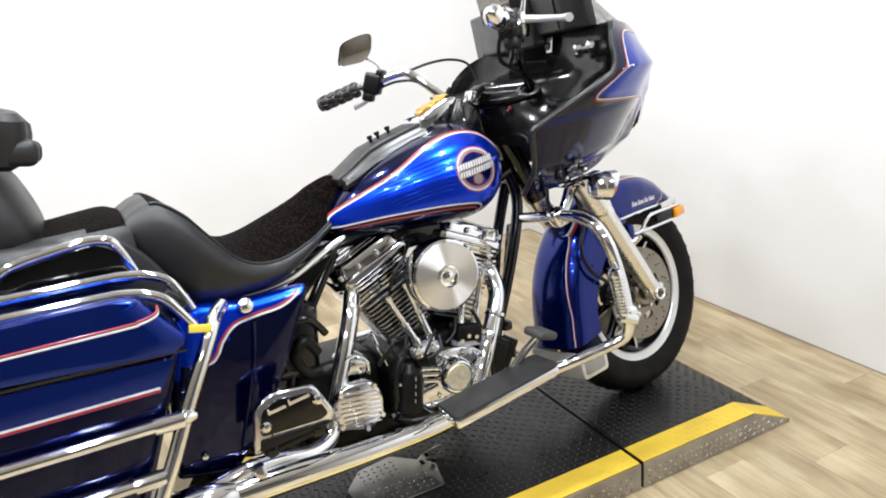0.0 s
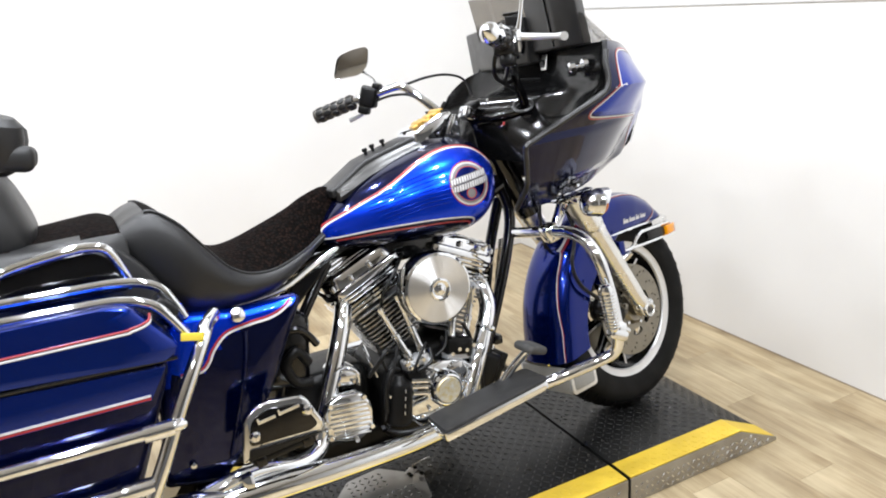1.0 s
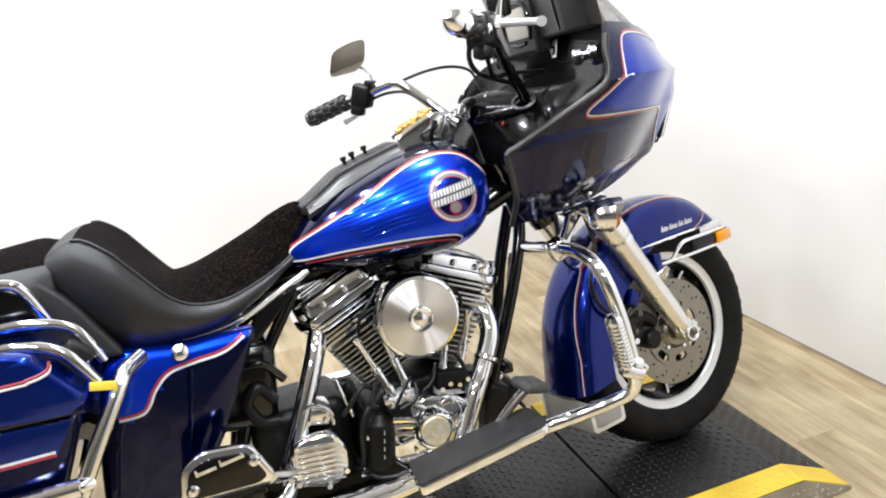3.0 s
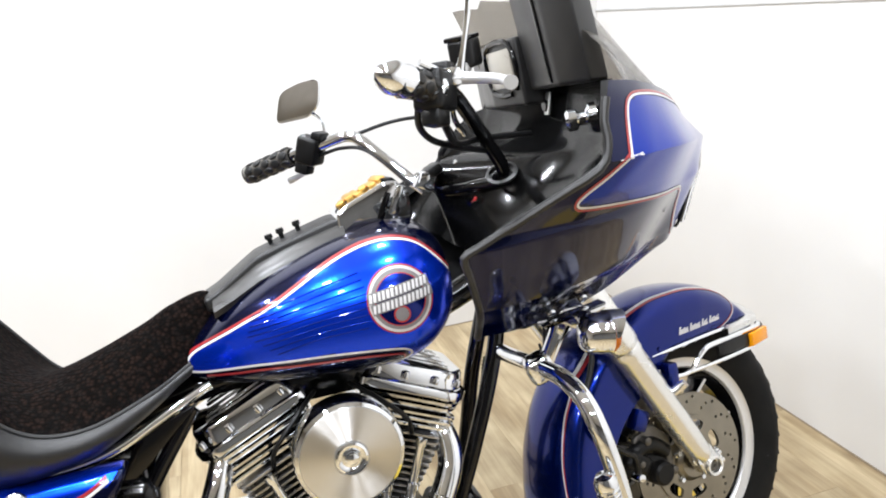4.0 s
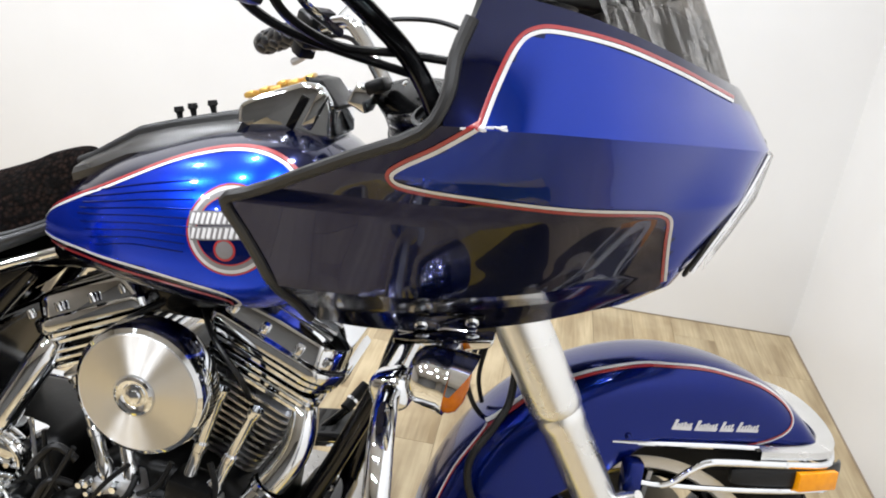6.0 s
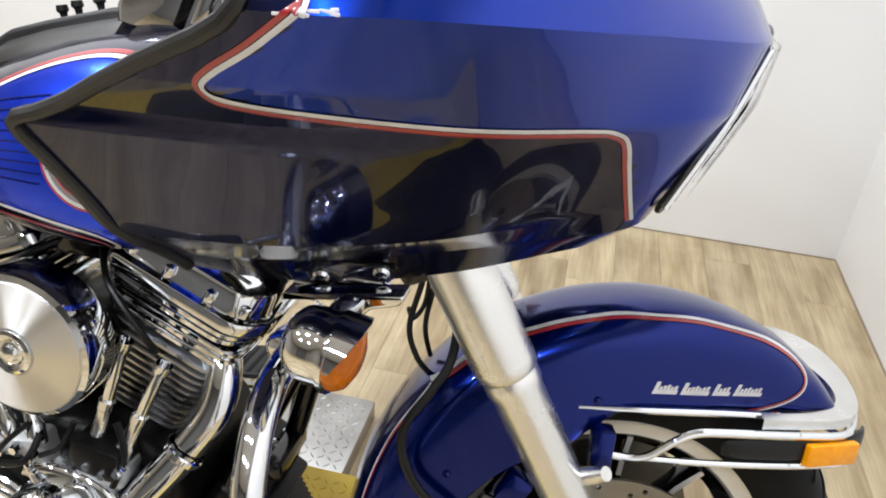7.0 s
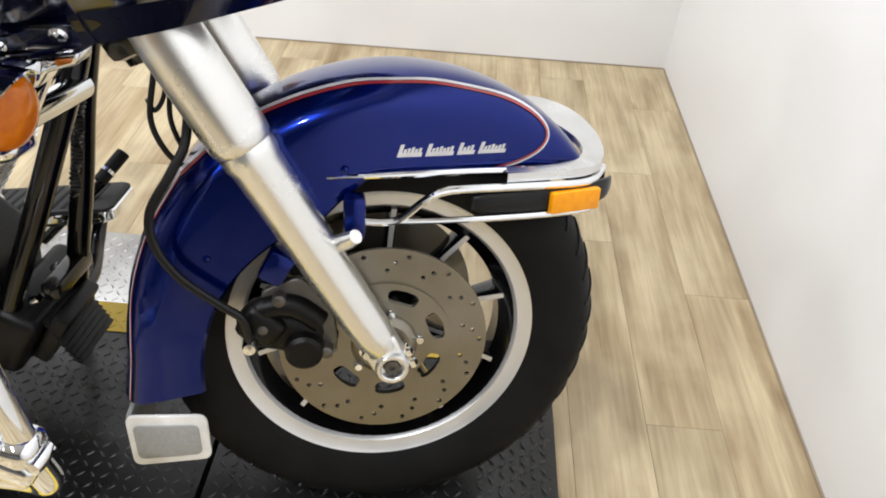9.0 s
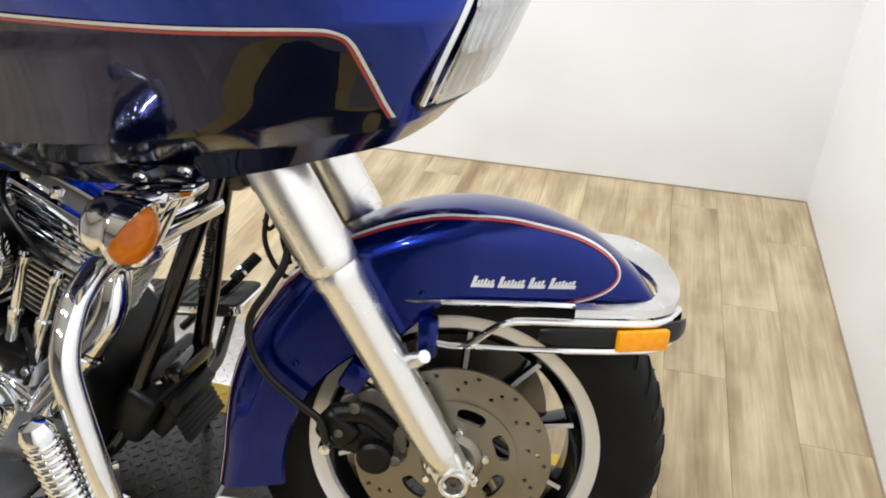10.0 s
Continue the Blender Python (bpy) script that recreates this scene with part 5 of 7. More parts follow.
# ---- handlebar (steered) ----
def handlebar():
    root = part("handlebar", tube([(0.330, -0.03, 0.990), (0.360, -0.09, 0.995), (0.405, -0.148, 1.012), (0.372, -0.175, 1.077), (0.324, -0.235, 1.130), (0.290, -0.285, 1.160), (0.262, -0.330, 1.170), (0.232, -0.358, 1.175), (0.172, -0.398, 1.193)], 0.0127, sides=16), BLACK_GLOSS, bike, "tall handlebar with black bend")
    left = tube([(0.318, 0.085, 0.985), (0.296, 0.112, 1.008), (0.258, 0.138, 1.052), (0.215, 0.168, 1.100), (0.192, 0.184, 1.115), (0.162, 0.204, 1.112), (0.116, 0.232, 1.099), (0.072, 0.266, 1.089), (-0.016, 0.346, 1.060)], 0.0127, sides=16)
    part("left_bend", left, CHROME, root, "chrome left handlebar bend")

    def grip(a, b, cap):
        a, b = Vector(a), Vector(b)
        d = b - a
        L = d.length
        u = d.normalized()
        side = u.orthogonal().normalized()
        up = u.cross(side)
        g = part("grip", lathe([(0.0160, 0.0), (0.0200, 0.002), (0.0200, L - 0.002), (0.0175, L)], a, d, sides=28), CAST_GREY, root, "bright grip with black rubber pads")
        pads = bmesh.new()
        rows = max(3, round(L / 0.024))
        for k in range(rows):
            for q in range(6):
                ang = 2 * math.pi * (q + 0.5 * (k % 2)) / 6
                out = side * math.cos(ang) + up * math.sin(ang)
                c = a + u * (L * (k + 0.5) / rows) + out * 0.0193
                tang = u.cross(out)
                rings = [[c + u * (L * 0.50 / rows * r * math.cos(t)) + tang * (0.0097 * r * math.sin(t)) + out * h for t in (2 * math.pi * n / 10 for n in range(10))] for r, h in ((1.0, -0.001), (0.9, 0.0024), (0.6, 0.0038), (0.15, 0.0042))]
                loft(pads, rings)
        tagged(part("grip_pad", pads, GRIP_RUBBER, g), kind="stuff")
        if cap:
            # large faceted end, widening and closing to a blunt tip
            part("grip_end", lathe([(0.0205, -0.004), (0.0255, 0.0), (0.0262, 0.010), (0.0240, 0.018), (0.0255, 0.026), (0.0245, 0.036), (0.0170, 0.050), (0.0090, 0.060), (0.0, 0.063)], b, d, sides=11), CHROME, g, "faceted chrome grip end")
            part("grip_collar", lathe([(0.0215, -0.006), (0.0255, -0.004), (0.0262, 0.002), (0.0255, 0.006), (0.0215, 0.008)], a, d, sides=24), CHROME, g, "chrome grip collar")
        else:
            part("grip_end", lathe([(0.0175, -0.002), (0.0215, 0.002), (0.0205, 0.008), (0.012, 0.011), (0.0, 0.012)], b, d, sides=24), CAST_GREY, g)
        return g

    grip((0.236, -0.356, 1.173), (0.190, -0.387, 1.187), True)
    grip((0.074, 0.264, 1.089), (-0.018, 0.348, 1.059), False)

    def control(at, turn, sgn):
        bm = block((0.050, 0.052, 0.060), (0, 0, 0), 0.008, segs=3)
        block((0.058, 0.030, 0.034), (0.0, 0.004, 0.014), 0.007, bm=bm)
        block((0.034, 0.034, 0.026), (-0.006, -0.004, -0.040), 0.006, bm=bm)
        block((0.024, 0.040, 0.018), (0.018, 0.0, 0.036), 0.005, bm=bm)
        m = pose(*at, *turn)
        sw = part("switch_housing", bm, BLACK_PLASTIC, root, "black switch housing", m)
        for k, (x, y, z) in enumerate(((-0.026, 0.008, 0.018), (-0.027, -0.010, 0.004), (-0.026, 0.010, -0.012), (-0.024, -0.006, -0.024), (-0.022, -0.004, -0.042), (0.0, -0.028, 0.010), (0.0, -0.028, -0.010))):
            part("switch_button", block((0.012, 0.013, 0.009), (x, y, z), 0.003, (0, 0, 14 * (k % 2))), BLACK_GLOSS, sw)
        part("housing_screw", lathe([(0, -0.004), (0.0035, -0.003), (0.0042, 0.0)], (0.012, -0.027, -0.018), (0, 1, 0), sides=10), CHROME, sw)
        return sw

    control((0.112, 0.236, 1.096), (0, 20, -40), 1)
    control((0.240, -0.348, 1.170), (0, 10, 42), -1)
    # right: master cylinder, chrome clamp and lever
    mc = part("master_cylinder", block((0.044, 0.040, 0.044), (0.318, -0.276, 1.224), 0.006, (0, -8, 46), segs=3), BLACK_PLASTIC, root, "black brake master cylinder")
    part("reservoir_cap", block((0.047, 0.043, 0.008), (0.315, -0.276, 1.248), 0.003, (0, -8, 46)), BLACK_GLOSS, mc)
    part("cylinder_neck", tube([(0.312, -0.282, 1.205), (0.290, -0.312, 1.188), (0.272, -0.338, 1.182)], [0.013, 0.011, 0.012], sides=12), BRUSHED, mc)
    part("right_mirror_stem", tube([(0.288, -0.330, 1.192), (0.296, -0.334, 1.225), (0.310, -0.332, 1.275), (0.318, -0.336, 1.330)], [0.008, 0.005, 0.0045, 0.0045], sides=10), CHROME, root, "chrome mirror stem")
    part("lever_clamp", block((0.030, 0.030, 0.030), (0.268, -0.345, 1.188), 0.008), CHROME, mc)
    lev = tube([(0.278, -0.335, 1.186), (0.300, -0.355, 1.182), (0.318, -0.395, 1.176), (0.312, -0.450, 1.170), (0.300, -0.500, 1.165)], [0.010, 0.009, 0.008, 0.007, 0.010], sides=12)
    part("brake_lever", lev, BRUSHED, root, "polished brake lever")
    # left clutch lever
    part("clutch_lever", tube([(0.120, 0.235, 1.072), (0.092, 0.262, 1.048), (0.062, 0.292, 1.034)], [0.007, 0.006, 0.0075], sides=10), BRUSHED, root)
    # mirrors
    out = rounded([(-0.064, -0.046), (0.022, -0.040), (0.050, -0.014), (0.060, 0.044), (0.010, 0.040), (-0.044, 0.024)], 0.020, 6)
    m1 = pose(0.115, 0.348, 1.207, -4, 0, -34)
    rim = bmesh.new()
    loft(rim, [[Vector((x * s, y, z * s)) for x, z in out] for s, y in ((0.90, -0.002), (1.0, -0.003), (1.02, 0.004), (0.95, 0.014), (0.6, 0.022), (0.2, 0.025))])
    mir = part("mirror", rim, CHROME, root, "chrome-backed left mirror", m1)
    gl = plate([(x * 0.93, z * 0.93) for x, z in out], -0.0045, -0.0030, 0.0)
    part("mirror_glass", gl, MIRROR, mir)
    part("mirror_stem", tube([(0.142, 0.336, 1.176), (0.156, 0.296, 1.150), (0.146, 0.232, 1.112)], 0.0045, sides=10), CHROME, root)
    # cables looping from the controls to the dash
    for pts, r in (
            ([(0.142, 0.226, 1.108), (0.205, 0.200, 1.116), (0.280, 0.185, 1.132), (0.350, 0.180, 1.134), (0.405, 0.175, 1.114), (0.422, 0.16, 1.060)], 0.004),
            ([(0.128, 0.225, 1.082), (0.175, 0.195, 1.092), (0.222, 0.150, 1.078), (0.290, 0.100, 1.000)], 0.004),
            ([(0.245, -0.345, 1.145), (0.262, -0.310, 1.110), (0.300, -0.235, 1.085), (0.365, -0.18, 1.085), (0.470, -0.14, 1.080)], 0.0055),
            ([(0.215, -0.345, 1.160), (0.215, -0.325, 1.125), (0.245, -0.28, 1.098), (0.300, -0.23, 1.080), (0.38, -0.16, 1.06)], 0.0055),
    ):
        part("control_cable", tube(pts, r, sides=8), BLACK_PLASTIC, root, "black control cable")
    tubes = bmesh.new()
    tube([(0.215, -0.375, 1.212), (0.262, -0.350, 1.185), (0.275, -0.310, 1.130), (0.305, -0.260, 1.100)], 0.005, bm=tubes, sides=8)
    part("bright_line", tubes, CHROME, root, "chrome brake line")
    return root


handlebar()


# ---- frame ----
def frame_tubes():
    ob = part("frame", tube([(0.385, 0.0, 0.800), (0.398, -0.02, 0.71), (0.366, -0.04, 0.61), (0.307, -0.05, 0.466), (0.252, -0.055, 0.342), (0.208, -0.065, 0.228), (0.14, -0.09, 0.165), (0.0, -0.10, 0.150), (-0.40, -0.10, 0.150), (-0.62, -0.10, 0.22)], 0.0165, sides=14), BLACK_GLOSS, bike, "black tubular steel frame")
    part("down_tube", tube([(0.398, 0.03, 0.75), (0.356, 0.045, 0.605), (0.331, 0.05, 0.49), (0.297, 0.05, 0.345), (0.270, 0.060, 0.25), (0.20, 0.09, 0.165), (0.0, 0.10, 0.150), (-0.40, 0.10, 0.150), (-0.62, 0.10, 0.22)], 0.0165, sides=14), BLACK_GLOSS, ob)
    part("backbone", tube([(0.385, 0, 0.80), (0.20, 0, 0.74), (-0.20, 0, 0.70), (-0.33, 0, 0.67)], 0.028, sides=14), BLACK_GLOSS, ob)
    for sgn in (-1, 1):
        part("seat_rail", tube([(-0.165, sgn * 0.075, 0.722), (-0.250, sgn * 0.100, 0.690), (-0.330, sgn * 0.125, 0.660), (-0.42, sgn * 0.135, 0.648), (-0.60, sgn * 0.15, 0.655)], 0.009, sides=12), CHROME, ob, "chrome seat rail")
        part("rear_strut", tube([(-0.20, sgn * 0.085, 0.690), (-0.29, sgn * 0.10, 0.57), (-0.36, sgn * 0.11, 0.45), (-0.42, sgn * 0.11, 0.25)], 0.014, sides=12), BLACK_GLOSS, ob)
        part("frame_cover", plate([(-0.185, 0.705), (-0.300, 0.660), (-0.355, 0.560), (-0.300, 0.600)], sgn * 0.10 - 0.006, sgn * 0.10 + 0.006, 0.003), BLACK_GLOSS, ob)
    part("steering_head", lathe([(0.0, -0.12), (0.035, -0.12), (0.038, -0.10), (0.032, -0.06), (0.032, 0.10), (0.04, 0.14), (0.0, 0.14)], (0.43, 0, 0.80), (-0.438, 0, 0.899), sides=24), BLACK_GLOSS, ob)
    # lower fork bridge with bright stanchion clamps
    part("fork_bridge", block((0.075, 0.29, 0.040), (0.500, 0.0, 0.755), 0.012, (0, -26, 8)), BLACK_GLOSS, ob)
    # block added as dark fill from tank to frame, behind the engine head
    part("coil_cover", block((0.16, 0.07, 0.07), (0.04, -0.045, 0.685), 0.012), BLACK_GLOSS, ob)
    coil = bmesh.new()
    pts = [(0.375 - 0.00055 * k + 0.0065 * math.cos(2.2 * k), 0.006 + 0.0065 * math.sin(2.2 * k), 0.63 - 0.0022 * k) for k in range(70)]
    tube(pts, 0.0022, n=2, sides=6, bm=coil)
    part("coiled_lead", coil, BLACK_PLASTIC, ob, "coiled black lead")
    for pts, r in (([(0.492, -0.010, 0.745), (0.500, -0.020, 0.690), (0.498, -0.026, 0.650), (0.486, -0.032, 0.630), (0.480, -0.036, 0.646)], 0.0032),
                   ([(0.505, -0.030, 0.740), (0.494, -0.040, 0.680), (0.486, -0.048, 0.625), (0.500, -0.050, 0.585), (0.520, -0.045, 0.560)], 0.0040),
                   ([(0.512, -0.010, 0.740), (0.508, -0.020, 0.680), (0.502, -0.026, 0.620), (0.512, -0.022, 0.575)], 0.0036)):
        part("hanging_lead", tube(pts, r, sides=8), BLACK_PLASTIC, ob, "thin black hanging lead")
    # side stand, folded out on the far side
    part("side_stand", tube([(0.20, 0.09, 0.16), (0.19, 0.16, 0.10), (0.17, 0.235, 0.012), (0.13, 0.245, -0.030)], [0.012, 0.011, 0.010, 0.012], sides=10), CHROME, ob)
    return ob


frame_tubes()


# ---- engine ----
CRANK = Vector((0.045, 0, 0.285))
SLANT = 24.0


def engine():
    case = plate(rounded([(-0.13, 0.20), (-0.115, 0.36), (-0.04, 0.43), (0.045, 0.415), (0.135, 0.43), (0.205, 0.36), (0.195, 0.21), (0.12, 0.165), (-0.06, 0.165)], 0.04, 6), -0.125, 0.125, 0.02)
    ob = part("engine", case, ENGINE_BLACK, bike, "chrome and black V-twin engine")

    def cylinder(sgn):
        d = Vector((math.sin(radians(SLANT)) * sgn, 0, math.cos(radians(SLANT))))
        t = Vector((d.z, 0, -d.x))
        turn = -SLANT * -sgn if sgn > 0 else -SLANT
        rot = Matrix.Rotation(radians(SLANT * sgn), 4, "Y")

        def at(along, mesh):
            mesh.transform(Matrix.Translation(CRANK + d * along) @ rot)
            return mesh

        cyl = part("cylinder", at(0.235, lathe([(0.0, -0.085), (0.056, -0.085), (0.056, 0.085), (0.0, 0.085)], axis=(0, 0, 1), sides=32)), ENGINE_BLACK, ob, "finned cylinder")
        for k in range(11):
            along = 0.160 + 0.0135 * k
            w = 0.068 + 0.0018 * k
            outline = rounded([(-w, -w - 0.012), (w, -w - 0.012), (w, w + 0.012), (-w, w + 0.012)], 0.032, 5)
            bm = bmesh.new()
            rings = [[Vector((x * s, y * s, z)) for x, y in outline] for s, z in ((0.97, -0.0028), (1.0, -0.0018), (1.0, 0.0018), (0.97, 0.0028))]
            loft(bm, rings)
            part("cooling_fin", at(along, bm), FIN, cyl)
        head = part("cylinder_head", at(0.330, block((0.150, 0.150, 0.035), (0, 0, 0), 0.012)), ENGINE_BLACK, ob, "finned cylinder head with chrome rocker box")
        for k in range(3):
            along = 0.311 + 0.0118 * k
            wx, wy = 0.097, 0.094
            outline = rounded([(-wx, -wy), (wx, -wy), (wx, wy), (-wx, wy)], 0.024, 5)
            bm = bmesh.new()
            loft(bm, [[Vector((x * s, y * s, z)) for x, y in outline] for s, z in ((0.975, -0.0036), (1.0, -0.002), (1.0, 0.002), (0.975, 0.0036))])
            part("head_fin", at(along, bm), CHROME, head)
        # rocker box: three stacked chrome covers
        for k, (wx, wy, h, z) in enumerate(((0.104, 0.099, 0.0085, 0.3505), (0.108, 0.102, 0.0085, 0.3625), (0.113, 0.105, 0.056, 0.3985))):
            outline = rounded([(-wx, -wy), (wx * 0.70, -wy), (wx, -wy * 0.6), (wx, wy), (-wx, wy)], 0.02, 5)
            if sgn < 0:
                outline = [(-x, y) for x, y in outline]
            bm = bmesh.new()
            loft(bm, [[Vector((x * s, y * s, zz)) for x, y in outline] for s, zz in (((0.985, -h / 2), (1.0, -h / 2 + 0.002), (1.0, -h * 0.22), (0.985, -h * 0.17), (0.92, -h * 0.15), (0.90, -h * 0.12), (0.86, h * 0.36), (0.835, h * 0.44), (0.79, h * 0.47), (0.5, h / 2)) if h > 0.03 else ((0.985, -h / 2), (1.0, -h / 2 + 0.002), (1.0, h * 0.3), (0.985, h * 0.42), (0.6, h / 2)))])
            part("rocker_cover", at(z, bm), CHROME, head, "chrome rocker cover")
        for y in (-0.058, -0.034, 0.0, 0.034, 0.058):
            part("cover_rib", at(0.4265 - 0.06 * max(0.0, abs(y) - 0.035), block((0.125, 0.006, 0.007), (0, y, 0), 0.0025)), CHROME, head)
        for x, y in ((-0.085, -0.094), (-0.03, -0.098), (0.03, -0.098), (0.078, -0.088)):
            part("cover_bolt", at(0.404, lathe([(0.0, 0.008), (0.0055, 0.008), (0.007, 0.004), (0.007, -0.006)], (x, y, 0), (0, 0, 1), sides=12)), CHROME, head)
        # breather bulge on the outer side of the cover
        # pushrod tubes: from the lifter blocks up to the head
        for off in (-0.020, 0.024):
            base = Vector((0.045 + sgn * 0.060 + off * 0.9, -0.148, 0.395))
            top = CRANK + d * 0.300 + t * (off * 1.35 - sgn * 0.008) + Vector((0, -0.128, 0))
            L = (top - base).length
            rod = lathe([(0.0, 0.0), (0.0125, 0.0), (0.0135, 0.004), (0.0135, 0.030), (0.010, 0.035), (0.010, L * 0.42), (0.0115, L * 0.43), (0.0115, L * 0.50), (0.0085, L * 0.52), (0.0085, L * 0.9), (0.0115, L * 0.93), (0.0115, L)], base, top - base, sides=16)
            part("pushrod_tube", rod, CHROME, ob, "chrome pushrod tube")
        blk = block((0.074, 0.050, 0.040), (0.045 + sgn * 0.062, -0.140, 0.385), 0.009, (0, SLANT * sgn * 0.5, 0))
        part("lifter_block", blk, BRUSHED, ob)

    cylinder(1)
    cylinder(-1)
    # cam cover and round timer cover
    cam_c = plate(rounded([(-0.075, 0.255), (-0.06, 0.345), (0.02, 0.385), (0.10, 0.375), (0.165, 0.32), (0.150, 0.225), (0.06, 0.195), (-0.03, 0.205)], 0.03, 6), -0.172, -0.12, 0.012)
    cc = part("cam_cover", cam_c, CHROME, ob, "chrome cam cover")
    tm = lathe([(0.0, -0.026), (0.036, -0.026), (0.039, -0.028), (0.043, -0.026), (0.046, -0.020), (0.049, -0.014), (0.049, 0.02)], (0.036, -0.186, 0.312), sides=40)
    part("timer_cover", tm, CHROME, cc, "round chrome timer cover with gilt centre")
    part("timer_badge", lathe([(0.0, -0.002), (0.033, -0.002), (0.035, 0.0), (0.035, 0.004)], (0.036, -0.2125, 0.312), sides=32), EMBLEM_GILT, cc)
    for k in range(10):
        a = 2 * math.pi * k / 10
        part("cover_screw", lathe([(0.0, -0.006), (0.005, -0.006), (0.006, -0.002), (0.006, 0.002)], (0.045 + 0.098 * math.cos(a), -0.172, 0.292 + 0.078 * math.sin(a)), sides=10), CHROME, cc)
    # oil filter mount and black canister
    part("oil_canister", lathe([(0.0, 0.0), (0.032, 0.002), (0.0365, 0.008), (0.0365, 0.100), (0.033, 0.112), (0.020, 0.120), (0.012, 0.132), (0.0, 0.133)], (-0.100, -0.165, 0.243), (0.16, 0, 1), sides=28), ENGINE_BLACK, ob, "black oil canister")
    for k in range(4):
        part("canister_mark", block((0.0022, 0.002, 0.010), (-0.092 + 0.0035 * k, -0.2010, 0.282 + 0.019 * k), 0.0005, (0, 9, 0)), SATIN_ALU, ob)
    part("tappet_cover", block((0.060, 0.045, 0.075), (-0.022, -0.150, 0.345), 0.012, (0, -15, 0)), ENGINE_BLACK, ob)
    part("tappet_cover", block((0.075, 0.060, 0.050), (0.105, -0.145, 0.405), 0.012, (0, 10, 0)), ENGINE_BLACK, ob)
    reg = part("regulator", block((0.026, 0.110, 0.092), (0.288, 0.0, 0.262), 0.006, (0, 32, 0)), ENGINE_BLACK, ob, "black finned regulator")
    for k in range(9):
        part("regulator_fin", block((0.016, 0.112, 0.0032), (0.306 - 0.0035 * (k - 4) * 1.3, 0.0, 0.262 + 0.0085 * (k - 4)), 0.001, (0, 32, 0)), ENGINE_BLACK, reg)
    part("regulator_mount", block((0.030, 0.11, 0.030), (0.300, 0.01, 0.342), 0.008), BLACK_GLOSS, reg)
    # black block added to fill the dark space between the down tubes
    part("front_crossmember", block((0.070, 0.20, 0.110), (0.235, 0.02, 0.270), 0.016, (0, 30, 0), segs=3), ENGINE_BLACK, ob, "black block filling the space ahead of the engine")
    for y, z in ((-0.04, 0.325), (0.03, 0.335), (0.085, 0.318)):
        part("mount_bolt", lathe([(0, 0.010), (0.007, 0.009), (0.009, 0.003), (0.009, -0.004)], (0.272, y, z), (0.8, 0, 0.6), sides=10), CHROME, ob)
    part("footboard_bracket", tube([(0.26, 0.06, 0.24), (0.25, 0.16, 0.235), (0.225, 0.24, 0.245), (0.22, 0.285, 0.285)], 0.013, sides=12), BLACK_GLOSS, ob)
    part("sump", block((0.50, 0.17, 0.085), (-0.13, 0.01, 0.178), 0.02, segs=3), ENGINE_BLACK, ob, "black underside of the engine")
    # oil lines
    for pts, r in (([(-0.135, -0.15, 0.235), (-0.10, -0.185, 0.226), (-0.04, -0.19, 0.222), (0.0, -0.18, 0.225)], 0.007), ([(-0.08, -0.17, 0.39), (-0.105, -0.185, 0.40), (-0.128, -0.19, 0.36), (-0.135, -0.185, 0.29)], 0.006),
                   ([(-0.16, -0.16, 0.39), (-0.128, -0.175, 0.43), (-0.105, -0.17, 0.45), (-0.075, -0.165, 0.43)], 0.006), ([(0.02, -0.16, 0.42), (0.01, -0.18, 0.39), (-0.03, -0.18, 0.375)], 0.005)):
        part("oil_line", tube(pts, r, sides=10), BLACK_PLASTIC, ob)
    part("fitting", lathe([(0, -0.012), (0.010, -0.012), (0.010, 0.012), (0, 0.012)], (-0.135, -0.155, 0.238), (1, 0, 0), sides=6), CHROME, ob)
    for k in range(3):
        part("bright_link", tube([(0.0 + 0.015 * k, -0.165, 0.375 - 0.02 * k), (0.03 + 0.015 * k, -0.18, 0.352 - 0.015 * k)], 0.007, n=2, sides=10), CHROME, ob)
    # bright bracket behind the timer cover, plug leads, hanging leads and small bolts
    part("lifter_bracket", plate(rounded([(0.055, 0.345), (0.064, 0.366), (0.098, 0.370), (0.116, 0.338), (0.108, 0.290), (0.088, 0.290), (0.090, 0.330)], 0.008), -0.182, -0.172, 0.003), CHROME, ob, "bright pressed bracket")
    for sgn in (-1, 1):
        part("plug_lead", tube([(0.045 + sgn * 0.02, -0.06, 0.675), (0.045 + sgn * 0.07, -0.125, 0.650), (0.045 + sgn * 0.12, -0.140, 0.600), (0.045 + sgn * 0.128, -0.120, 0.560)], 0.0045, sides=8), BLACK_PLASTIC, ob, "black plug lead")
        for k in range(4):
            part("base_nut", lathe([(0, -0.010), (0.006, -0.010), (0.007, -0.002), (0.007, 0.006)], (0.045 + sgn * (0.032 + 0.022 * k), -0.170, 0.392 + 0.008 * (k % 2)), (0, 1, 0), sides=6), CHROME, ob)
    for x, z, r in ((-0.060, 0.400, 0.006), (-0.048, 0.388, 0.005), (-0.070, 0.340, 0.005), (-0.064, 0.325, 0.005), (-0.010, 0.262, 0.006), (0.012, 0.240, 0.006), (0.100, 0.250, 0.006), (-0.118, 0.330, 0.005), (0.130, 0.300, 0.006)):
        part("case_bolt", lathe([(0, -0.007), (r * 0.8, -0.007), (r, -0.003), (r, 0.004)], (x, -0.178, z), sides=8), CHROME, ob)
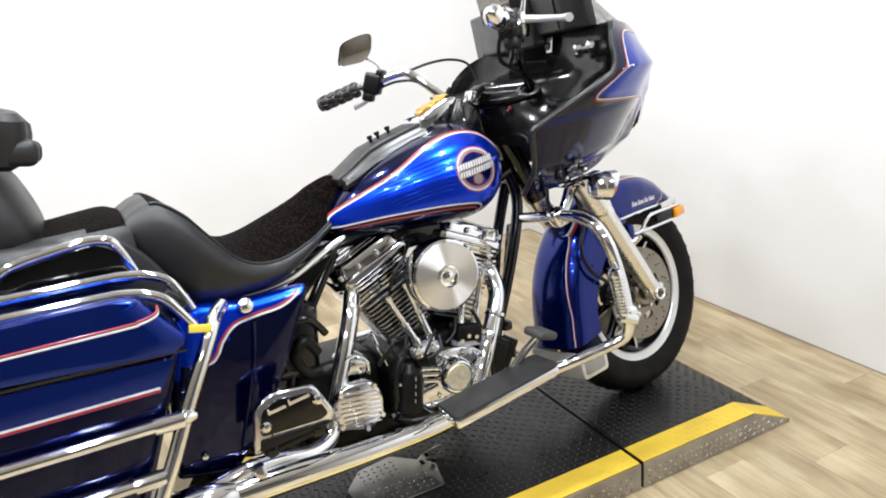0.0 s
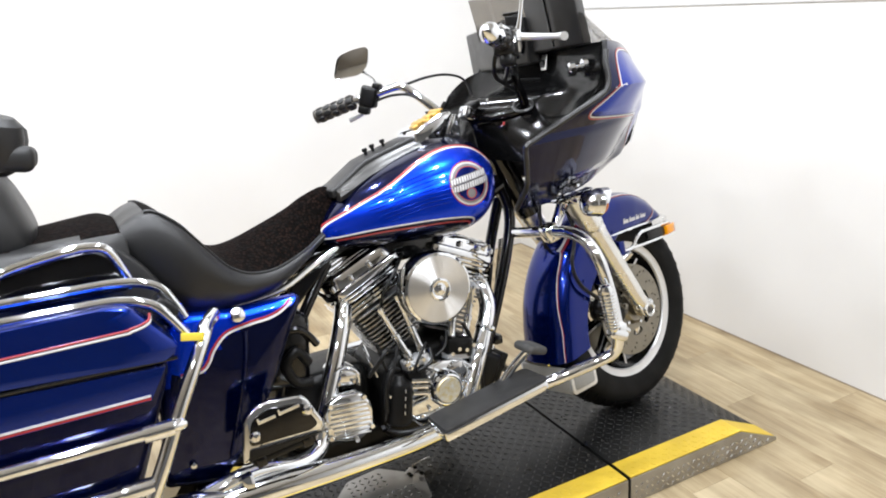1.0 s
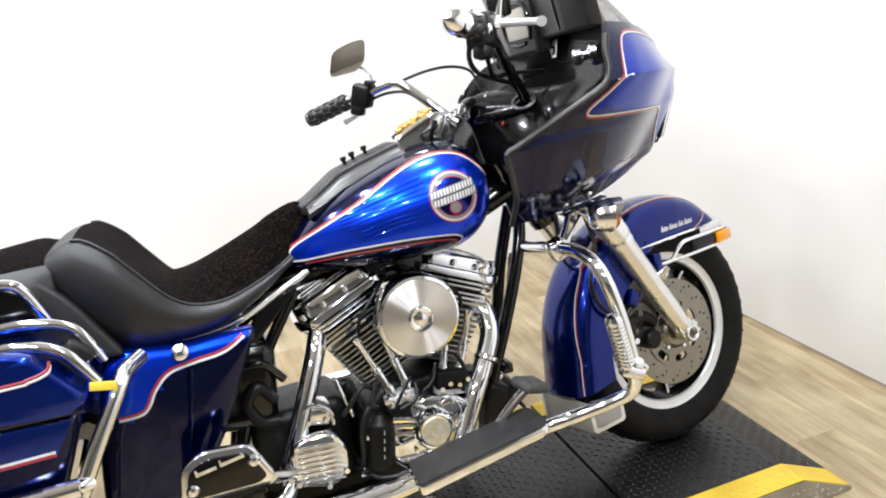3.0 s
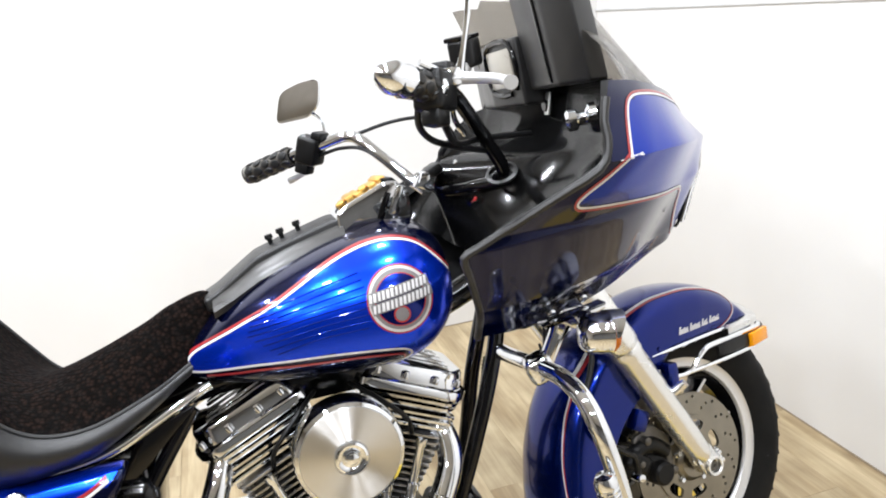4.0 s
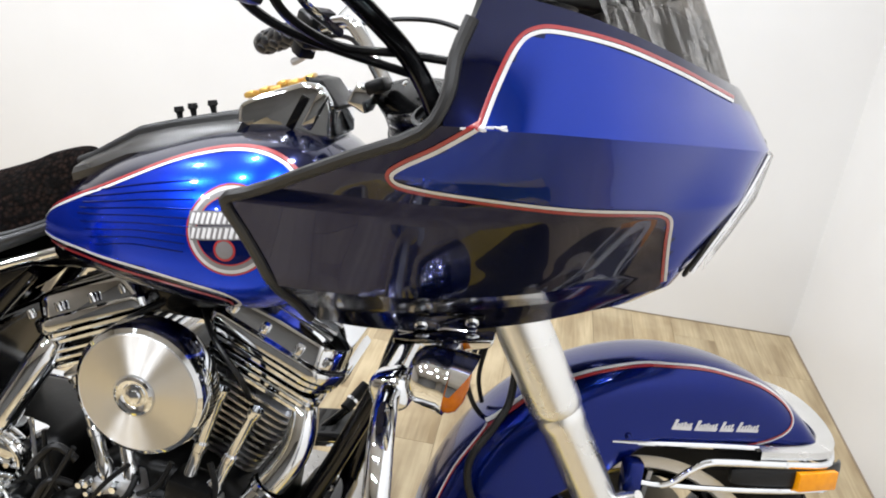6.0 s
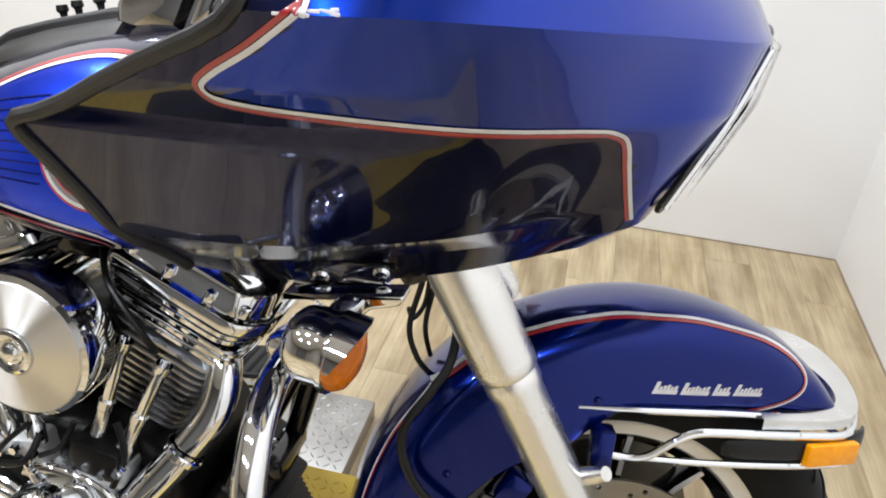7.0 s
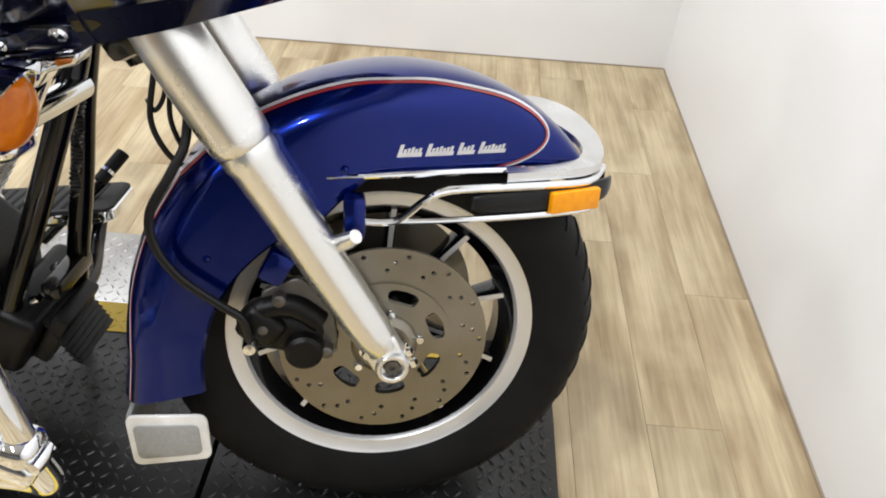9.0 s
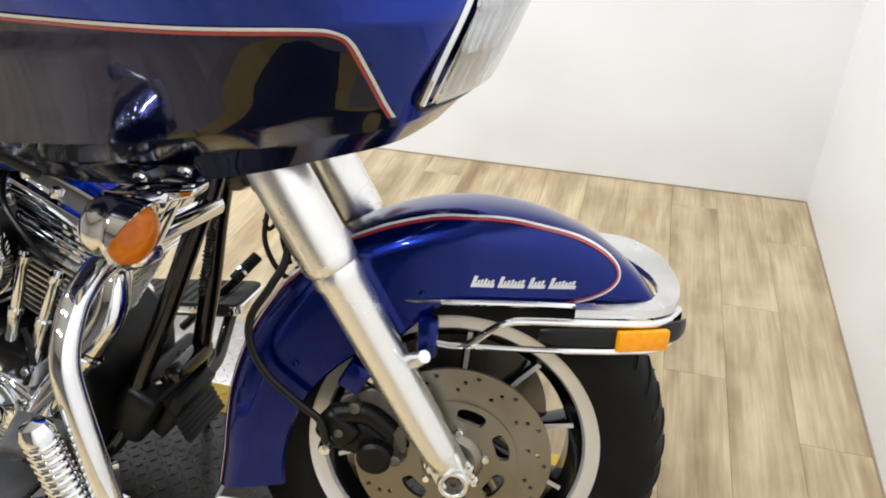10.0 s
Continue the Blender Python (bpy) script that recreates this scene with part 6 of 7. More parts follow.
    for pts, r in (([(-0.128, -0.165, 0.47), (-0.118, -0.172, 0.41), (-0.100, -0.170, 0.375)], 0.004), ([(-0.075, -0.172, 0.455), (-0.100, -0.185, 0.40), (-0.128, -0.188, 0.34), (-0.140, -0.18, 0.27)], 0.0045), ([(0.01, -0.165, 0.44), (-0.02, -0.176, 0.41), (-0.045, -0.18, 0.375)], 0.004),
                   ([(0.075, -0.16, 0.455), (0.06, -0.172, 0.42), (0.03, -0.175, 0.40)], 0.004), ([(0.13, -0.15, 0.46), (0.145, -0.16, 0.42), (0.13, -0.168, 0.37)], 0.005)):
        part("engine_lead", tube(pts, r, sides=8), BLACK_PLASTIC, ob, "thin black engine lead")
    part("bright_rod", tube([(-0.160, -0.150, 0.475), (-0.150, -0.158, 0.43), (-0.138, -0.165, 0.385)], 0.0042, n=4, sides=8), CHROME, ob, "thin chrome rod")
    for k, z in enumerate((0.352, 0.336, 0.318)):
        part("case_rib", tube([(-0.052, -0.176, z), (-0.015, -0.181, z - 0.008), (0.0, -0.184, z - 0.014)], 0.0065, n=4, sides=8), CHROME, ob)
    # gearbox: ribbed chrome end cover
    gb = part("gearbox", block((0.23, 0.22, 0.20), (-0.255, 0.0, 0.315), 0.03, segs=4), ENGINE_BLACK, ob, "gearbox with ribbed chrome cover")
    cov = plate(rounded([(-0.300, 0.262), (-0.298, 0.345), (-0.262, 0.372), (-0.190, 0.366), (-0.165, 0.325), (-0.172, 0.262), (-0.215, 0.238)], 0.018, 6), -0.182, -0.10, 0.010)
    cv = part("ribbed_cover", cov, CHROME, gb, "ribbed chrome gearbox cover")
    for k in range(8):
        part("cover_rib", block((0.108 - 0.004 * abs(k - 3), 0.006, 0.0052), (-0.232, -0.184, 0.262 + 0.0122 * k), 0.002, (0, 6, 0)), CHROME, cv)
    for x, z in ((-0.290, 0.270), (-0.280, 0.352), (-0.190, 0.352), (-0.180, 0.270), (-0.225, 0.246)):
        part("cover_screw", lathe([(0, -0.007), (0.006, -0.007), (0.007, 0.0)], (x, -0.182, z), sides=10), CHROME, cv)
    st = part("starter", block((0.078, 0.085, 0.050), (-0.218, -0.105, 0.400), 0.016, (0, 12, 0), segs=4), CHROME, gb, "chrome starter end")
    for k in range(3):
        part("starter_band", tube([(-0.255 + 0.004 * k, -0.150 + 0.014 * k, 0.380), (-0.250, -0.152 + 0.014 * k, 0.420), (-0.215, -0.152 + 0.014 * k, 0.432), (-0.185, -0.150 + 0.014 * k, 0.405), (-0.184, -0.148 + 0.014 * k, 0.372)], 0.0042, n=5, sides=8), CHROME, st)
    for x, z in ((-0.240, 0.392), (-0.200, 0.388)):
        part("starter_bolt", lathe([(0, -0.008), (0.005, -0.008), (0.006, 0.0)], (x, -0.149, z), sides=6), CHROME, st)
    # oil tank and battery box, dark lumps behind the side cover
    part("oil_tank", block((0.15, 0.22, 0.20), (-0.36, -0.02, 0.50), 0.03, (0, 8, 0), segs=4), BLACK_GLOSS, ob, "black oil tank")
    part("dark_hose", tube([(-0.30, -0.125, 0.46), (-0.33, -0.14, 0.50), (-0.36, -0.14, 0.47), (-0.34, -0.135, 0.42), (-0.30, -0.13, 0.41)], 0.013, sides=12), ENGINE_BLACK, ob)
    part("dark_hose", tube([(-0.27, -0.12, 0.50), (-0.31, -0.135, 0.55), (-0.36, -0.13, 0.55)], 0.010, sides=12), BLACK_GLOSS, ob)
    # rear exhaust shield: the broad chrome tube rising beside the rear cylinder
    part("exhaust_shield", tube([(-0.160, -0.050, 0.600), (-0.180, -0.090, 0.550), (-0.228, -0.125, 0.450), (-0.285, -0.148, 0.335), (-0.312, -0.155, 0.27)], 0.0235, sides=20), CHROME, ob, "chrome rear exhaust shield")
    part("primary_cover", block((0.52, 0.07, 0.20), (-0.13, 0.15, 0.29), 0.03, segs=4), CHROME, ob)
    # carburettor and intake in the V
    part("intake", lathe([(0, -0.20), (0.045, -0.20), (0.045, -0.10), (0.03, -0.06), (0.03, 0.03), (0, 0.03)], (0.045, 0.0, 0.575), sides=24), ENGINE_BLACK, ob)
    return ob


FIN = material("fin_edge_metal", (0.62, 0.62, 0.63), 0.22, 1.0, color2=(0.40, 0.40, 0.40), scale=30, rough2=0.4)
EMBLEM_GILT = material("gilt_badge", (0.60, 0.46, 0.16), 0.3, 0.45, color2=(0.72, 0.71, 0.68), scale=70)
engine()


def air_cleaner():
    c = (0.046, 0, 0.586)
    ob = part("air_cleaner", lathe([(0.0, -0.150), (0.085, -0.150), (0.095, -0.155), (0.0975, -0.165), (0.0975, -0.198), (0.0945, -0.207), (0.0885, -0.2105), (0.086, -0.2085)], c, sides=96), CHROME, bike, "round chrome air cleaner with spun metal face")
    part("spun_face", lathe([(0.0872, -0.2080), (0.0862, -0.2120), (0.050, -0.2170), (0.0315, -0.2190), (0.0300, -0.2165), (0.0290, -0.2165)], c, sides=96), SPUN, ob, "radially brushed face")
    part("hub_ring", lathe([(0.0295, -0.2165), (0.0285, -0.2215), (0.0245, -0.2235), (0.019, -0.2225), (0.016, -0.220), (0.0125, -0.2205), (0.0105, -0.2255), (0.006, -0.2275), (0.0, -0.228)], c, sides=48), CHROME, ob)
    return ob


def spun_metal():
    """Radially brushed disc: bright fans come from the stretched highlights."""
    m = material("spun_aluminium", (0.88, 0.87, 0.85), 0.38, 1.0, color2=(0.84, 0.83, 0.81), scale=30)
    b = m.node_tree.nodes["Principled BSDF"]
    b.inputs["Anisotropic"].default_value = 0.95
    b.inputs["Anisotropic Rotation"].default_value = 0.25
    tan = m.node_tree.nodes.new("ShaderNodeTangent")
    tan.direction_type, tan.axis = "RADIAL", "Y"
    m.node_tree.links.new(tan.outputs[0], b.inputs["Tangent"])
    return m


SPUN = spun_metal()
ac = air_cleaner()
# the turning axis of the face is the object's own, so set the origin on it
for o in (ac, *ac.children):
    o.data.transform(Matrix.Translation((-0.046, 0, -0.586)))
ac.location = (0.046, 0, 0.586)


# ---- exhaust ----
def exhaust():
    front = part("front_exhaust", tube([(0.215, -0.040, 0.560), (0.243, -0.072, 0.530), (0.243, -0.100, 0.475), (0.207, -0.126, 0.412), (0.166, -0.150, 0.355), (0.120, -0.168, 0.280), (0.075, -0.185, 0.228), (0.0, -0.205, 0.205)], 0.0245, sides=22), CHROME, bike, "chrome front exhaust pipe with heat shield")
    # slot of the shield
    part("shield_clamp", lathe([(0.0275, -0.006), (0.0295, -0.004), (0.0295, 0.004), (0.0275, 0.006)], (0.213, -0.128, 0.420), (0.5, 0.25, 0.75), sides=24), CHROME, front)
    muf = part("muffler", tube([(0.02, -0.200, 0.205), (-0.10, -0.215, 0.203), (-0.30, -0.232, 0.212), (-0.45, -0.240, 0.222), (-0.60, -0.25, 0.230)], [0.026, 0.027, 0.030, 0.034, 0.036], sides=22), CHROME, bike, "long chrome exhaust pipe along the lower side")
    part("muffler_body", tube([(-0.58, -0.25, 0.230), (-0.66, -0.255, 0.235), (-0.90, -0.27, 0.245), (-1.20, -0.28, 0.255)], [0.037, 0.047, 0.048, 0.048], sides=24), CHROME, muf)
    part("upper_pipe", tube([(-0.300, -0.152, 0.275), (-0.325, -0.175, 0.248), (-0.38, -0.200, 0.242), (-0.47, -0.215, 0.262), (-0.54, -0.232, 0.268), (-0.62, -0.245, 0.258), (-0.70, -0.25, 0.25)], 0.021, sides=20), CHROME, muf, "chrome crossover pipe")
    part("pipe_clamp", block((0.030, 0.070, 0.075), (-0.515, -0.232, 0.245), 0.008, (0, -8, 0)), CHROME, muf)
    return front


exhaust()


# ---- engine guard ----
def engine_guard():
    g = part("engine_guard", tube([(0.392, -0.02, 0.650), (0.394, -0.10, 0.657), (0.398, -0.19, 0.667), (0.406, -0.271, 0.673), (0.411, -0.310, 0.670), (0.417, -0.346, 0.657), (0.422, -0.369, 0.637), (0.426, -0.385, 0.612), (0.432, -0.393, 0.582), (0.446, -0.397, 0.516), (0.458, -0.396, 0.446), (0.466, -0.390, 0.388), (0.462, -0.374, 0.342), (0.415, -0.352, 0.320), (0.30, -0.33, 0.300), (0.22, -0.28, 0.27), (0.20, -0.20, 0.22), (0.20, -0.10, 0.17)], 0.0158, sides=22), CHROME, bike, "chrome engine guard loop")
    # clamp at the top
    part("guard_clamp", block((0.050, 0.052, 0.052), (0.402, -0.218, 0.667), 0.014, (0, -20, -8), segs=3), CHROME, g, "chrome clamp")
    part("clamp_arm", plate(rounded([(0.394, 0.655), (0.424, 0.658), (0.468, 0.735), (0.505, 0.768), (0.452, 0.768), (0.428, 0.715)], 0.012), -0.226, -0.202, 0.006), CHROME, g, "bright bracket up to the fairing")
    # coiled wrap above the peg clamp
    top, low = Vector((0.410, -0.425, 0.536)), Vector((0.436, -0.414, 0.416))
    peg = part("highway_peg", lathe([(0.0, 0.0), (0.010, 0.0), (0.015, 0.004), (0.015, 0.115), (0.010, 0.122), (0.0, 0.122)], top, low - top, sides=20), CHROME, g, "folded chrome highway peg with ribbed sleeve")
    for k in range(11):
        c = top.lerp(low, 0.10 + 0.078 * k)
        part("peg_ring", lathe([(0.0145, -0.0042), (0.0185, -0.0030), (0.0195, 0.0), (0.0185, 0.0030), (0.0145, 0.0042)], c, low - top, sides=20), CHROME, peg)
    part("peg_cap", lathe([(0.0, -0.016), (0.014, -0.012), (0.019, -0.002), (0.019, 0.006), (0.013, 0.010)], top, low - top, sides=20), CHROME, peg)
    part("peg_arm", block((0.060, 0.032, 0.030), (0.452, -0.405, 0.402), 0.010, (0, 25, 0), segs=3), CHROME, g, "chrome peg clamp")
    part("peg_clamp", block((0.042, 0.046, 0.044), (0.460, -0.396, 0.412), 0.014, (0, 15, 0), segs=3), CHROME, g)
    part("clamp_bolt", lathe([(0, -0.012), (0.008, -0.010), (0.010, 0.0), (0.010, 0.02)], (0.480, -0.406, 0.406), sides=12), CHROME, g)
    return g


engine_guard()


# ---- turn signals under the fairing ----
def turn_signal(sgn):
    br = part("signal_bracket", plate(rounded([(0.400, 0.752), (0.525, 0.776), (0.522, 0.764), (0.492, 0.754), (0.480, 0.738), (0.458, 0.738), (0.440, 0.752)], 0.005), sgn * 0.250 - 0.016, sgn * 0.250 + 0.016, 0.004), CHROME, bike, "chrome signal bracket")
    at = (0.466, sgn * 0.329, 0.745)
    d = Vector((1.0, sgn * 0.12, -0.10))
    body = lathe([(0.0, -0.030), (0.013, -0.029), (0.023, -0.026), (0.031, -0.019), (0.0345, -0.010), (0.0355, 0.0), (0.036, 0.014), (0.038, 0.017), (0.038, 0.021), (0.033, 0.022)], at, d, sides=40)
    part("turn_signal", body, CHROME, br, "chrome bullet turn signal")
    part("signal_lens", lathe([(0.0340, 0.019), (0.0335, 0.027), (0.029, 0.034), (0.018, 0.039), (0.0, 0.041)], at, d, sides=36), ORANGE, br, "orange lens")
    # hood over the upper half of the lens
    hood = bmesh.new()
    q = Vector((0, 0, 1)).rotation_difference(d.normalized())
    rings = []
    for k in range(17):
        a = math.pi * k / 16
        reach = 0.023 + 0.022 * math.sin(a)
        c, s = math.cos(a), math.sin(a)
        side, up = Vector((0, 1, 0)), Vector((0.1, 0, 1))
        e = Vector(at) + d.normalized() * 0.018
        f = Vector(at) + d.normalized() * reach
        rings.append([e + side * c * 0.0385 + up * s * 0.0385, f + side * c * 0.0390 + up * s * 0.0390, f + side * c * 0.0372 + up * s * 0.0372, e + side * c * 0.0367 + up * s * 0.0367])
    loft(hood, rings)
    part("signal_hood", hood, CHROME, br, "chrome lens hood")
    part("signal_stem", tube([(0.468, sgn * 0.318, 0.752), (0.474, sgn * 0.285, 0.762), (0.476, sgn * 0.255, 0.752)], 0.012, n=4, sides=12), CHROME, br)


turn_signal(-1)
turn_signal(1)


# ---- foot controls ----
def floorboard(sgn):
    out = rounded([(-0.060, -0.060), (0.250, -0.060), (0.266, -0.046), (0.262, 0.056), (-0.054, 0.060)], 0.014, 4)
    m = pose(0.0, sgn * 0.300, 0.268, 0, -9, 0)
    bm = bmesh.new()
    loft(bm, [[Vector((x * s, y * s, z)) for x, y in out] for s, z in ((0.97, -0.014), (1.0, -0.010), (1.0, 0.004), (0.985, 0.008))])
    b = part("floorboard", bm, CHROME, bike, "chrome-edged footboard with black rubber", m)
    bm = bmesh.new()
    loft(bm, [[Vector((x * s + 0.004, y * s, z)) for x, y in out] for s, z in ((0.975, 0.004), (0.975, 0.012), (0.95, 0.015))])
    pad = part("rubber_pad", bm, FOOT_RUBBER, b, "scuffed black rubber")
    for k in range(12 if sgn > 0 else 0):
        part("pad_rib", block((0.010, 0.094, 0.003), (-0.035 + 0.023 * k, 0, 0.0148), 0.0012), RUBBER, b)
    return b


floorboard(-1)
floorboard(1)
bp = part("brake_pedal", tube([(0.10, -0.235, 0.245), (0.16, -0.245, 0.285), (0.215, -0.262, 0.345), (0.245, -0.285, 0.382)], 0.011, sides=12), CHROME, bike, "brake pedal with a worn rubber pad")
part("pedal_pad", block((0.076, 0.066, 0.024), (0.256, -0.285, 0.388), 0.011, (12, 20, 22), segs=3), PEDAL_GREY, bp, "grey-black rubber pedal pad")
sl = part("shift_lever", tube([(0.12, 0.25, 0.24), (0.18, 0.275, 0.30), (0.232, 0.30, 0.352)], 0.009, sides=12), BLACK_GLOSS, bike, "shift lever with rubber peg")
part("shift_peg", tube([(0.225, 0.292, 0.350), (0.252, 0.345, 0.385)], 0.0125, n=4, sides=12), RUBBER, sl)
part("peg_ring", lathe([(0.0125, -0.004), (0.0142, -0.003), (0.0142, 0.003), (0.0125, 0.004)], (0.234, 0.310, 0.362), (0.027, 0.053, 0.035), sides=14), CHROME, sl)


# ---- passenger board, folded up ----
def passenger_board():
    out = rounded([(-0.530, 0.336), (-0.512, 0.438), (-0.470, 0.462), (-0.372, 0.452), (-0.336, 0.376), (-0.350, 0.356), (-0.524, 0.334)], 0.02, 5)
    b = part("passenger_board", plate(out, -0.318, -0.296, 0.006), CHROME, bike, "folded chrome passenger footboard with black inlay")
    inn = rounded([(-0.512, 0.372), (-0.498, 0.428), (-0.462, 0.447), (-0.380, 0.438), (-0.352, 0.378), (-0.37, 0.368)], 0.014, 4)
    part("board_inlay", plate(inn, -0.3225, -0.316, 0.002), BLACK_GLOSS, b, "glossy black inlay")
    part("board_inlay", plate(rounded([(-0.518, 0.338), (-0.512, 0.366), (-0.360, 0.362), (-0.346, 0.356)], 0.005), -0.3225, -0.316, 0.002), BLACK_PLASTIC, b)
    script = bmesh.new()
    for x0, x1 in ((-0.486, -0.444), (-0.438, -0.388)):
        for xa, xb, h in ((x0, x0 + 0.005, 0.015), (x0 + 0.004, x1, 0.008)):
            zm = 0.416 + 0.15 * ((xa + xb) / 2 + 0.486) + h / 2
            block((xb - xa, 0.003, h), ((xa + xb) / 2, -0.3235, zm), 0.001, (0, -8, 0), script, 1)
    tagged(part("script_badge", script, CHROME, b), kind="stuff")
    for x, z in ((-0.496, 0.392), (-0.372, 0.418)):
        part("board_bolt", lathe([(0, -0.010), (0.009, -0.009), (0.013, -0.004), (0.013, 0.003)], (x, -0.322, z), sides=18), CHROME, b)
    part("board_hinge", block((0.150, 0.034, 0.020), (-0.434, -0.296, 0.336), 0.006, (0, -7, 0)), BLACK_PLASTIC, b, "black hinge under the board")
    for x in (-0.490, -0.380):
        part("hinge_lug", block((0.026, 0.040, 0.030), (x, -0.298, 0.336 - (x + 0.434) * -0.12), 0.006, (0, -7, 0)), BLACK_GLOSS, b)
    part("board_bracket", tube([(-0.345, -0.30, 0.36), (-0.318, -0.24, 0.33), (-0.29, -0.16, 0.29)], 0.013, sides=12), CHROME, b)


passenger_board()


# ---- seat ----
def seat():
    # saddle: sections along x of (z bottom, z edge, z crown, half width)
    st = [(-0.116, 0.790, 0.806, 0.845, 0.038), (-0.150, 0.765, 0.785, 0.878, 0.056), (-0.213, 0.732, 0.752, 0.862, 0.084), (-0.260, 0.706, 0.735, 0.839, 0.122), (-0.343, 0.668, 0.716, 0.806, 0.172), (-0.410, 0.656, 0.721, 0.783, 0.195), (-0.459, 0.654, 0.748, 0.778, 0.205),
          (-0.500, 0.655, 0.798, 0.800, 0.212), (-0.528, 0.658, 0.836, 0.830, 0.215), (-0.555, 0.664, 0.870, 0.864, 0.215), (-0.600, 0.690, 0.904, 0.910, 0.208), (-0.635, 0.735, 0.899, 0.912, 0.200), (-0.670, 0.800, 0.882, 0.892, 0.190)]
    rows = smooth_interp(st, 7)
    bm = bmesh.new()
    rings = []
    for x, zb, ze, zc, w in rows:
        ring = []
        prof = [(-0.80, 0.0), (-0.93, 0.25), (-1.0, 0.55), (-0.985, 0.80), (-0.93, 0.95), (-0.86, 1.0)]
        left = [Vector((x, w * a, zb + (ze - zb) * b)) for a, b in prof]
        crown = [Vector((x, w * 0.86 * a, ze + (zc - ze) * math.cos(a * math.pi / 2))) for a in (-0.9, -0.7, -0.45, -0.2, 0.0, 0.2, 0.45, 0.7, 0.9)]
        ring = left + crown + [Vector((v.x, -v.y, v.z)) for v in left[::-1]]
        rings.append(ring)
    loft(bm, rings)
    # inset of textured fabric on the crown
    bm.faces.ensure_lookup_table()
    m = len(rings[0])
    for i in range(len(rings) - 12):
        for j in range(5, 15):
            bm.faces[i * m + j].material_index = 1
    s = part("seat", bm, (VINYL, SEAT_FABRIC), bike, "black vinyl rider seat with dark textured insert", angle=60)
    # piped edge of the inset
    for sgn in (-1, 1):
        edge = [(r[0], sgn * r[4] * 0.87, r[2] + 0.001) for r in rows[4:-10:3]]
        part("seat_piping", tube(edge, 0.0035, n=3, sides=8), VINYL, s)
    # pillion pad and skirt
    pst = [(-0.660, 0.705, 0.870, 0.885, 0.205), (-0.70, 0.740, 0.872, 0.905, 0.225), (-0.76, 0.765, 0.872, 0.902, 0.235), (-0.84, 0.775, 0.872, 0.895, 0.235), (-0.95, 0.78, 0.875, 0.90, 0.23)]
    rows2 = smooth_interp(pst, 6)
    bm = bmesh.new()
    rings = []
    for x, zb, ze, zc, w in rows2:
        left = [Vector((x, w * a, zb + (ze - zb) * b)) for a, b in ((-0.9, 0.0), (-0.97, 0.3), (-1.0, 0.6), (-0.96, 0.85), (-0.88, 1.0))]
        crown = [Vector((x, w * 0.88 * a, ze + (zc - ze) * math.cos(a * math.pi / 2))) for a in (-0.85, -0.6, -0.3, 0.0, 0.3, 0.6, 0.85)]
        rings.append(left + crown + [Vector((v.x, -v.y, v.z)) for v in left[::-1]])
    loft(bm, rings)
    for f in bm.faces:
        c = f.calc_center_median()
        if abs(c.y) < 0.19 and c.z > 0.872:
            f.material_index = 1
    part("pillion_pad", bm, (VINYL, SEAT_FABRIC), s, "black pillion pad with brown insert", angle=60)
    skirt = plate(rounded([(-0.560, 0.660), (-0.640, 0.800), (-0.70, 0.862), (-0.80, 0.872), (-0.95, 0.85), (-0.95, 0.72), (-0.75, 0.70)], 0.03), -0.215, -0.185, 0.010)
    part("seat_skirt", skirt, VINYL, s, "black vinyl seat skirt")
    # backrest with side wings
    bst = [(0.845, 0.090, 0.190), (0.90, 0.105, 0.205), (0.97, 0.100, 0.200), (1.02, 0.085, 0.185), (1.045, 0.05, 0.15)]
    bm = bmesh.new()
    rings = []
    for z, d, w in smooth_interp(bst, 5):
        x = -0.920 - (z - 0.85) * 0.20
        rings.append([Vector((x + d * math.copysign(abs(math.cos(a)) ** 0.5, math.cos(a)), w * math.copysign(abs(math.sin(a)) ** 0.5, math.sin(a)), z)) for a in (2 * math.pi * k / 40 for k in range(40))])
    loft(bm, rings)
    br = part("backrest", bm, VINYL, s, "black vinyl passenger backrest", angle=60)
    for sgn in (-1, 1):
        pod = lathe([(0.0, -0.06), (0.03, -0.058), (0.046, -0.045), (0.052, -0.02), (0.052, 0.02), (0.046, 0.045), (0.03, 0.058), (0.0, 0.06)], (-0.862, sgn * 0.165, 1.085), (0.3, sgn * 0.2, 1), sides=28)
        part("speaker_pod", pod, VINYL, br, "black padded speaker pod")
        part("arm_pad", block((0.09, 0.06, 0.055), (-0.840, sgn * 0.175, 1.055), 0.02, (0, 10, 0), segs=4), VINYL, br)
    return s


seat()


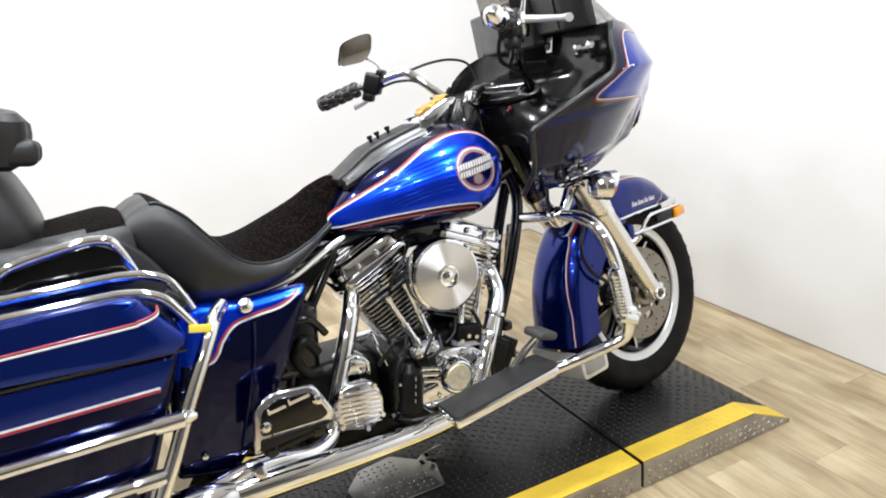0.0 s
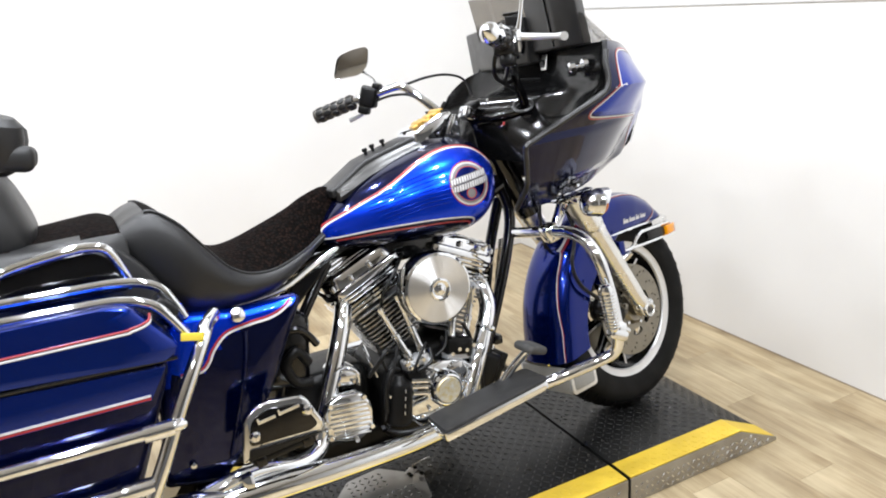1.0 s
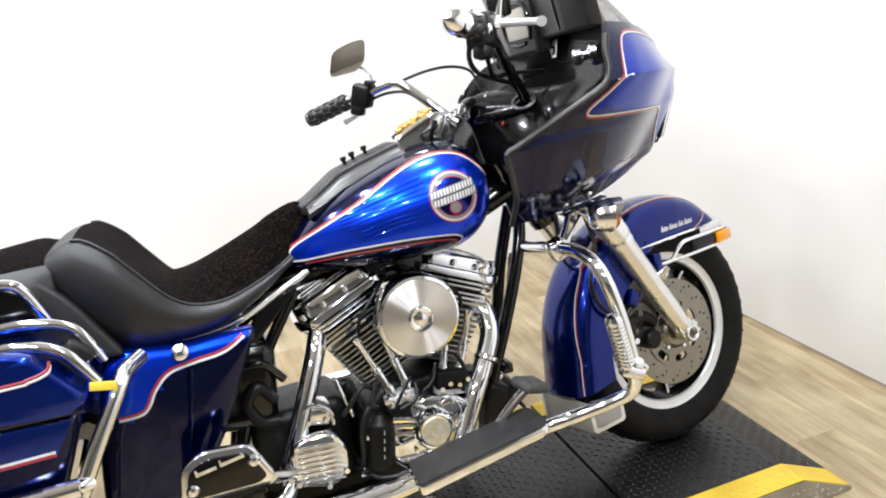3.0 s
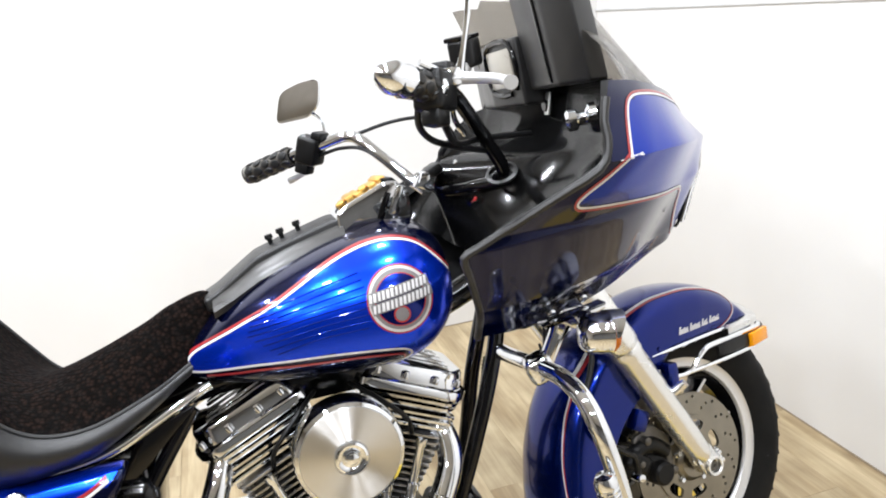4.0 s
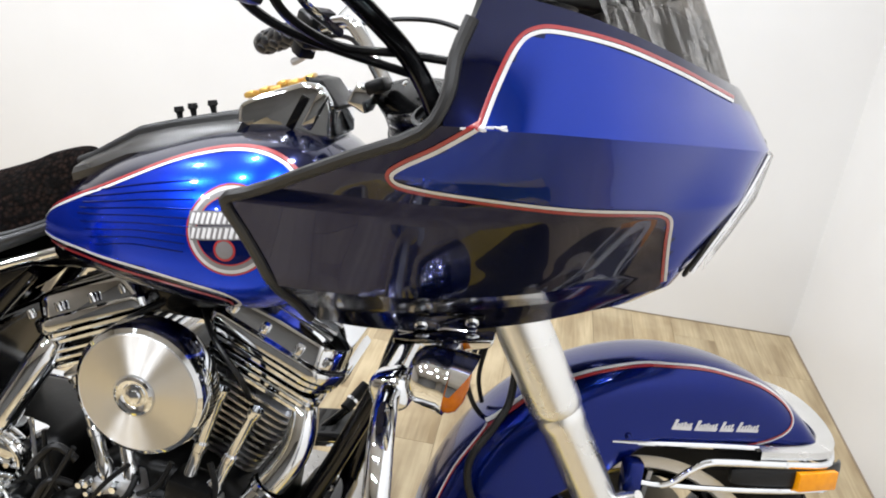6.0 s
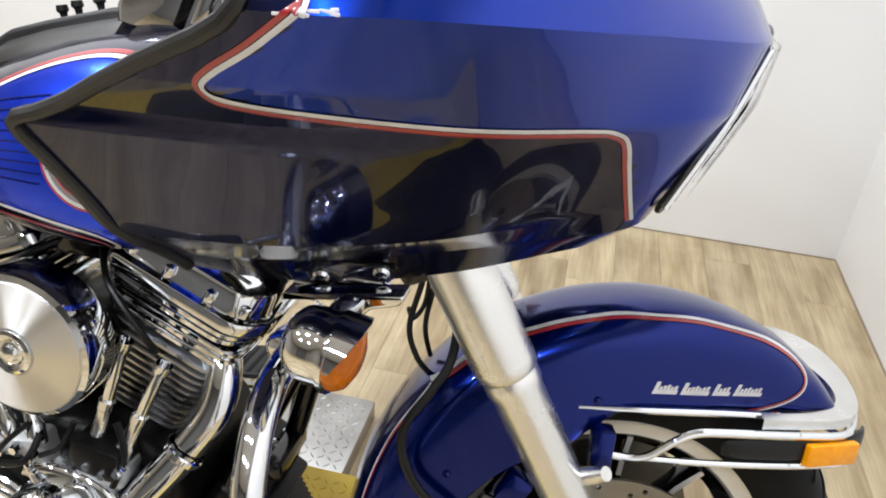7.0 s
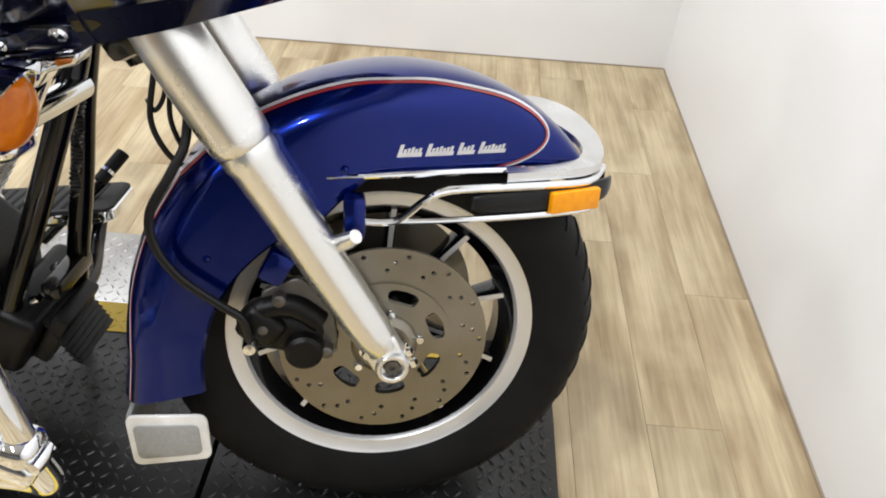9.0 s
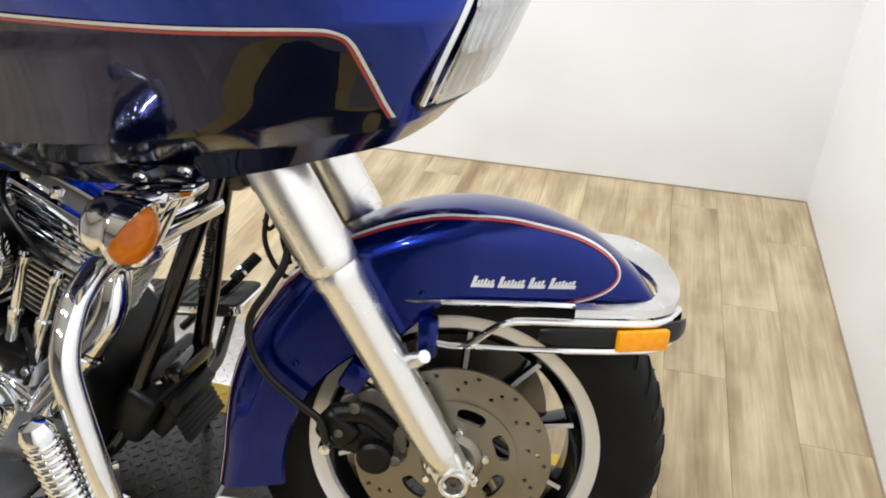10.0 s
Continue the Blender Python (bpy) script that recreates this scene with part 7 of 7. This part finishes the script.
# ---- side cover ----
def side_cover(sgn):
    out = [(-0.305, 0.650), (-0.345, 0.575), (-0.405, 0.455), (-0.500, 0.315), (-0.560, 0.255), (-0.690, 0.280), (-0.660, 0.500), (-0.620, 0.640), (-0.580, 0.668), (-0.45, 0.648)]
    bm = bmesh.new()
    dense = rounded(out, 0.015, 5)
    rings = [[Vector((c[0] * s + -0.49 * (1 - s), sgn * y, c[1] * s + 0.47 * (1 - s))) for c in dense] for s, y in ((1.0, 0.150), (1.0, 0.182), (0.985, 0.192), (0.94, 0.199), (0.8, 0.205), (0.6, 0.208), (0.4, 0.209), (0.2, 0.210), (0.08, 0.210))]
    loft(bm, rings)
    bmesh.ops.subdivide_edges(bm, edges=[e for e in bm.edges if e.calc_length() > 0.02], cuts=2, use_grid_fill=True)
    line = [(-0.700, 0.520), (-0.610, 0.530), (-0.565, 0.532), (-0.545, 0.548), (-0.528, 0.575), (-0.495, 0.603), (-0.440, 0.612), (-0.400, 0.615), (-0.370, 0.622), (-0.335, 0.640), (-0.312, 0.652)]
    for f in bm.faces:
        c = f.calc_center_median()
        if c.z > float(np.interp(c.x, [p[0] for p in line], [p[1] for p in line])):
            f.material_index = 1
    tree = tree_of(bm)
    ob = part("side_cover", bm, (MIDNIGHT, COBALT), bike, "two-tone blue side cover", angle=50)
    if sgn < 0:
        part("pinstripe", ribbon_on(tree, line[1:-1], 0.0050), STRIPE_WHITE, ob)
        part("pinstripe", ribbon_on(tree, line[1:-1], 0.0050, shift=0.0058), STRIPE_RED, ob)
        part("cover_knob", lathe([(0.0, -0.022), (0.012, -0.021), (0.017, -0.017), (0.018, -0.010), (0.014, -0.006), (0.014, 0.004)], (-0.466, -0.200, 0.640), (0, 1, -0.25), sides=28), CHROME, ob, "chrome cover knob")
        part("cover_bolt", lathe([(0.0, -0.009), (0.006, -0.008), (0.009, -0.003), (0.009, 0.004)], (-0.622, -0.210, 0.325), sides=16), CHROME, ob)
        part("cover_rib", tube([(-0.455, -0.206, 0.600), (-0.470, -0.212, 0.52), (-0.500, -0.212, 0.42), (-0.535, -0.208, 0.32)], 0.006, sides=10), MIDNIGHT, ob)
    return ob


side_cover(-1)
side_cover(1)


# ---- saddlebags and their guards ----
def saddlebag(sgn):
    # body: side profile swept across with a tumblehome
    prof = rounded([(-0.640, 0.630), (-0.655, 0.580), (-0.760, 0.330), (-0.80, 0.300), (-1.28, 0.300), (-1.30, 0.34), (-1.30, 0.655), (-0.95, 0.650)], 0.02, 5)
    bm = bmesh.new()
    loft(bm, [[Vector((c[0] * s - 0.97 * (1 - s), sgn * y, c[1] * s + 0.48 * (1 - s))) for c in prof] for y, s in ((0.17, 0.97), (0.18, 1.0), (0.37, 1.0), (0.388, 0.99), (0.396, 0.965), (0.40, 0.90), (0.402, 0.6), (0.402, 0.2))])
    ob = part("saddlebag", bm, MIDNIGHT, bike, "glossy blue hard saddlebag with pinstripes", angle=40)
    # bright upper field of the body, slightly proud
    fld = plate([(-0.652, 0.622), (-0.690, 0.562), (-1.29, 0.566), (-1.29, 0.645), (-0.95, 0.641)], sgn * 0.4015 if sgn > 0 else -0.4045, sgn * 0.4045 if sgn > 0 else -0.4015, 0.0008)
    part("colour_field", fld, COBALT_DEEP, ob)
    lid_prof = rounded([(-0.618, 0.660), (-0.632, 0.632), (-0.95, 0.655), (-1.32, 0.660), (-1.32, 0.74), (-1.25, 0.762), (-0.735, 0.762), (-0.690, 0.750)], 0.012, 4)
    bm = bmesh.new()
    loft(bm, [[Vector((c[0] * s - 0.97 * (1 - s), sgn * y, c[1] * s + 0.68 * (1 - s))) for c in lid_prof] for y, s in ((0.16, 0.98), (0.17, 1.0), (0.385, 1.0), (0.404, 0.985), (0.41, 0.955), (0.412, 0.7), (0.412, 0.3))])
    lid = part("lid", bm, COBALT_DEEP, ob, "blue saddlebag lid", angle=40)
    part("lid_seam", tube([(-0.628, sgn * 0.405, 0.634), (-0.95, sgn * 0.408, 0.648), (-1.30, sgn * 0.408, 0.655)], 0.004, sides=8), BLACK_GLOSS, ob)
    for z0, z1, mt in ((0.5645, 0.5690, STRIPE_RED), (0.5700, 0.5745, STRIPE_WHITE)):
        part("pinstripe", plate([(-0.690, z0), (-0.690, z1), (-1.29, z1 + 0.004), (-1.29, z0 + 0.004)], sgn * 0.405 - 0.0015, sgn * 0.405 + 0.0015, 0), mt, ob)
    for dz, mt in ((0.0, STRIPE_RED), (-0.0058, STRIPE_WHITE)):
        part("pinstripe", tube([(-0.662, sgn * 0.404, 0.733 + dz), (-0.668, sgn * 0.4105, 0.720 + dz), (-0.700, sgn * 0.4115, 0.712 + dz), (-0.76, sgn * 0.4118, 0.710 + dz), (-1.25, sgn * 0.4118, 0.712 + dz)], 0.0026, sides=8), mt, ob)
    part("bag_latch", lathe([(0, 0.010), (0.008, 0.009), (0.011, 0.004), (0.011, -0.003)], (-0.985, sgn * 0.404, 0.600), (0, sgn, 0), sides=14), CHROME, ob)
    # top rail of the lid
    part("lid_rail", tube([(-0.600, sgn * 0.372, 0.668), (-0.622, sgn * 0.372, 0.705), (-0.650, sgn * 0.368, 0.738), (-0.700, sgn * 0.366, 0.757), (-0.80, sgn * 0.366, 0.764), (-1.25, sgn * 0.368, 0.770)], 0.0105, sides=14), CHROME, ob, "chrome saddlebag lid rail")
    part("lid_rail", tube([(-0.590, sgn * 0.318, 0.690), (-0.606, sgn * 0.318, 0.728), (-0.632, sgn * 0.312, 0.764), (-0.690, sgn * 0.310, 0.784), (-0.80, sgn * 0.310, 0.790), (-1.25, sgn * 0.312, 0.794)], 0.010, sides=14), CHROME, ob)
    part("rail_joint", block((0.055, 0.060, 0.034), (-0.628, sgn * 0.325, 0.720), 0.010, (0, 48, 0)), BLACK_PLASTIC, ob)
    part("rail_joint", lathe([(0, -0.02), (0.012, -0.018), (0.014, 0), (0.014, 0.02)], (-0.622, sgn * 0.335, 0.705), (0, 1, 0), sides=16), CHROME, ob)
    part("grab_rail", tube([(-0.672, sgn * 0.255, 0.765), (-0.700, sgn * 0.27, 0.842), (-0.735, sgn * 0.275, 0.862), (-0.80, sgn * 0.277, 0.860), (-0.90, sgn * 0.277, 0.842), (-0.95, sgn * 0.27, 0.80)], 0.010, sides=14), CHROME, ob, "chrome grab rail")
    part("rail_filler", plate(rounded([(-0.676, 0.760), (-0.702, 0.832), (-0.735, 0.853), (-0.80, 0.850), (-0.93, 0.828), (-0.98, 0.770)], 0.015), sgn * 0.262 - 0.006, sgn * 0.262 + 0.006, 0.004), BLACK_GLOSS, ob, "black gloss panel under the grab rail")
    part("yellow_tag", block((0.044, 0.003, 0.016), (-0.592, sgn * 0.392, 0.664), 0.001, (0, 12, 0)), YELLOW_TAG, ob, "yellow paper tag")
    # guard: upright and three rails
    up = part("bag_guard", tube([(-0.530, sgn * 0.30, 0.678), (-0.556, sgn * 0.345, 0.668), (-0.575, sgn * 0.372, 0.640), (-0.640, sgn * 0.405, 0.535), (-0.700, sgn * 0.425, 0.425), (-0.755, sgn * 0.430, 0.330), (-0.80, sgn * 0.41, 0.26)], 0.0150, sides=18), CHROME, ob, "chrome saddlebag guard")
    for z, x in ((0.505, -0.655), (0.402, -0.712)):
        part("guard_rail", tube([(x, sgn * 0.418, z), (x - 0.06, sgn * 0.432, z + 0.004), (-1.30, sgn * 0.44, z + 0.012)], 0.0125, sides=16), CHROME, up)
        part("rail_sleeve", lathe([(0.0125, -0.03), (0.017, -0.028), (0.017, 0.028), (0.0125, 0.03)], (x - 0.035, sgn * 0.428, z + 0.002), (1, 0, 0), sides=18), CHROME, up)
    return ob


# a darker copy of the tank's cobalt, for bag lid and upper field
COBALT_DEEP = material("darker_cobalt_metallic", (0.001, 0.024, 0.27), 0.18, 0.88, color2=(0.001, 0.021, 0.24), scale=1800, coat=0.7, rough2=0.27, coat_rough=0.015, spec=0.2)
saddlebag(-1)
saddlebag(1)

# ---- rear wheel and fender ----
rw = part("rear_wheel", lathe([(0.03, -0.08), (0.05, -0.08), (0.05, 0.08), (0.03, 0.08)], (-0.82, 0, 0.328), sides=32), BLACK_GLOSS, bike, "rear wheel")
part("tyre", lathe([(0.205, -0.045), (0.24, -0.066), (0.275, -0.068), (0.305, -0.052), (0.322, -0.02), (0.324, 0.0), (0.322, 0.02), (0.305, 0.052), (0.275, 0.068), (0.24, 0.066), (0.205, 0.045), (0.205, -0.045)], (-0.82, 0, 0.328), sides=64), RUBBER, rw)
part("rim", lathe([(0.17, -0.04), (0.215, -0.048), (0.222, -0.04), (0.205, 0.0), (0.222, 0.04), (0.215, 0.048), (0.17, 0.04), (0.17, -0.04)], (-0.82, 0, 0.328), sides=64), BRUSHED, rw)
rf = bmesh.new()
rings = []
for k in range(25):
    a = radians(25 + 160 * k / 24)
    rings.append([Vector((-0.82 + r * math.cos(a), y, 0.34 + r * math.sin(a))) for y, r in ((-0.10, 0.24), (-0.10, 0.33), (-0.07, 0.375), (0, 0.39), (0.07, 0.375), (0.10, 0.33), (0.10, 0.24), (0.094, 0.24), (0.094, 0.33), (0.066, 0.37), (0, 0.384), (-0.066, 0.37), (-0.094, 0.33), (-0.094, 0.24))])
loft(rf, rings)
part("rear_fender", rf, NAVY, bike, "deep blue rear fender")


# ---------------- floor planks ----------------
PW, PL, GAP = 0.152, 0.914, 0.0006
rnd = random.Random(11)
shapes = {}


def plank_mesh(length):
    key = round(length, 3)
    if key not in shapes:
        bm = block((PW - GAP, length - GAP, 0.006), (0, 0, 0), 0)
        top = [e for e in bm.edges if all(v.co.z > 0 for v in e.verts)]
        bmesh.ops.bevel(bm, geom=top, offset=0.0005, segments=1, affect="EDGES")
        me = bpy.data.meshes.new("plank")
        bm.to_mesh(me)
        bm.free()
        me.materials.append(OAK)
        shapes[key] = me
    return shapes[key]


col = 0
x = WALL_X - PW / 2 - 0.004
rest = bmesh.new()
while x > X0:
    y = WALL_Y - 0.004
    length = (0.32, 0.72, 0.14, 0.55, 0.86, 0.43)[col % 6]
    while y > Y0:
        if x > -3.3 and y > -3.2:
            ob = new("plank", plank_mesh(length))
            ob.parent = floor
            ob.location = (x, y - length / 2, FLOOR - 0.003)
        else:
            block((PW - GAP, length - GAP, 0.006), (x, y - length / 2, FLOOR - 0.003), 0, bm=rest)
        y -= length
        length = PL
    x -= PW
    col += 1
part("plank", rest, OAK, floor, smooth=False)["kind"] = "stuff"
